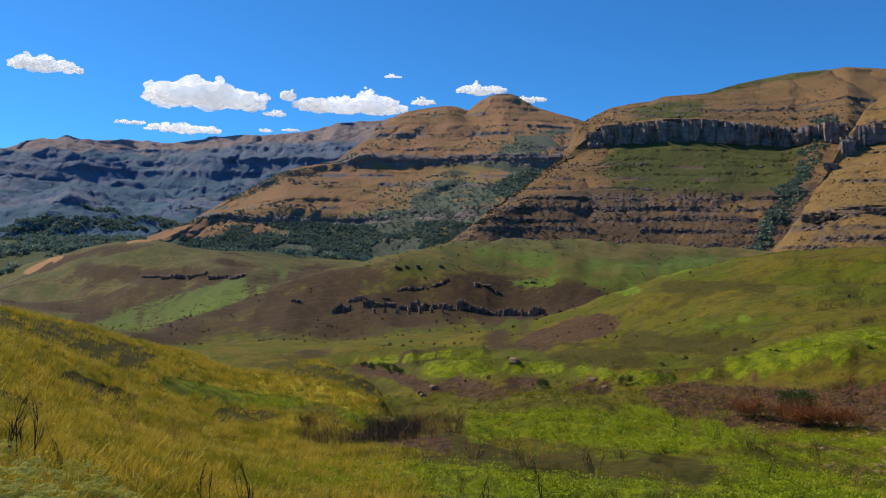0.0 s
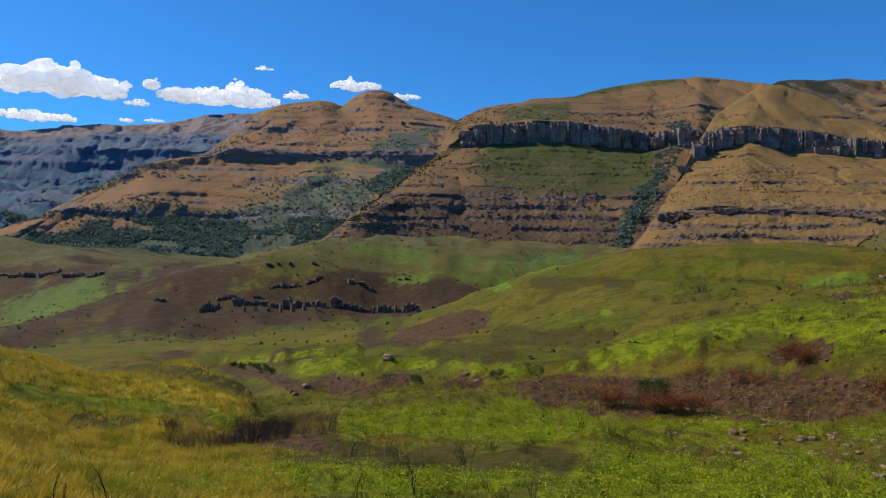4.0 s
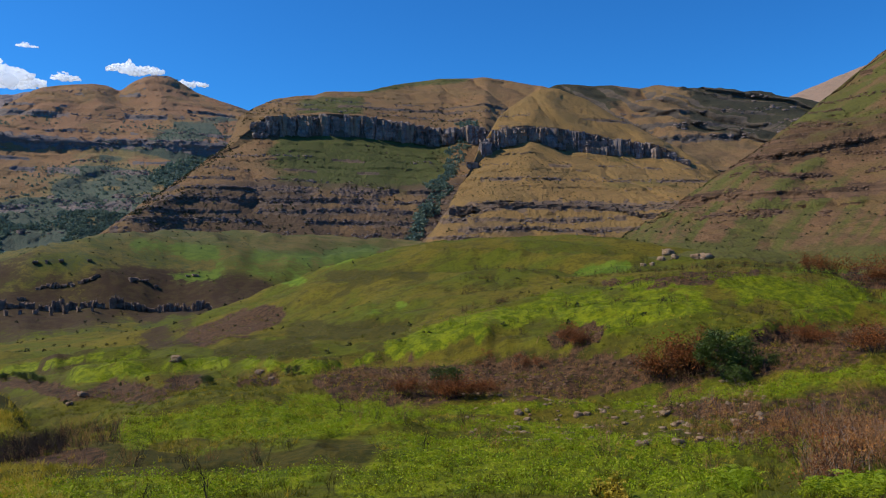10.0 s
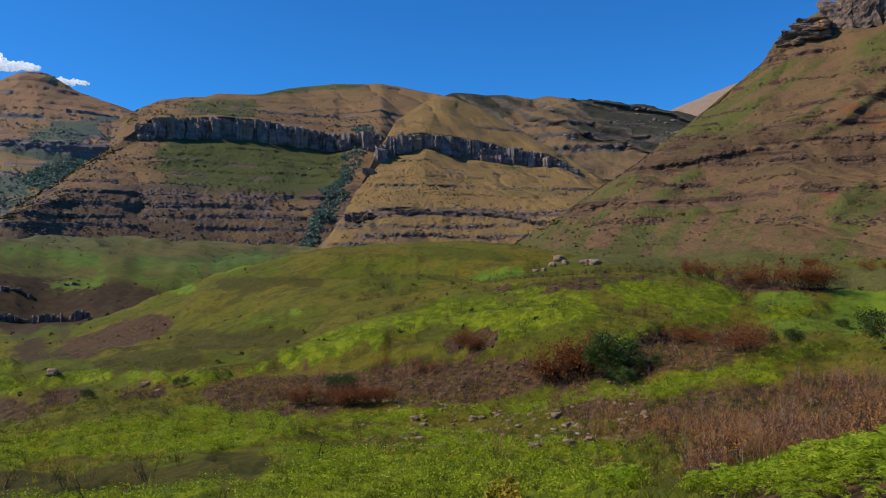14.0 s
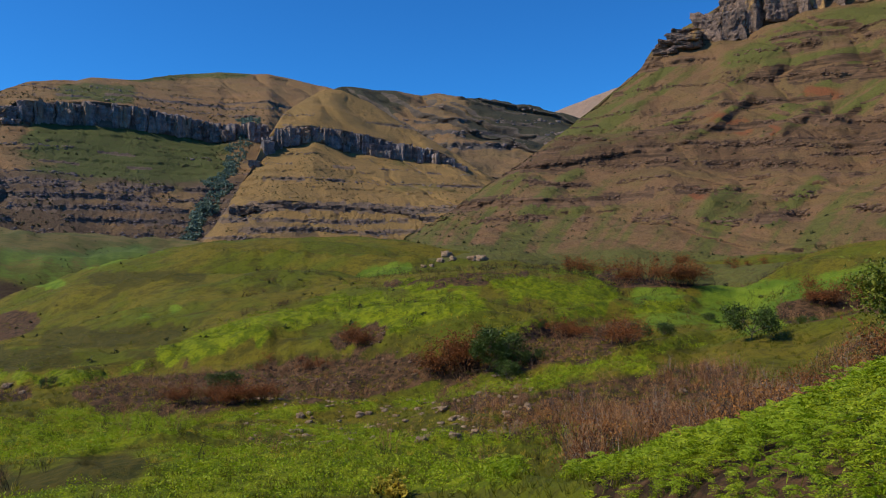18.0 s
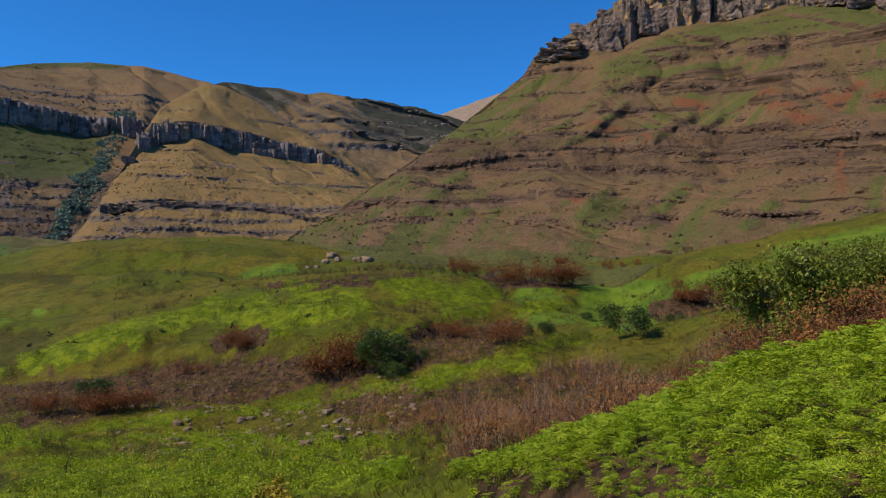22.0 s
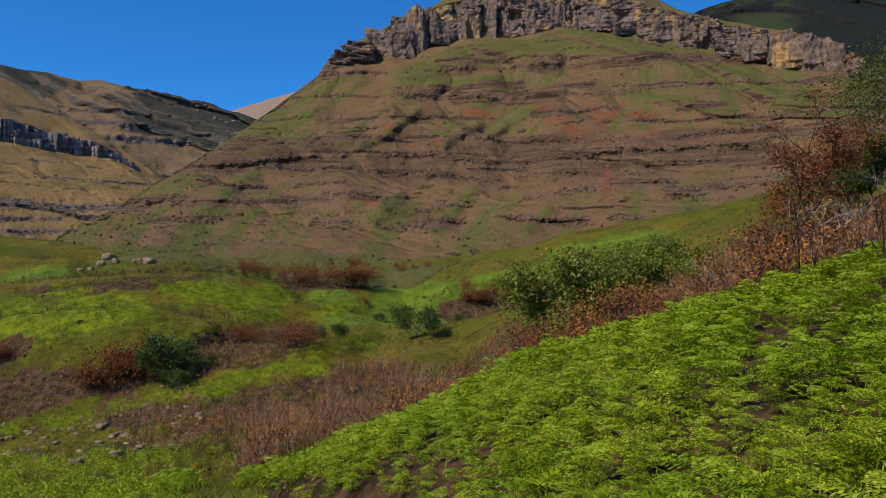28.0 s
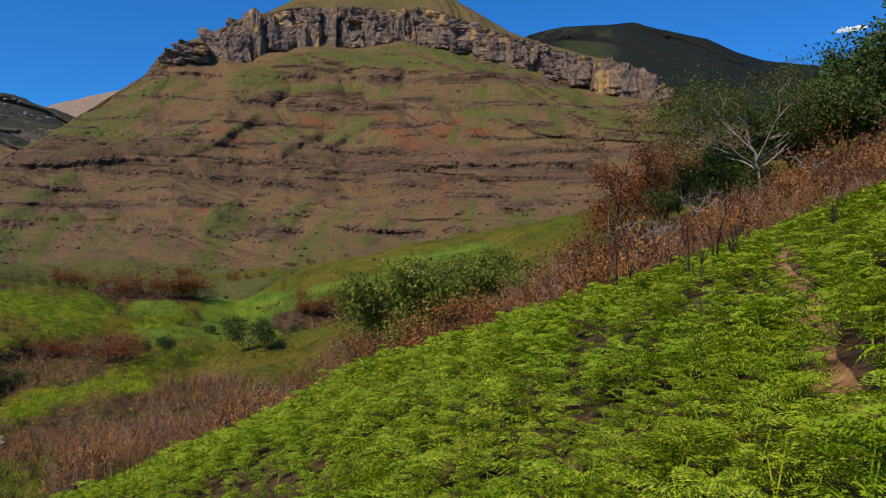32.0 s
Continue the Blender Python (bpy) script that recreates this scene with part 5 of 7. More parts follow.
# the rock band across the dark hill
def rock_band(el, a0, a1, height, width, seed, gaps=-0.55):
    rng = random.Random(seed)
    band = tagged(new("rock_outcrop"), "band of dark broken rock columns across a brown hillside", "rock outcrop")
    a = a0
    while a < a1:
        w = width * rng.uniform(0.5, 1.5)
        r = float(np.median([ray_ground(a + d, el) for d in np.linspace(-6, 6, 15)])) * rng.uniform(0.997, 1.003)
        if r > 400 and vnoise(a * 0.8, seed, 0.5) + 0.3 * vnoise(a * 4, seed, 7.5) > gaps:
            p = spot(a, r)
            hh = height * rng.uniform(0.7, 1.08) * (0.85 + 0.45 * vnoise(a * 1.3, seed, 3.0))
            ob = new("rock_block", rng.choice(BAND_BLOCKS))
            ob.parent = band
            ob.matrix_basis = pose(p.x, p.y, p.z + hh * 0.2, rng.uniform(-4, 4), rng.uniform(-4, 4), -a + rng.uniform(-25, 25)) @ Matrix.Diagonal((w, width * 1.6, hh, 1))
        a += math.degrees(w / max(r, 400)) * rng.uniform(0.6, 0.9)
    return band


rock_band(-3.75, -8.3, 8.6, 8.0, 1.7, 11)
rock_band(-3.3, -11.2, -4.0, 3.4, 1.7, 14, -0.2)
rock_band(-1.9, -4, 7, 2.6, 2.2, 12, 0.1)
rock_band(-1.25, -21.5, -14.5, 5.0, 3.2, 13, -0.5)

BOULDERS = [rock_mesh("boulder", 60 + i, M_BOULDER, 3, 0.78, 0.34) for i in range(7)]


def boulder(az, el=None, size=1.0, r=None, seed=0, label="pale weathered sandstone boulder lying in grass", flat=0.7, group="boulders on the hillside"):
    rng = random.Random(seed * 7 + int(az * 100))
    size = size * (0.8 if seed == 1 and el else 0.6)
    r = r or ray_ground(az, el)
    p = spot(az, r)
    ob = new("boulder", BOULDERS[rng.randrange(7)])
    ob.matrix_basis = pose(p.x, p.y, p.z + size * flat * 0.22, rng.uniform(-12, 12), rng.uniform(-12, 12), rng.uniform(0, 360)) @ Matrix.Diagonal((size * rng.uniform(0.8, 1.3), size * rng.uniform(0.8, 1.2), size * flat, 1))
    return tagged(ob, label, "boulder", group)


for az, el, size in ((40.6, -0.5, 2.6), (41.1, -0.35, 4.2), (41.6, -0.5, 2.2), (43.0, -0.4, 2.4), (43.5, -0.35, 3.4), (40.0, -0.9, 1.3), (39.4, -1.0, 1.6)):
    boulder(az, el, size, seed=1, label="large pale sandstone boulder at the foot of the butte", flat=0.75)
for az, el, size in ((53.7, -0.6, 3.6), (5.4, -7.6, 2.4), (30.2, -11.9, 1.3), (30.9, -12.1, 0.8), (34.6, -11.6, 1.2), (35.3, -11.7, 0.9), (40.8, -11.9, 1.3),
                     (41.5, -12.3, 0.9), (39.2, -13.6, 1.0), (41.6, -13.4, 1.1), (45.5, -12.2, 0.9), (-0.6, -9.6, 1.5), (-1.4, -9.8, 1.1), (24.9, -9.0, 1.1),
                     (37.0, -12.9, 0.7), (38.0, -12.5, 0.7), (43.2, -13.0, 0.8), (33.1, -12.4, 0.6), (58.2, -9.8, 1.0), (57.5, -10.2, 0.7), (11.2, -8.6, 1.4), (12.0, -8.9, 1.0)):
    boulder(az, el, size, seed=2)
rng = random.Random(5)
for i in range(34):
    boulder(rng.uniform(27, 47), None, rng.uniform(0.25, 0.6), r=rng.uniform(55, 90), seed=i)


# ---- plants ----
def leaf_material(name, a, b, c, rough=0.6, through=0.35):
    """Leaves: three tones, varied from plant to plant, that let some light through."""
    m = Mat(name, rough, 0.25)
    isl = m.geo.outputs["Random Per Island"]
    big = m.noise(0.4, 3)
    col = m.mix(isl, a, b)
    col = m.mix(m.band(big, 0.42, 0.62), col, c)
    m.colour(col)
    tr = m.node("ShaderNodeBsdfTranslucent")
    m.link(col, tr.inputs["Color"])
    mx = m.node("ShaderNodeMixShader")
    mx.inputs[0].default_value = through
    m.link(m.b.outputs[0], mx.inputs[1])
    m.link(tr.outputs[0], mx.inputs[2])
    m.link(mx.outputs[0], m.t.nodes["Material Output"].inputs["Surface"])
    return m.m


def bark_material(name, a, b):
    m = Mat(name, 0.9)
    n = m.noise(6, 5, 0.7, (1, 1, 0.2))
    m.colour(m.mix(m.band(n, 0.35, 0.65), a, b))
    m.bump(n, 0.03, 0.7)
    return m.m


M_FERN = leaf_material("bracken_leaf", (0.090, 0.150, 0.003), (0.42, 0.485, 0.013), (0.215, 0.31, 0.006), 0.55, 0.22)
M_FERN_FLAT = leaf_material("flat_bracken_leaf", (0.16, 0.245, 0.005), (0.44, 0.50, 0.013), (0.29, 0.39, 0.008))
M_FERN_HILL = leaf_material("hill_bracken_leaf", (0.11, 0.175, 0.004), (0.38, 0.44, 0.010), (0.21, 0.29, 0.006))
M_FERN_PALE = leaf_material("pale_fern_leaf", (0.28, 0.32, 0.05), (0.42, 0.44, 0.11), (0.33, 0.36, 0.07))
M_GOLD = leaf_material("golden_grass_blade", (0.43, 0.33, 0.030), (0.66, 0.50, 0.070), (0.29, 0.27, 0.020))
M_SEED = leaf_material("seed_head", (0.52, 0.43, 0.07), (0.80, 0.68, 0.16), (0.40, 0.37, 0.05))
M_GREENGRASS = leaf_material("green_grass_blade", (0.10, 0.118, 0.008), (0.21, 0.195, 0.018), (0.14, 0.145, 0.011))
M_BURNTLEAF = leaf_material("burnt_leaf", (0.34, 0.145, 0.042), (0.60, 0.28, 0.075), (0.30, 0.14, 0.042), 0.8, 0.35)
M_RUST = leaf_material("rust_leaf", (0.15, 0.052, 0.017), (0.36, 0.13, 0.034), (0.17, 0.07, 0.024), 0.8, 0.3)
M_DARKLEAF = leaf_material("evergreen_leaf", (0.035, 0.070, 0.012), (0.10, 0.14, 0.022), (0.055, 0.09, 0.014), 0.5, 0.2)
M_MIDLEAF = leaf_material("bush_leaf", (0.095, 0.128, 0.014), (0.30, 0.33, 0.045), (0.155, 0.19, 0.02), 0.5, 0.3)
M_OLIVE = leaf_material("olive_leaf", (0.075, 0.095, 0.014), (0.17, 0.185, 0.03), (0.10, 0.12, 0.018), 0.6, 0.3)
M_LIME = leaf_material("lime_leaf", (0.22, 0.30, 0.02), (0.36, 0.42, 0.04), (0.25, 0.33, 0.03), 0.6, 0.35)
M_SCRUB = leaf_material("scrub_leaf", (0.03, 0.042, 0.014), (0.075, 0.08, 0.028), (0.045, 0.05, 0.018), 0.8, 0.1)
# leaf tones lifted towards blue-grey to carry the haze of distance
M_HAZED_WOOD = leaf_material("hazed_wood_leaf", (0.095, 0.16, 0.135), (0.18, 0.24, 0.17), (0.12, 0.19, 0.155), 0.8, 0.3)
M_CHAR = bark_material("charred_bark", (0.02, 0.017, 0.015), (0.07, 0.05, 0.042))
M_TWIG = bark_material("brown_twig", (0.21, 0.110, 0.054), (0.48, 0.26, 0.122))
M_GREYTWIG = bark_material("grey_twig", (0.13, 0.10, 0.08), (0.38, 0.29, 0.23))
M_PALEBARK = bark_material("pale_bark", (0.16, 0.13, 0.105), (0.40, 0.34, 0.29))
M_BARK = bark_material("grey_bark", (0.09, 0.075, 0.06), (0.2, 0.165, 0.135))


def tile(co, faces, placed):
    """Copies of a template (vertices, faces) at many poses: (x, y, z, turn, scale, lean) rows; returns one soup."""
    x, y, z, turn_, s, lean = placed.T
    c, sn = np.cos(turn_), np.sin(turn_)
    cl, sl = np.cos(lean), np.sin(lean)
    px, py, pz = co.T
    ly, lz = py[None] * cl[:, None] - pz[None] * sl[:, None], py[None] * sl[:, None] + pz[None] * cl[:, None]
    X = (px[None] * c[:, None] - ly * sn[:, None]) * s[:, None] + x[:, None]
    Y = (px[None] * sn[:, None] + ly * c[:, None]) * s[:, None] + y[:, None]
    Z = lz * s[:, None] + z[:, None]
    n, v = X.shape
    return np.stack([X, Y, Z], -1).reshape(-1, 3), (faces[None] + (np.arange(n) * v)[:, None, None]).reshape(-1, faces.shape[1])


def scatter(name, templates, placed, material, label, category, seed=0):
    """One object of kind stuff: the templates strewn over the places."""
    pick = np.random.RandomState(seed).randint(0, len(templates), len(placed))
    cos, fs, at = [], [], 0
    for i, (co, f) in enumerate(templates):
        p = placed[pick == i]
        if len(p):
            c, q = tile(co, f, p)
            cos.append(c)
            fs.append(q + at)
            at += len(c)
    return tagged(new(name, soup_mesh(name, np.concatenate(cos), np.concatenate(fs), material)), label, category, kind="stuff")


def frond(length, pairs, fine, rng):
    """A bracken frond along +y, arching down at the tip: rows of small leaflets on both sides of the rib."""
    v, f = [], []
    m = fine
    for i in range(pairs):
        t = (i + 0.5) / pairs
        half = length * 0.55 * (1 - t) ** 0.7 + 0.012
        for side in (-1, 1):
            for k in range(m):
                u = (k + 0.6) / m
                x, y = side * half * u, length * t + half * u * 0.35
                z = -0.5 * length * t * t - 0.4 * half * u * u
                a, w = half / m * 0.66, length / pairs * 0.38 * (1.1 - 0.5 * u)
                tip, roll = rng.gauss(0, 0.35), rng.gauss(0, 0.5)
                b = len(v)
                v += [(x - side * a, y - 0.3 * a, z - a * tip), (x, y - w, z - w * roll), (x + side * a, y + 0.3 * a, z + a * tip - 0.3 * a), (x, y + w, z + w * roll)]
                f.append((b, b + 1, b + 2, b + 3))
    return np.array(v), np.array(f)


def fern_plant(seed, fronds, pairs, fine):
    """A bracken plant: fronds that spread like an umbrella from the head of a few thin stalks."""
    rng = random.Random(seed)
    cos, fs, at = [], [], 0
    for i in range(fronds):
        co, f = frond(rng.uniform(0.24, 0.44), pairs, fine, rng)
        turn_ = 6.283 * (i + rng.uniform(-0.3, 0.3)) / fronds * 2
        tier = 0.30 + 0.42 * (i / fronds) + rng.uniform(-0.08, 0.08)
        tilt = rng.uniform(-0.25, 0.6) + 0.25 * (i / fronds)
        ox, oy = rng.gauss(0, 0.09), rng.gauss(0, 0.09)
        ct, st = math.cos(tilt), math.sin(tilt)
        y, z = co[:, 1] * ct - co[:, 2] * st, co[:, 1] * st + co[:, 2] * ct + tier
        c, s = math.cos(turn_), math.sin(turn_)
        cos.append(np.stack([co[:, 0] * c - y * s + ox, co[:, 0] * s + y * c + oy, z], -1))
        fs.append(f + at)
        at += len(co)
        if i % 5 == 0:
            sx, sy = rng.uniform(-0.08, 0.08), rng.uniform(-0.08, 0.08)
            cos.append(np.array([(sx - 0.008, sy, -0.05), (sx + 0.008, sy, -0.05), (ox + 0.006, oy, tier), (ox - 0.006, oy, tier)]))
            fs.append(np.array([(0, 1, 2, 3)]) + at)
            at += 4
    return np.concatenate(cos), np.concatenate(fs)


def clump(seed, leaves, size, width, height, up=0.5):
    """A mound of loose leaf quads."""
    r = np.random.RandomState(seed)
    d = r.normal(size=(leaves, 3))
    d /= np.linalg.norm(d, axis=1)[:, None]
    d[:, 2] = np.abs(d[:, 2])
    p = d * r.uniform(0.65, 1.0, (leaves, 1)) * np.array([width / 2, width / 2, height])
    p *= 1 + 0.35 * fbm(d[:, 0] * 1.7 + seed, d[:, 1] * 1.7, d[:, 2] * 1.7, 2)[:, None]
    return leaf_quads(p, size, r, up)


def leaf_quads(p, size, r, up):
    n = len(p)
    nor = r.normal(size=(n, 3)) + np.array([0, 0, up])
    nor /= np.linalg.norm(nor, axis=1)[:, None]
    a = np.cross(nor, r.normal(size=(n, 3)))
    a /= np.linalg.norm(a, axis=1)[:, None]
    b = np.cross(nor, a)
    s = size * r.uniform(0.6, 1.4, (n, 1))
    co = np.stack([p - a * s, p - b * s * 0.5, p + a * s, p + b * s * 0.5], 1).reshape(-1, 3)
    return co, np.arange(n * 4).reshape(-1, 4)


def grass_tuft(seed, blades, height, spread, width=0.022):
    r = np.random.RandomState(seed)
    base = r.normal(size=(blades, 2)) * spread * 0.35
    tip = base + r.normal(size=(blades, 2)) * spread * 0.6
    h = height * r.uniform(0.6, 1.15, blades)
    w = width
    turn_ = r.uniform(0, 3.14, blades)
    dx, dy = np.cos(turn_) * w, np.sin(turn_) * w
    co = np.stack([np.stack([base[:, 0] - dx, base[:, 1] - dy, -0.04 + 0 * h], -1), np.stack([base[:, 0] + dx, base[:, 1] + dy, -0.04 + 0 * h], -1),
                   np.stack([tip[:, 0], tip[:, 1], h], -1)], 1).reshape(-1, 3)
    return co, np.arange(blades * 3).reshape(-1, 3)


def places(n, a0, a1, r0, r1, seed, layer=None, keep=0.5, scale=(0.8, 1.25), lean=0.15, power=1.0, wander=0.35):
    """Random spots on the ground between two azimuths and distances, thinned by a cover layer."""
    r = np.random.RandomState(seed)
    az = r.uniform(a0, a1, n)
    rr = (r.uniform(r0 ** (2 * power), r1 ** (2 * power), n)) ** (0.5 / power)
    if layer is not None:
        cov = cover_layers(az, rr)[layer] + wander * r.normal(size=n) * 0.5
        ok = cov > keep
        az, rr = az[ok], rr[ok]
    x, y = rr * np.sin(np.radians(az)), rr * np.cos(np.radians(az))
    return np.stack([x, y, ground_at(x, y), r.uniform(0, 6.28, len(x)), r.uniform(*scale, len(x)), r.normal(size=len(x)) * lean], -1)


FERNS_FINE = [fern_plant(i, 11, 12, 4) for i in range(7)]
FERNS = [fern_plant(20 + i, 10, 9, 3) for i in range(7)]
FERNS_FAR = [fern_plant(40 + i, 9, 6, 2) for i in range(6)]


def fern_slope(r0, r1, spacing, seed, templates, label):
    """Plants on a jittered grid, so that each stands in its own patch with gaps between."""
    r = np.random.RandomState(seed)
    g = np.arange(-r1, r1, spacing)
    x, y = (q.ravel() + r.normal(size=len(g) ** 2) * spacing * 0.3 for q in np.meshgrid(g, g))
    az, rr = np.degrees(np.arctan2(x, y)), np.hypot(x, y)
    lay = cover_layers(az, rr)
    ok = (rr >= r0) & (rr < r1) & (az > 44) & (az < 114) & (lay[2] > 0.4) & (lay[5] < 0.75)
    ok &= vnoise(x / 0.9, y / 0.9, 2.0) + 0.5 * vnoise(x / 3.5, y / 3.5, 5.0) > np.where(az < 82, -1.3, np.where(rr < 14, -0.4, np.where(rr < 20, -0.52, -0.75)))
    x, y = x[ok], y[ok]
    n = len(x)
    tall = 1.0 + 0.3 * vnoise(x / 2.5, y / 2.5, 8.0) + 0.25 * vnoise(x / 0.8, y / 0.8, 4.0)
    p = np.stack([x, y, ground_at(x, y), r.uniform(0, 6.28, n), r.uniform(0.68, 1.05, n) * tall, r.normal(size=n) * 0.14], -1)
    scatter("bracken", templates, p, M_FERN, label, "fern", seed)


fern_slope(6.0, 12.0, 0.48, 1, FERNS_FINE, "bright green bracken fronds covering the near slope")
fern_slope(12.0, 20.5, 0.48, 2, FERNS, "bright green bracken fronds on the slope")
fern_slope(20.5, 32, 0.5, 12, FERNS_FAR, "bright green bracken thicket on the slope's brow")

FERN_CLUMPS = [clump(50 + i, 36, 0.06, 1.35, 0.42, 1.0) for i in range(6)]
scatter("bracken", FERN_CLUMPS, places(16500, -14, 74, 26, 104, 3, layer=2, keep=0.5, scale=(0.6, 1.3), wander=0.2), M_FERN_FLAT, "bright green bracken covering the valley flats", "fern", 3)
HILL_CLUMPS = [clump(70 + i, 34, 0.10, 1.9, 0.6, 0.8) for i in range(5)]
scatter("bracken", HILL_CLUMPS, places(17000, 0, 75, 100, 250, 4, layer=2, keep=0.5, scale=(0.4, 1.2), wander=0.35), M_FERN_HILL, "bracken patches on the rolling hillside", "fern", 4)
scatter("bracken", FERNS_FINE[:3], places(300, -34, -22, 13, 24, 5, scale=(0.7, 1.1))[:80], M_FERN_PALE, "pale grey-green fern fronds among golden grass", "fern", 5)

TUFTS = [grass_tuft(i, 14, 0.45, 0.4, 0.024) for i in range(6)]
scatter("golden_grass", TUFTS, places(24000, -44, 14, 12, 100, 6, layer=0, keep=0.4, scale=(0.7, 1.3), power=0.75), M_GOLD, "golden seeding grass on the open slope", "grass", 6)
blades = np.concatenate([places(9000, -44, 60, 14, 110, 7, scale=(0.5, 1.1), power=0.75), places(5000, 44, 86, 48, 170, 18, scale=(0.6, 1.2))])
blades = blades[cover_layers(np.degrees(np.arctan2(blades[:, 0], blades[:, 1])), np.hypot(blades[:, 0], blades[:, 1]))[7] < 0.3]
SEEDS = [clump(130 + i, 22, 0.032, 0.9, 0.5, 0.3) for i in range(5)]
heads = places(9000, -40, 0, 13, 70, 16, layer=0, keep=0.45, scale=(0.6, 1.2), power=0.75)
heads = heads[fbm(heads[:, 0] / 3.5, heads[:, 1] / 3.5, 4, 3) > -0.1]
scatter("golden_grass", SEEDS, heads, M_SEED, "pale golden seed heads over the grass slope", "grass", 16)
scatter("green_grass", TUFTS, blades, M_GREENGRASS, "short green grass between the bracken", "grass", 7)
dry = places(3000, 4, 56, 44, 112, 17, scale=(0.4, 0.9))
dry = dry[cover_layers(np.degrees(np.arctan2(dry[:, 0], dry[:, 1])), np.hypot(dry[:, 0], dry[:, 1]))[7] < 0.3]
scatter("dry_grass", TUFTS, dry, M_GOLD, "straw-coloured dry grass tufts between the bracken", "grass", 17)
FAR_TUFTS = [grass_tuft(30 + i, 8, 0.5, 1.6, 0.08) for i in range(4)]
scatter("hill_grass", FAR_TUFTS, places(7000, -30, 80, 105, 330, 8, scale=(0.5, 1.1)), M_GREENGRASS, "uneven green grass on the rolling hill", "grass", 8)


# ---- branching ----
def tube(points, radii, sides=5):
    p, ra = np.array(points), np.array(radii)
    d = np.gradient(p, axis=0)
    d /= np.linalg.norm(d, axis=1)[:, None] + 1e-9
    ref = np.where(np.abs(d[:, 2:3]) > 0.9, np.array([[1.0, 0, 0]]), np.array([[0, 0, 1.0]]))
    u = np.cross(d, ref)
    u /= np.linalg.norm(u, axis=1)[:, None]
    w = np.cross(d, u)
    ang = np.arange(sides) * 2 * math.pi / sides
    ring = p[:, None] + ra[:, None, None] * (np.cos(ang)[None, :, None] * u[:, None] + np.sin(ang)[None, :, None] * w[:, None])
    n = len(p)
    i = np.arange(n * sides).reshape(n, sides)
    j = np.roll(i, -1, axis=1)
    return ring.reshape(-1, 3), np.stack([i[:-1], j[:-1], j[1:], i[1:]], -1).reshape(-1, 4)


def grow(rng, start, way, length, radius, level, out, tips, kids=4, droop=0.0, wobble=0.25, spread=0.9, sides=5, shrink=0.62):
    """One branch and, from its upper part, its own branches. out: list of (points, radii, level)."""
    n = 5 if sides > 4 else 3
    pts, d, p = [Vector(start)], Vector(way).normalized(), Vector(start)
    for i in range(n):
        d = (d + Vector((rng.gauss(0, wobble), rng.gauss(0, wobble), rng.gauss(0, wobble) - droop)) * 0.5).normalized()
        p = p + d * (length / n)
        pts.append(p.copy())
    out.append(([tuple(q) for q in pts], [radius * (1 - 0.75 * i / n) for i in range(n + 1)], level))
    tips.append(tuple(pts[-1]))
    if level > 0:
        for k in range(kids):
            i = rng.randint(n // 2, n)
            side = Vector((rng.gauss(0, 1), rng.gauss(0, 1), rng.gauss(0.25, 0.6))).normalized()
            grow(rng, pts[i], (d + side * spread).normalized(), length * shrink * rng.uniform(0.75, 1.15), radius * 0.55, level - 1, out, tips, max(2, kids - 1), droop, wobble, spread, sides, shrink)
    elif rng.random() < 0.7:
        tips.append(tuple(pts[n - 1]))


def tubes_mesh(name, branches, material, sides=5):
    cos, fs, at = [], [], 0
    for pts, ra, _ in branches:
        c, f = tube(pts, ra, sides)
        cos.append(c)
        fs.append(f + at)
        at += len(c)
    return soup_mesh(name, np.concatenate(cos), np.concatenate(fs), material, smooth=True)


def leaves_mesh(name, tips, per, radius, size, material, seed, up=0.6):
    r = np.random.RandomState(seed)
    t = np.repeat(np.array(tips), per, axis=0)
    t = t + r.normal(size=t.shape) * radius * np.array([1, 1, 0.7])
    co, f = leaf_quads(t, size, r, up)
    return soup_mesh(name, co, f, material)


def tree(name, label, category, height, seed, bark, leaf=None, trunk_r=0.15, levels=3, kids=4, trunk_share=0.35, per=8, leaf_r=0.35, leaf_size=0.12, spread=0.9, droop=0.0, limbs=5, lean=0.1, out_way=0.9):
    """A tree: trunk, limbs, crown. Height in metres; built at the origin."""
    rng = random.Random(seed)
    root = tagged(new(name), label, category)
    trunk, tips = [], []
    grow(rng, (0, 0, -0.3), (rng.gauss(0, lean), rng.gauss(0, lean), 1), height * trunk_share + 0.3, trunk_r, 0, trunk, [], wobble=0.12)
    part("trunk", tubes_mesh("trunk", trunk, bark, 7), root)
    tp = trunk[0][0]
    for k in range(limbs):
        a = 6.283 * (k + rng.random() * 0.6) / limbs
        limb = []
        grow(rng, tp[rng.choice((3, 4, 5, 5))], (math.cos(a) * out_way, math.sin(a) * out_way, rng.uniform(0.5, 1.2)), height * (1 - trunk_share) * rng.uniform(0.5, 0.75), trunk_r * 0.55, levels - 1, limb, tips, kids, droop, 0.28, spread)
        part("limb", tubes_mesh("limb", limb, bark, 5), root)
    if leaf:
        part("crown", leaves_mesh("crown", tips, per, leaf_r, leaf_size, leaf, seed), root)
    return root


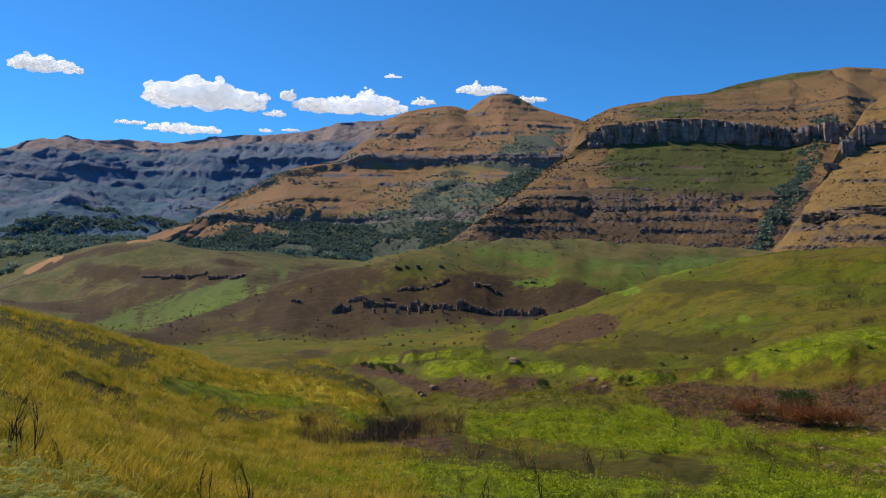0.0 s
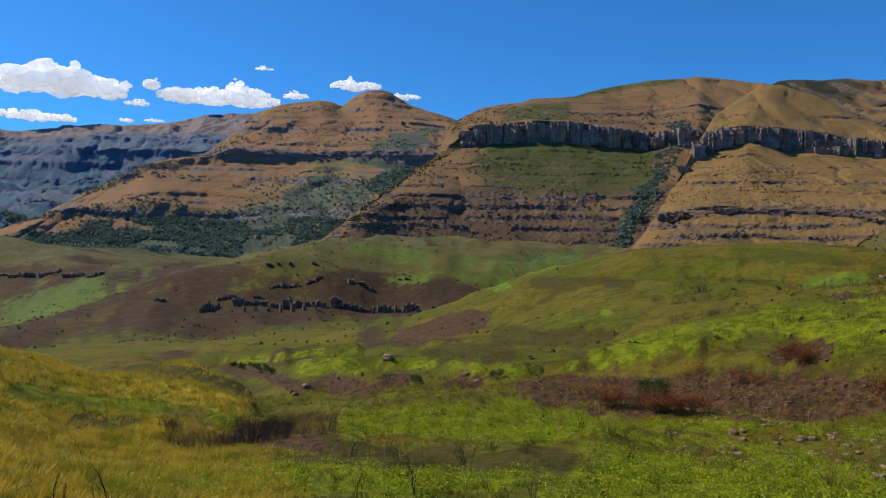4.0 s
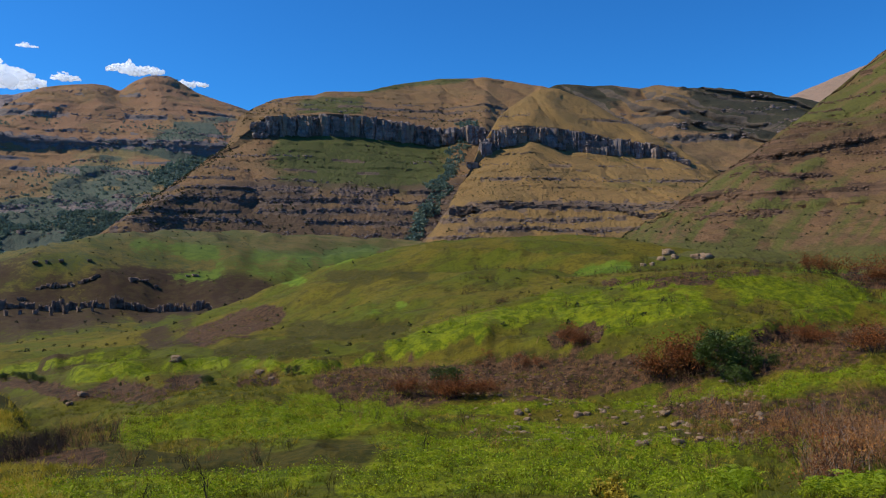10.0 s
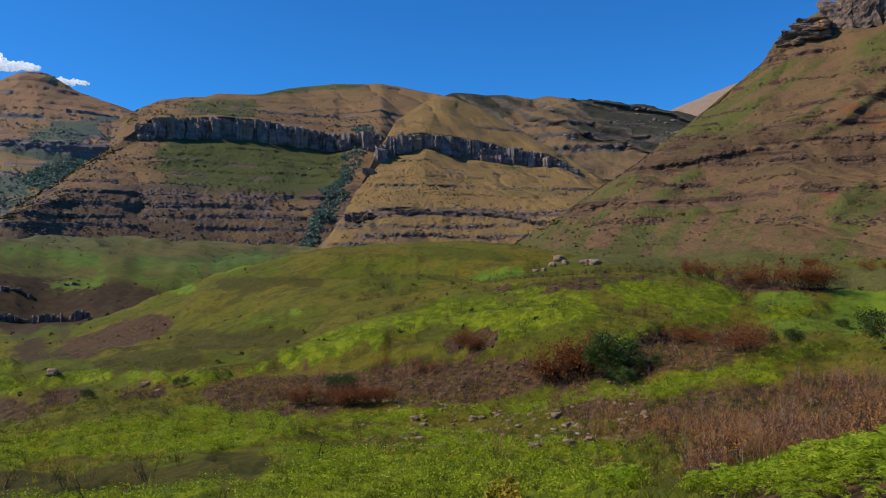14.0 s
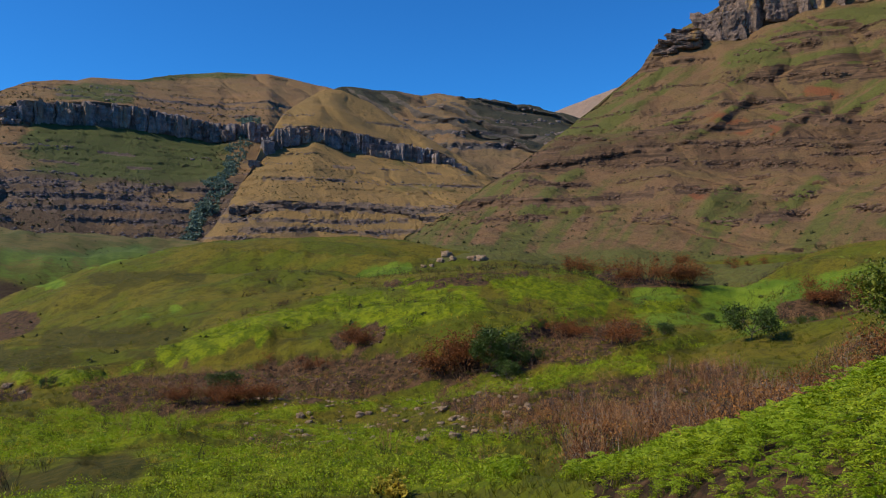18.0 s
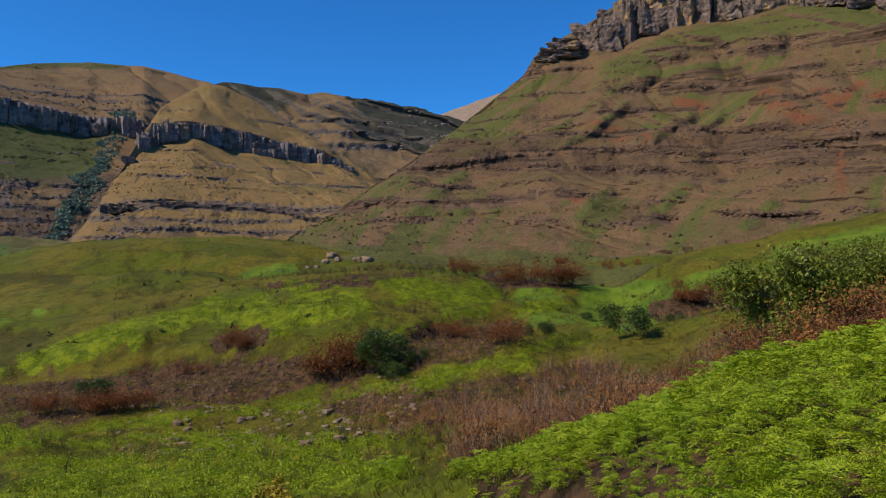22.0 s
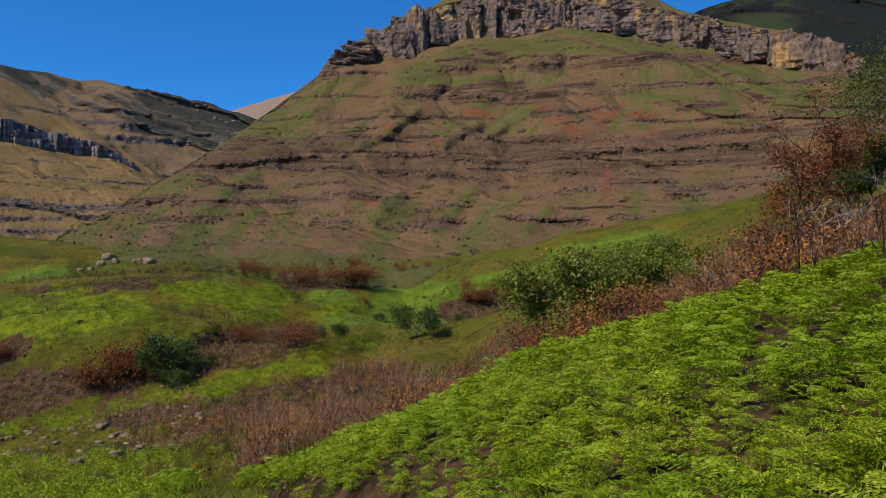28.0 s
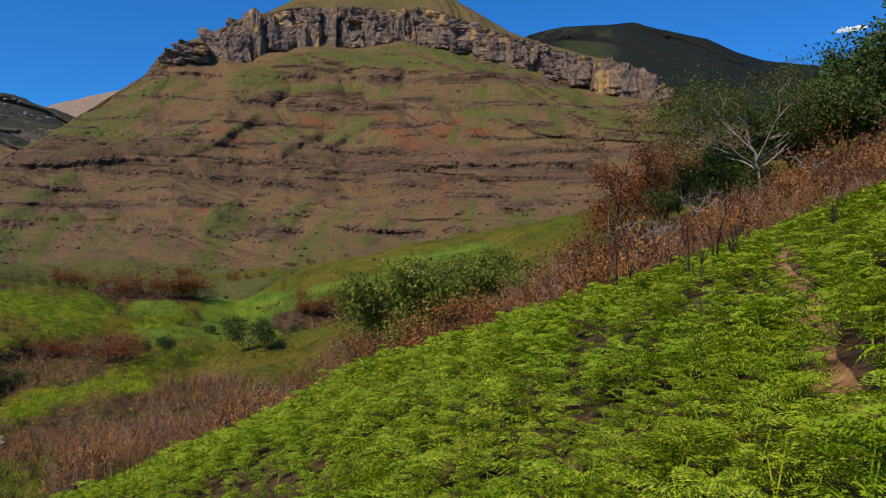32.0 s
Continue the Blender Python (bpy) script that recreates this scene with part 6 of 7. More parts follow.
def shrub(name, label, category, height, seed, bark, leaf=None, stems=7, per=5, leaf_r=0.14, leaf_size=0.06, kids=3, levels=1, radius=0.018, spread=0.7, fan=0.5):
    rng = random.Random(seed)
    root = tagged(new(name), label, category)
    branches, tips = [], []
    for k in range(stems):
        a = rng.uniform(0, 6.283)
        q = rng.uniform(0.0, 0.25) * height
        grow(rng, (math.cos(a) * q, math.sin(a) * q, -0.1), (math.cos(a) * fan, math.sin(a) * fan, 1.1), height * rng.uniform(0.5, 0.75), radius, levels, branches, tips, kids, 0.0, 0.2, spread, 3)
    part("stem", tubes_mesh("stem", branches, bark, 3), root)
    if leaf:
        part("foliage", leaves_mesh("foliage", tips, per, leaf_r, leaf_size, leaf, seed), root)
    return root


def put(ob, az, r, turn_deg=0.0, scale=1.0, sink=0.05):
    """Stands a thing on the ground."""
    p = spot(az, r, sink)
    ob.matrix_basis = pose(p.x, p.y, p.z, 0, 0, turn_deg) @ Matrix.Diagonal((scale, scale, scale, 1))
    return ob


def again(ob, az, r, turn_deg=0.0, scale=1.0, sink=0.05):
    """A further copy of a thing, on the ground."""
    p = spot(az, r, sink)
    k = copy_thing(ob, pose(p.x, p.y, p.z, 0, 0, turn_deg))
    k.scale = (scale, scale, scale)
    return k


# ---- trees ----
put(tree("tree", "large spreading tree with bare pale limbs and a thin olive crown", "tree", 11.5, 3, M_PALEBARK, M_OLIVE, 0.2, 3, 4, 0.28, 110, 0.75, 0.09, limbs=7, out_way=1.15), 99.6, 57, 40, 0.9)
dark = tree("tree", "dense dark evergreen tree on the hillside", "tree", 10.0, 5, M_BARK, M_DARKLEAF, 0.25, 3, 5, 0.28, 30, 0.65, 0.19, limbs=8, out_way=0.9)
put(dark, 104.6, 62, 0, 0.6)
for az, r, s in ((106.5, 60, 0.72), (108, 66, 0.85), (110, 60, 0.9), (93.0, 64, 0.40), (94.2, 66, 0.45), (95.6, 62, 0.34), (103.6, 70, 0.72), (113, 62, 1.0), (105.5, 72, 0.85), (98.0, 62, 0.46), (95.4, 57, 0.48), (96.9, 58, 0.5), (101.6, 62, 0.6), (103.0, 60, 0.62)):
    again(dark, az, r, az * 37, s)
put(tree("tree", "scorched tree with rust-brown leaves", "tree", 6.2, 9, M_CHAR, M_RUST, 0.12, 3, 4, 0.3, 60, 0.36, 0.07, limbs=6, out_way=0.55), 90.6, 50, 0, 1.2)
dead = put(tree("dead_tree", "dead leafless tree with pale grey bark", "tree", 4.2, 11, M_PALEBARK, None, 0.08, 3, 3, 0.45, limbs=5, out_way=0.9), 91.2, 43, 0, 1.25)
bush_tree = tree("tree", "rounded green bush-like tree at the thicket's edge", "tree", 4.6, 13, M_BARK, M_MIDLEAF, 0.14, 3, 5, 0.15, 26, 0.45, 0.13, limbs=11, out_way=1.3)
put(bush_tree, 74.3, 60, 0, 1.25)
for az, r, s_ in ((93.0, 47, 0.8), (95.5, 50, 1.0), (97.0, 47, 0.75), (88.6, 48, 0.7), (102.5, 50, 0.8), (86.5, 50, 0.6)):
    again(dead, az, r, az * 71, s_)
again(bush_tree, 76.8, 62, 200, 0.95)
again(bush_tree, 79.0, 64, 70, 0.95)
again(bush_tree, 81.0, 66, 150, 0.85)
small = tree("tree", "small dark green tree standing alone in grass", "tree", 4.4, 15, M_BARK, M_DARKLEAF, 0.11, 3, 5, 0.2, 14, 0.3, 0.13, limbs=7, out_way=0.7)
put(small, 62.8, ray_ground(62.8, -5.9))
for az, el, size in ((44.8, -8.9, 1.2), (44.3, -8.4, 0.9), (45.6, -9.3, 0.6), (24.9, -9.8, 0.7), (47.5, -8.0, 0.5), (60.0, -4.6, 0.4)):
    again(small, az, ray_ground(az, el), az * 50, size)
for az, el, size in ((-5.8, -7.7, 0.45), (-5.2, -7.9, 0.5), (-4.5, -7.8, 0.4), (-3.8, -8.1, 0.5), (-3.2, -8.2, 0.35), (7.5, -9.2, 0.3), (13.5, -9.0, 0.3)):
    again(small, az, ray_ground(az, el), az * 70, size)
again(small, 66.4, 112, 20, 0.5)
again(small, 57.0, 104, 90, 0.5)
again(small, 55.4, 107, 10, 0.45)
put(shrub("shrub", "lime-green leafy shrub among scorched bushes", "shrub", 2.6, 17, M_BARK, M_LIME, 7, 7, 0.2, 0.09), 84.4, 52)

# ---- scorched and bare shrubs ----
rng = random.Random(21)
BURNT = [shrub("shrub", "scorched shrub with dry rust-brown leaves on thin stems", "shrub", 1.7 + 0.25 * i, 30 + i, M_CHAR, M_BURNTLEAF if i % 2 else M_RUST, 8, 6, 0.17, 0.07) for i in range(5)]
BURNT_BIG = [shrub("shrub", "dense scorched shrub with rust-red foliage", "shrub", 2.2 + 0.3 * i, 36 + i, M_CHAR, M_RUST, 12, 9, 0.26, 0.085) for i in range(3)]
BARE = [shrub("shrub", "leafless brown burnt shrub with upright twigs", "shrub", 1.6 + 0.25 * i, 40 + i, M_TWIG if i % 2 else M_CHAR, None, 10, levels=2, kids=3, radius=0.016, fan=0.35) for i in range(4)]
used = set()


def shrub_at(kinds, az, r, scale, group):
    k = rng.choice(kinds)
    if k in used:
        ob = again(k, az, r, rng.uniform(0, 360), scale)
    else:
        used.add(k)
        ob = put(k, az, r, rng.uniform(0, 360), scale)
    return tagged(ob, group=group)


for _ in range(70):
    az = rng.uniform(52, 112)
    shrub_at(BURNT + BARE, az, rng.uniform(36, 52), rng.uniform(0.9, 1.5), "scorched shrubs behind the bracken slope")
for _ in range(44):
    shrub_at(BURNT, rng.uniform(70, 112), rng.uniform(38, 56), rng.uniform(1.0, 1.7), "scorched shrubs behind the bracken slope")
for az, el, wide, n, s in ((22.8, -10.4, 1.6, 8, 0.8), (26.6, -10.7, 2.0, 12, 0.9), (34.2, -7.0, 1.3, 8, 0.9), (40.4, -8.9, 0.6, 4, 1.45), (42.5, -8.6, 0.4, 4, 1.6), (54.8, -2.0, 1.3, 8, 1.7), (58.0, -2.2, 1.6, 10, 1.9),
                           (58.6, -0.6, 1.0, 6, 1.6), (51.1, -1.4, 0.8, 5, 1.3), (50.5, -6.2, 1.4, 7, 0.9), (53.5, -6.6, 1.2, 6, 1.1), (44.0, -7.4, 1.0, 5, 1.0), (68.8, -3.4, 2.4, 14, 1.4), (74.5, -1.2, 1.0, 5, 1.3), (30.0, -8.4, 3.0, 6, 0.7), (62.5, -1.0, 1.5, 6, 1.4)):
    for _ in range(n):
        a = az + wide * rng.uniform(-1, 1)
        shrub_at(BURNT_BIG, a, ray_ground(a, el + rng.uniform(-0.15, 0.25)), s * rng.uniform(0.7, 1.3), "scorched shrubs in the valley")
for _ in range(60):
    shrub_at(BURNT + BARE, rng.uniform(44, 76), rng.uniform(42, 66), rng.uniform(0.45, 0.9), "scorched shrubs below the bracken slope")
for a0, a1, r0, r1, n, s in ((-11, 2, 60, 66, 18, 0.9), (0, 14, 44, 52, 10, 0.8), (15, 50, 45, 85, 34, 0.8), (2, 14, 96, 108, 10, 1.0), (-26, -14, 38, 52, 6, 0.7)):
    for _ in range(n):
        shrub_at(BARE, rng.uniform(a0, a1), rng.uniform(r0, r1), s * rng.uniform(0.7, 1.3), "bare burnt shrubs on the flats")

# the scorched thicket between the counted shrubs
def twig_bush(seed, stems, height):
    """Thin forked stems, each a sliver with two side twigs."""
    r = np.random.RandomState(seed)
    v = []
    for _ in range(stems):
        a, lean, h = r.uniform(0, 6.28), abs(r.normal()) * 0.5, height * r.uniform(0.4, 1.1)
        b = r.normal(size=2) * 0.22
        way = np.array([math.cos(a) * lean, math.sin(a) * lean, 1.0])
        p0, p1 = np.array([b[0], b[1], -0.1]), np.array([b[0], b[1], 0]) + way * h
        side = np.array([math.cos(a + 1.2), math.sin(a + 1.2), 0]) * 0.017
        v += [p0 - side, p0 + side, p1]
        for _ in range(5):
            q = p0 + (p1 - p0) * r.uniform(0.3, 0.85)
            t = q + (way * 0.6 + r.normal(size=3) * 0.75) * h * r.uniform(0.2, 0.4)
            v += [q - side * 0.6, q + side * 0.6, t]
    return np.array(v), np.arange(len(v)).reshape(-1, 3)


TWIGS = [twig_bush(60 + i, 7, 1.5) for i in range(7)]
DRY = [clump(110 + i, 40, 0.055, 1.3, 1.3, 0.2) for i in range(6)]
band = places(2300, 50, 113, 37, 58, 31, scale=(0.7, 1.5), lean=0.1)
_a = np.degrees(np.arctan2(band[:, 0], band[:, 1]))
band[:, 4] *= 1.0 - 0.45 * rise(70, 73, 78, 82, _a) + 0.3 * rise(82, 86, 90, 94, _a) - 0.25 * smoothstep(92, 97, _a)
pick = fbm(band[:, 0] / 7, band[:, 1] / 7, 3, 3)
edge = np.degrees(np.arctan2(band[:, 0], band[:, 1]))
band = band[(pick > -0.35) | (edge > 74)]
thin = places(2200, 40, 74, 46, 86, 36, scale=(0.45, 1.15), lean=0.15)
thin = thin[fbm(thin[:, 0] / 5, thin[:, 1] / 4, 13, 3) > -0.05]
band = np.concatenate([band, thin[cover_layers(np.degrees(np.arctan2(thin[:, 0], thin[:, 1])), np.hypot(thin[:, 0], thin[:, 1]))[1] > 0.35]])
pick = fbm(band[:, 0] / 5, band[:, 1] / 5, 3, 3)
scatter("twig_thicket", TWIGS, band[::4], M_CHAR, "thicket of charred twigs behind the bracken", "thicket", 30)
scatter("twig_thicket", TWIGS, band[1::4], M_GREYTWIG, "thicket of grey leafless twigs behind the bracken", "thicket", 29)
scatter("twig_thicket", TWIGS, band[::2], M_TWIG, "thicket of bare burnt twigs behind the bracken", "thicket", 31)
_a = np.degrees(np.arctan2(band[:, 0], band[:, 1]))
scatter("dry_foliage", DRY, band[(pick > np.where(_a > 91, 0.2, -0.2))], M_BURNTLEAF, "dry brown scorched foliage in the thicket", "thicket", 32)
scatter("dry_foliage", DRY, band[(pick < 0.05)], M_RUST, "rust-orange scorched foliage in the thicket", "thicket", 33)
bank = np.concatenate([places(2600, -12, 62, 40, 118, 34, layer=1, keep=0.5, scale=(0.3, 0.8), lean=0.2), places(900, 14, 52, 91, 114, 37, layer=1, keep=0.4, scale=(0.3, 0.9), lean=0.2)])
dark_brush = places(900, -10.5, 1.5, 57, 67, 43, scale=(0.4, 0.9), lean=0.2)
scatter("twig_thicket", TWIGS, dark_brush[fbm(dark_brush[:, 0] / 4, dark_brush[:, 1] / 4, 9, 2) > -0.1], M_CHAR, "dark charred brush in the hollow", "thicket", 43)
scatter("twig_thicket", TWIGS, bank, M_TWIG, "burnt twigs and stubble on the bare bank", "thicket", 34)
far_brush = places(2600, 16, 84, 62, 200, 38, layer=1, keep=0.4, scale=(0.4, 1.1), lean=0.2)
scatter("twig_thicket", TWIGS, far_brush, M_TWIG, "burnt brown brush in patches on the rolling flats", "thicket", 38)
hill_brush = places(3600, 26, 66, 108, 235, 41, scale=(0.5, 1.3), lean=0.2)
hill_brush = hill_brush[fbm(hill_brush[:, 0] / 14, hill_brush[:, 1] / 9, 6, 3) > 0.22]
scatter("twig_thicket", TWIGS, hill_brush, M_CHAR, "charred twigs in patches among hillside bracken", "thicket", 41)
scatter("dry_foliage", DRY, hill_brush[::5], M_RUST, "dark rust-brown brush among hillside bracken", "thicket", 42)
scatter("dry_foliage", DRY, far_brush[::4], M_RUST, "rust-brown scorched brush on the rolling flats", "thicket", 39)
scatter("dry_foliage", DRY, bank[::4], M_BURNTLEAF, "dry brown tufts on the burnt bank", "thicket", 35)

sapling = shrub("sapling", "charred bare sapling standing among bracken", "sapling", 2.6, 50, M_CHAR, None, 3, levels=2, kids=3, radius=0.04, fan=0.12, spread=0.5)
put(sapling, 90.0, 25.5)
for az, r, s in ((96.2, 23, 0.9), (95.0, 22, 0.8), (97.2, 24, 0.8), (103.5, 24, 0.7), (-13.5, 30, 0.95), (-17.5, 30, 0.7), (-8.5, 31, 0.6), (7.6, 38, 0.85), (3.0, 36, 0.6), (-27.8, 26, 0.8), (-29.8, 24, 0.8), (-26, 25, 0.5), (16, 36, 0.5), (23, 44, 0.6)):
    again(sapling, az, r, az * 53, s)
put(shrub("tussock", "yellowed tussock plant on a dark burnt stump", "plant", 1.3, 52, M_CHAR, M_GOLD, 8, 14, 0.1, 0.1, radius=0.05), 36.8, 33)


# ---- scrub and woods on the mountains ----
def on_land(info, n, seed, az=None, share=(0.05, 0.9), keep=None, size=(0.6, 1.4), flat=True):
    """Random spots on a landform, as rows for scatter()."""
    r = np.random.RandomState(seed)
    rows, cols = info["r"].shape
    rows -= 5
    a0, a1 = az or (info["az"][0], info["az"][-1])
    c = np.clip(np.interp(r.uniform(a0, a1, n), info["az"], np.arange(cols)).astype(int), 0, cols - 1)
    k = (rows * r.uniform(*share, n)).astype(int)
    rr, zz, aa = info["r"][k, c], info["z"][k, c], np.radians(info["az"][c])
    x, y = rr * np.sin(aa), rr * np.cos(aa)
    ok = np.ones(n, bool) if keep is None else keep(x, y, zz, np.degrees(aa))
    return np.stack([x, y, zz - 0.3, r.uniform(0, 6.28, n), r.uniform(*size, n), 0 * x], -1)[ok]


SCRUB = [clump(90 + i, 11, 0.36, 1.0, 0.7) for i in range(5)]


def patchy(scale, level):
    return lambda x, y, z, a: fbm(x / scale, y / scale, z / scale, 3) > level


def scaled(p, s):
    p = p.copy()
    p[:, 4] *= s
    return p


scatter("scrub", SCRUB, scaled(on_land(I_BUTTE, 2200, 1, share=(0.12, 0.9), keep=patchy(40, 0.1)), 1.2), M_SCRUB, "dark low scrub dotted over the butte", "shrub", 1)
scatter("scrub", SCRUB, scaled(on_land(I_MAIN, 3200, 2, keep=patchy(110, 0.05)), 3.4), M_SCRUB, "dark scrub dotted over the mountain", "shrub", 2)
scatter("scrub", SCRUB, scaled(on_land(I_SPUR, 3000, 3, keep=patchy(70, 0.0)), 1.8), M_SCRUB, "dark scrub dotted over the golden spur", "shrub", 3)
scatter("scrub", SCRUB, scaled(on_land(I_PEAK, 4000, 4, share=(0.05, 0.75), keep=patchy(160, 0.05)), 6), M_HAZED_WOOD, "dark scrub and trees on the mountain's flanks", "shrub", 4)
def ravine(x, y, z, a):
    n = fbm(x / 60, y / 60, z / 60, 3)
    return np.abs(a + 0.6 * n - (22.4 + 0.5 * (elevation(x, y, z) - 0.9))) < 0.65


def hollow(x, y, z, a):
    n = fbm(x / 120, y / 120, z / 100, 3)
    e = elevation(x, y, z)
    return ((a - 6.4 - 0.5 * (e - 6)) / 2.0) ** 2 + ((e - 6.1) / 1.2) ** 2 < 1 + 0.9 * n


scatter("forest", SCRUB, scaled(on_land(I_MAIN, 5000, 5, az=(20, 28), share=(0.05, 0.66), keep=ravine), 6), M_HAZED_WOOD, "dark forest filling the ravine", "forest", 5)
scatter("forest", SCRUB, scaled(on_land(I_PEAK, 3000, 6, az=(3, 10), share=(0.2, 0.7), keep=hollow), 11), M_HAZED_WOOD, "dark forest in the gully below the cone", "forest", 6)
scatter("forest", SCRUB, scaled(on_land(I_PEAK, 6500, 12, az=(-19, 4), share=(0.0, 0.13), keep=patchy(120, -0.15)), 6.5), M_HAZED_WOOD, "dark woodland at the mountain's foot", "forest", 12)
scatter("forest", SCRUB, scaled(on_land(I_FAR, 4500, 13, az=(-32, -10), share=(0.0, 0.2), keep=patchy(200, -0.1)), 11), M_HAZED_WOOD, "dark woodland below the escarpment", "forest", 13)
woods = places(5200, -34, 3, 1450, 2500, 9, layer=None, scale=(7, 17), lean=0)
woods = woods[fbm(woods[:, 0] / 220, woods[:, 1] / 220, 1, 3) > -0.12]
scatter("forest", SCRUB, woods, M_HAZED_WOOD, "belt of dark woodland along the valley", "forest", 7)
bushes = places(3600, -34, 20, 330, 1100, 10, scale=(0.6, 1.7), lean=0)
scatter("scrub", SCRUB, bushes[fbm(bushes[:, 0] / 60, bushes[:, 1] / 60, 1, 3) > 0.12], M_SCRUB, "dark bushes dotted over the hills", "shrub", 8)
bushes = places(420, -6, 75, 105, 330, 11, scale=(0.4, 1.1), lean=0)
scatter("scrub", SCRUB, bushes[fbm(bushes[:, 0] / 25, bushes[:, 1] / 25, 1, 3) > 0.15], M_SCRUB, "small dark bushes in the grass", "shrub", 9)


# ---- broken rock along the ledges of the mountains ----
def rock_template(seed, wide, deep, high, cuts=1):
    me = rock_mesh("rock", seed, M_BANDROCK, cuts, 0.8, 0.2 if cuts else 0.5)
    co = np.array([v.co[:] for v in me.vertices]) * np.array([wide, deep, high])
    f = np.array([p.vertices[:] for p in me.polygons])
    bpy.data.meshes.remove(me)
    return co, f


LEDGE_ROCKS = [rock_template(200 + i, 1.5, 1.1, 0.62) for i in range(8)]
FAR_ROCKS = [rock_template(220 + i, 1.5, 1.1, 0.62, 0) for i in range(8)]


def ledge(info, size, seed, a0, a1, patch, label, material, density=1.0):
    """Broken rock along a landform's strata, in patches."""
    r = np.random.RandomState(seed)
    rows = []
    for j, (zk, thick, amount) in enumerate(info["strata"]):
        mid = float(np.median(info["R"]))
        n = int(radians(a1 - a0) * mid / size * 1.6 * density)
        a = r.uniform(a0, a1, n)
        a = a[fbm(a * mid * 0.01745 / patch, j * 7.3, 1.0, 3) > 0.45 - amount]
        c = np.clip(np.interp(a, info["az"], np.arange(len(info["az"]))).astype(int), 0, len(info["az"]) - 1)
        want = zk + thick * info["drift"] * fbm(np.radians(a) * mid / (thick * 40), j * 3.1, 2, 3) + thick * 0.7 * r.normal(size=len(a))
        gap = np.abs(info["z"][:-4, c] - want)
        k = gap.argmin(0)
        ok = gap.min(0) < 3
        k, c, a = k[ok], c[ok], a[ok]
        rr, zz, ar = info["r"][k, c], info["z"][k, c], np.radians(info["az"][c])
        s = size * r.uniform(0.3, 1.2, len(a)) * (0.6 + 0.6 * r.rand(len(a)))
        rows.append(np.stack([rr * np.sin(ar), rr * np.cos(ar), zz, -ar + r.normal(size=len(a)) * 0.3, s, 0 * s], -1))
    scatter("rock_ledge", LEDGE_ROCKS if info is I_BUTTE else FAR_ROCKS, np.concatenate(rows), material, label, "rock", seed)


M_LEDGE = rock_material("ledge_rock", (0.12, 0.072, 0.048), (0.26, 0.165, 0.11), (0.32, 0.2, 0.13), 0.25, 0.6, False)
# lighter than the butte's ledges, with haze's low contrast put into the colour
M_LEDGE_FAR = rock_material("far_ledge_rock", (0.21, 0.18, 0.18), (0.35, 0.27, 0.24), (0.3, 0.2, 0.13), 0.08, 0.6, False)
ledge(I_BUTTE, 1.3, 51, 42, 97, 22, "broken rock ledges across the butte's slopes", M_LEDGE, 2.2)
ledge(I_MAIN, 3.0, 52, 1, 32, 70, "dark rock ledges across the mountain", M_LEDGE_FAR, 1.1)
ledge(I_SPUR, 2.6, 53, 25, 46, 60, "dark rock ledges across the golden spur", M_LEDGE_FAR, 1.1)
ledge(I_PEAK, 5.5, 54, -18, 11, 110, "dark rock ledges across the mountain's flanks", M_LEDGE_FAR, 0.9)
ledge(I_BACK, 7, 55, 30, 50, 80, "dark rock ledges on the ridge", M_LEDGE_FAR, 0.7)

rubble = places(900, 16, 50, 92, 112, 61, layer=1, keep=0.5, scale=(0.1, 0.38), lean=0.3)
scatter("rubble", LEDGE_ROCKS, rubble, M_LEDGE, "brown rubble strewn over the burnt bank", "rock", 61)
rubble = places(260, 26, 48, 56, 92, 62, scale=(0.12, 0.5), lean=0.3)
scatter("rubble", LEDGE_ROCKS, rubble, M_BOULDER, "small pale stones scattered in the grass", "rock", 62)


# ---- clouds ----
def cloud_material():
    m = Mat("cloud", 1.0, 0.0)
    m.colour((0.93, 0.94, 0.96))
    tr, tl = m.node("ShaderNodeBsdfTransparent"), m.node("ShaderNodeBsdfTranslucent")
    tl.inputs["Color"].default_value = (0.93, 0.94, 0.96, 1)
    a, b = m.node("ShaderNodeMixShader"), m.node("ShaderNodeMixShader")
    a.inputs[0].default_value = 0.6
    # added glow stands in for sunlight scattered inside the cloud
    m.b.inputs["Emission Color"].default_value = (0.86, 0.91, 1.0, 1)
    m.b.inputs["Emission Strength"].default_value = 0.42
    m.link(m.b.outputs[0], a.inputs[1])
    m.link(tl.outputs[0], a.inputs[2])
    wisp = m.noise(0.005, 2, 0.5)
    m.link(m.math("ADD", m.math("MULTIPLY", m.band(wisp, 0.38, 0.62), 0.3), 0.42), b.inputs[0])
    m.link(tr.outputs[0], b.inputs[1])
    m.link(a.outputs[0], b.inputs[2])
    m.link(b.outputs[0], m.t.nodes["Material Output"].inputs["Surface"])
    return m.m


M_CLOUD = cloud_material()


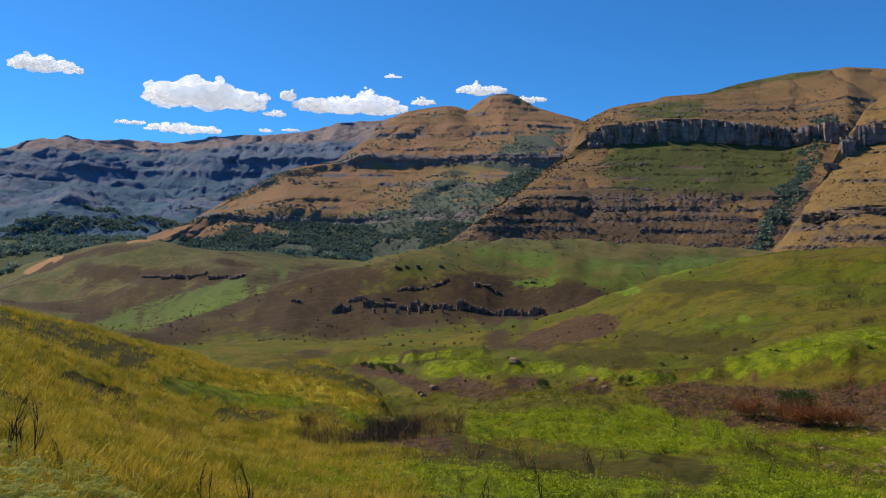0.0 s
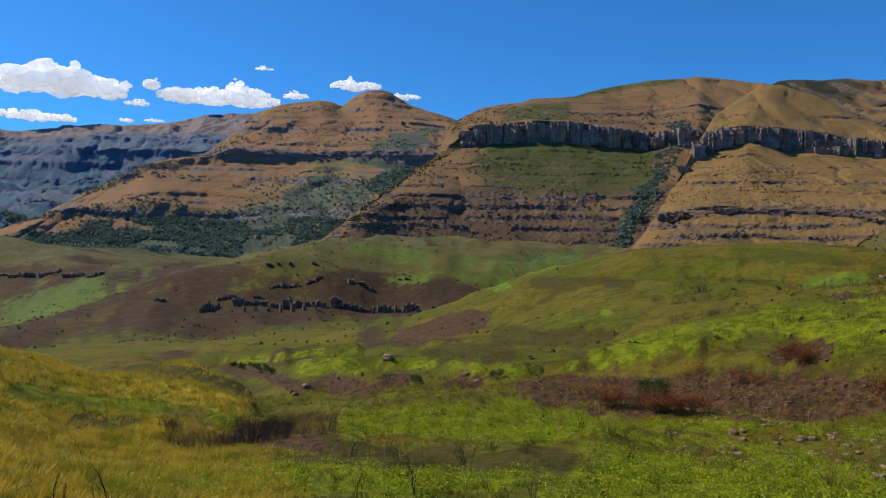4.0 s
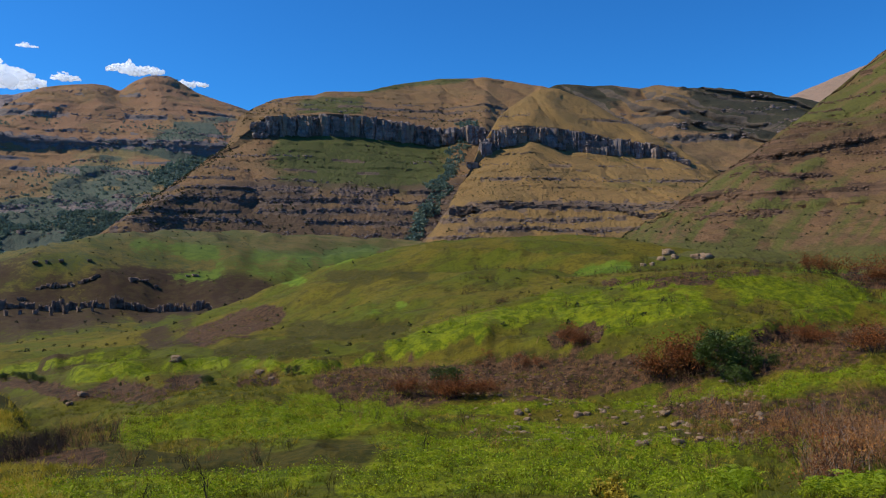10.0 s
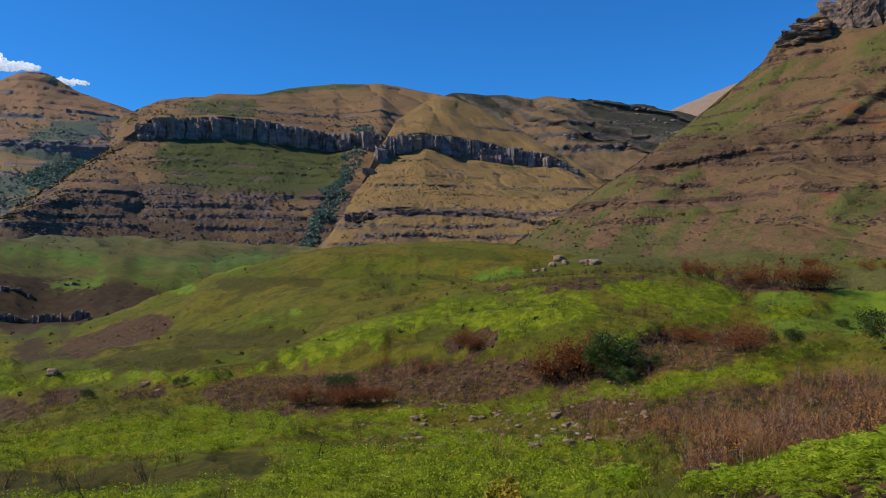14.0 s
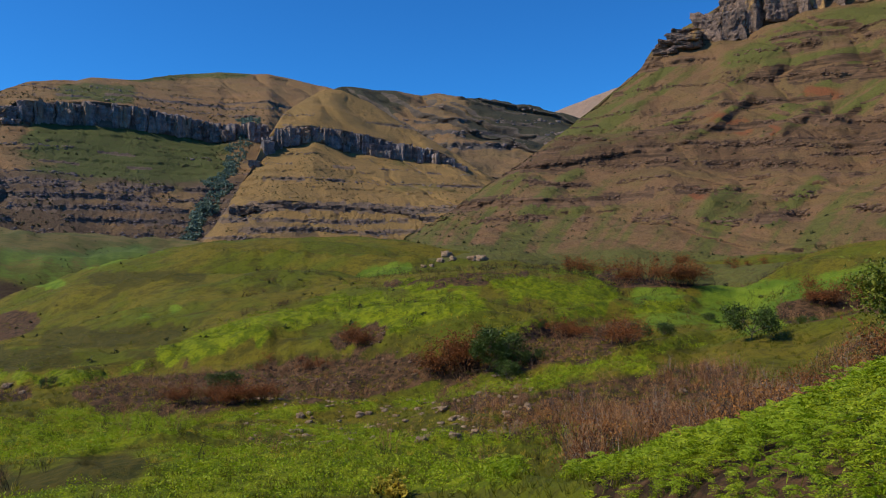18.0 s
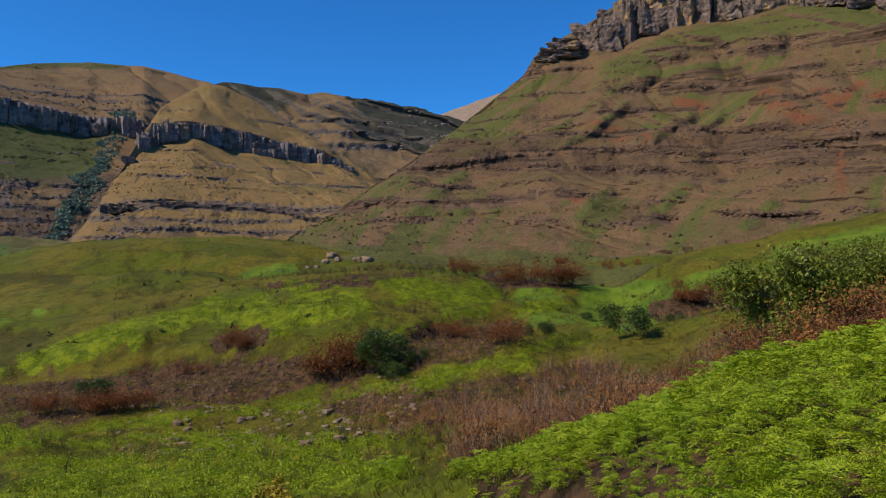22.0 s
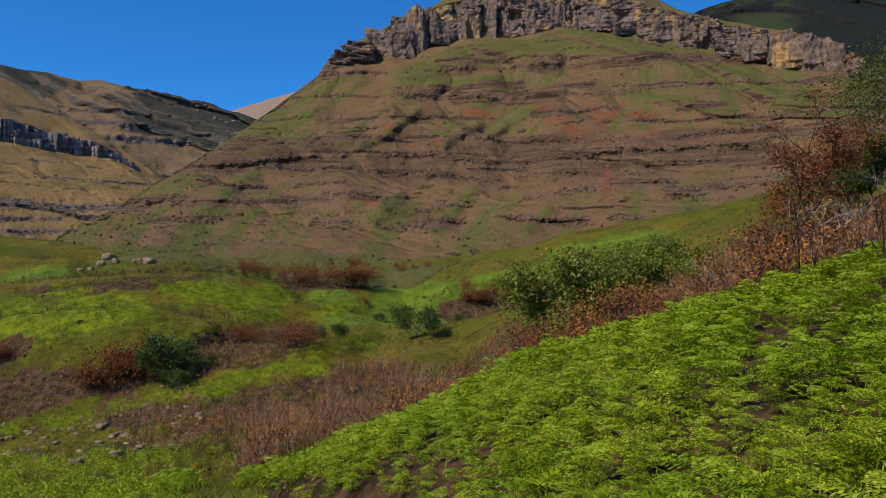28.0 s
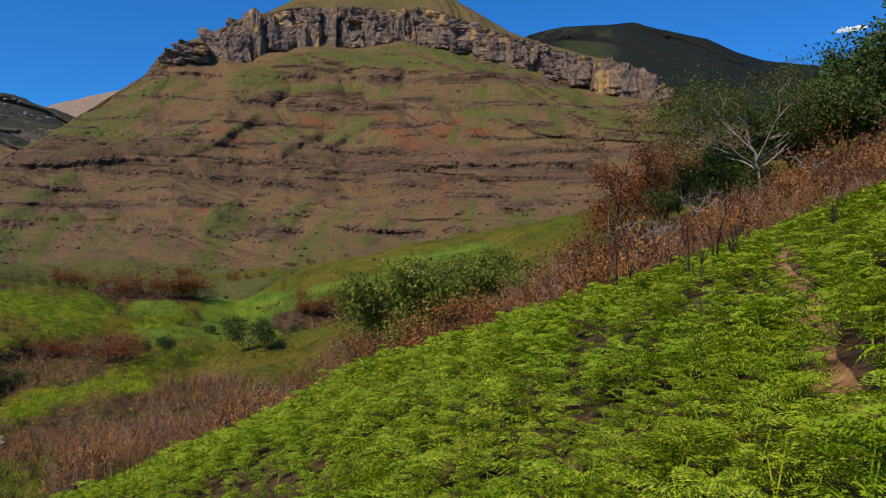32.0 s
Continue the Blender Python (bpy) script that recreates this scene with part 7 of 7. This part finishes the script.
def cloud(az, el, wide, high, seed):
    """A small fair-weather cloud: a heap of puffs, flat below. wide, high in degrees."""
    r = np.random.RandomState(seed)
    dist = 4700.0
    w, h = radians(wide) * dist, radians(high) * dist
    bm = bmesh.new()
    bmesh.ops.create_icosphere(bm, subdivisions=2, radius=1.0)
    bm.verts.ensure_lookup_table()
    unit = np.array([v.co[:] for v in bm.verts])
    tri = np.array([[v.index for v in f.verts] for f in bm.faces])
    bm.free()
    n = int(44 + 22 * wide)
    cos, fs = [], []
    for i in range(n):
        u = r.uniform(-1, 1)
        top = (1 - abs(u) ** 1.6) * (0.55 + 0.45 * vnoise(u * 3.5 + seed, 1.0, 2.0))
        zc = r.uniform(-0.15, max(0.05, top)) * h * 0.7
        edge = max(abs(u) ** 2, zc / (h * 0.7 * max(0.2, top)))
        s = h * r.uniform(0.08, 0.2) * (1.2 - 0.75 * min(1.0, edge))
        c = unit * s * np.array([1.25, 0.9, 0.85])
        c = c * (1 + 0.35 * fbm(c[:, 0] / s * 1.4 + i, c[:, 1] / s * 1.4, c[:, 2] / s * 1.4, 3)[:, None])
        cos.append(c + np.array([u * w / 2, r.uniform(-0.3, 0.3) * h, zc]))
        fs.append(tri + i * len(unit))
    ob = new("cloud", soup_mesh("cloud", np.concatenate(cos), np.concatenate(fs), M_CLOUD, smooth=True))
    a, e = radians(az), radians(el)
    ob.matrix_basis = pose(dist * math.sin(a) * math.cos(e), dist * math.cos(a) * math.cos(e), dist * math.sin(e), 0, 0, -az)
    return tagged(ob, "small white fair-weather cloud in a blue sky", "cloud", "clouds over the mountains")


for number, (az, el, wide, high) in enumerate((
(-27.7, 12.8, 4.2, 1.6), (-17.4, 11.7, 8.1, 3.3), (-18.9, 9.4, 5.1, 1.2), (-22.4, 9.6, 2.0, 0.6), (-11.6, 12.1, 1.0, 1.2), (-7.0, 11.6, 8.1, 2.3), (-12.6, 10.8, 1.6, 0.7), (-3.9, 13.8, 1.3, 0.4), (-1.6, 12.0, 1.8, 0.8), (2.8, 12.9, 3.6, 1.2), (6.5, 12.2, 2.2, 0.8), (-13.2, 9.6, 0.9, 0.5), (-11.4, 9.7, 1.3, 0.4), (105.2, 16.0, 1.7, 0.7))):
    cloud(az, el, wide, high, 100 + number)
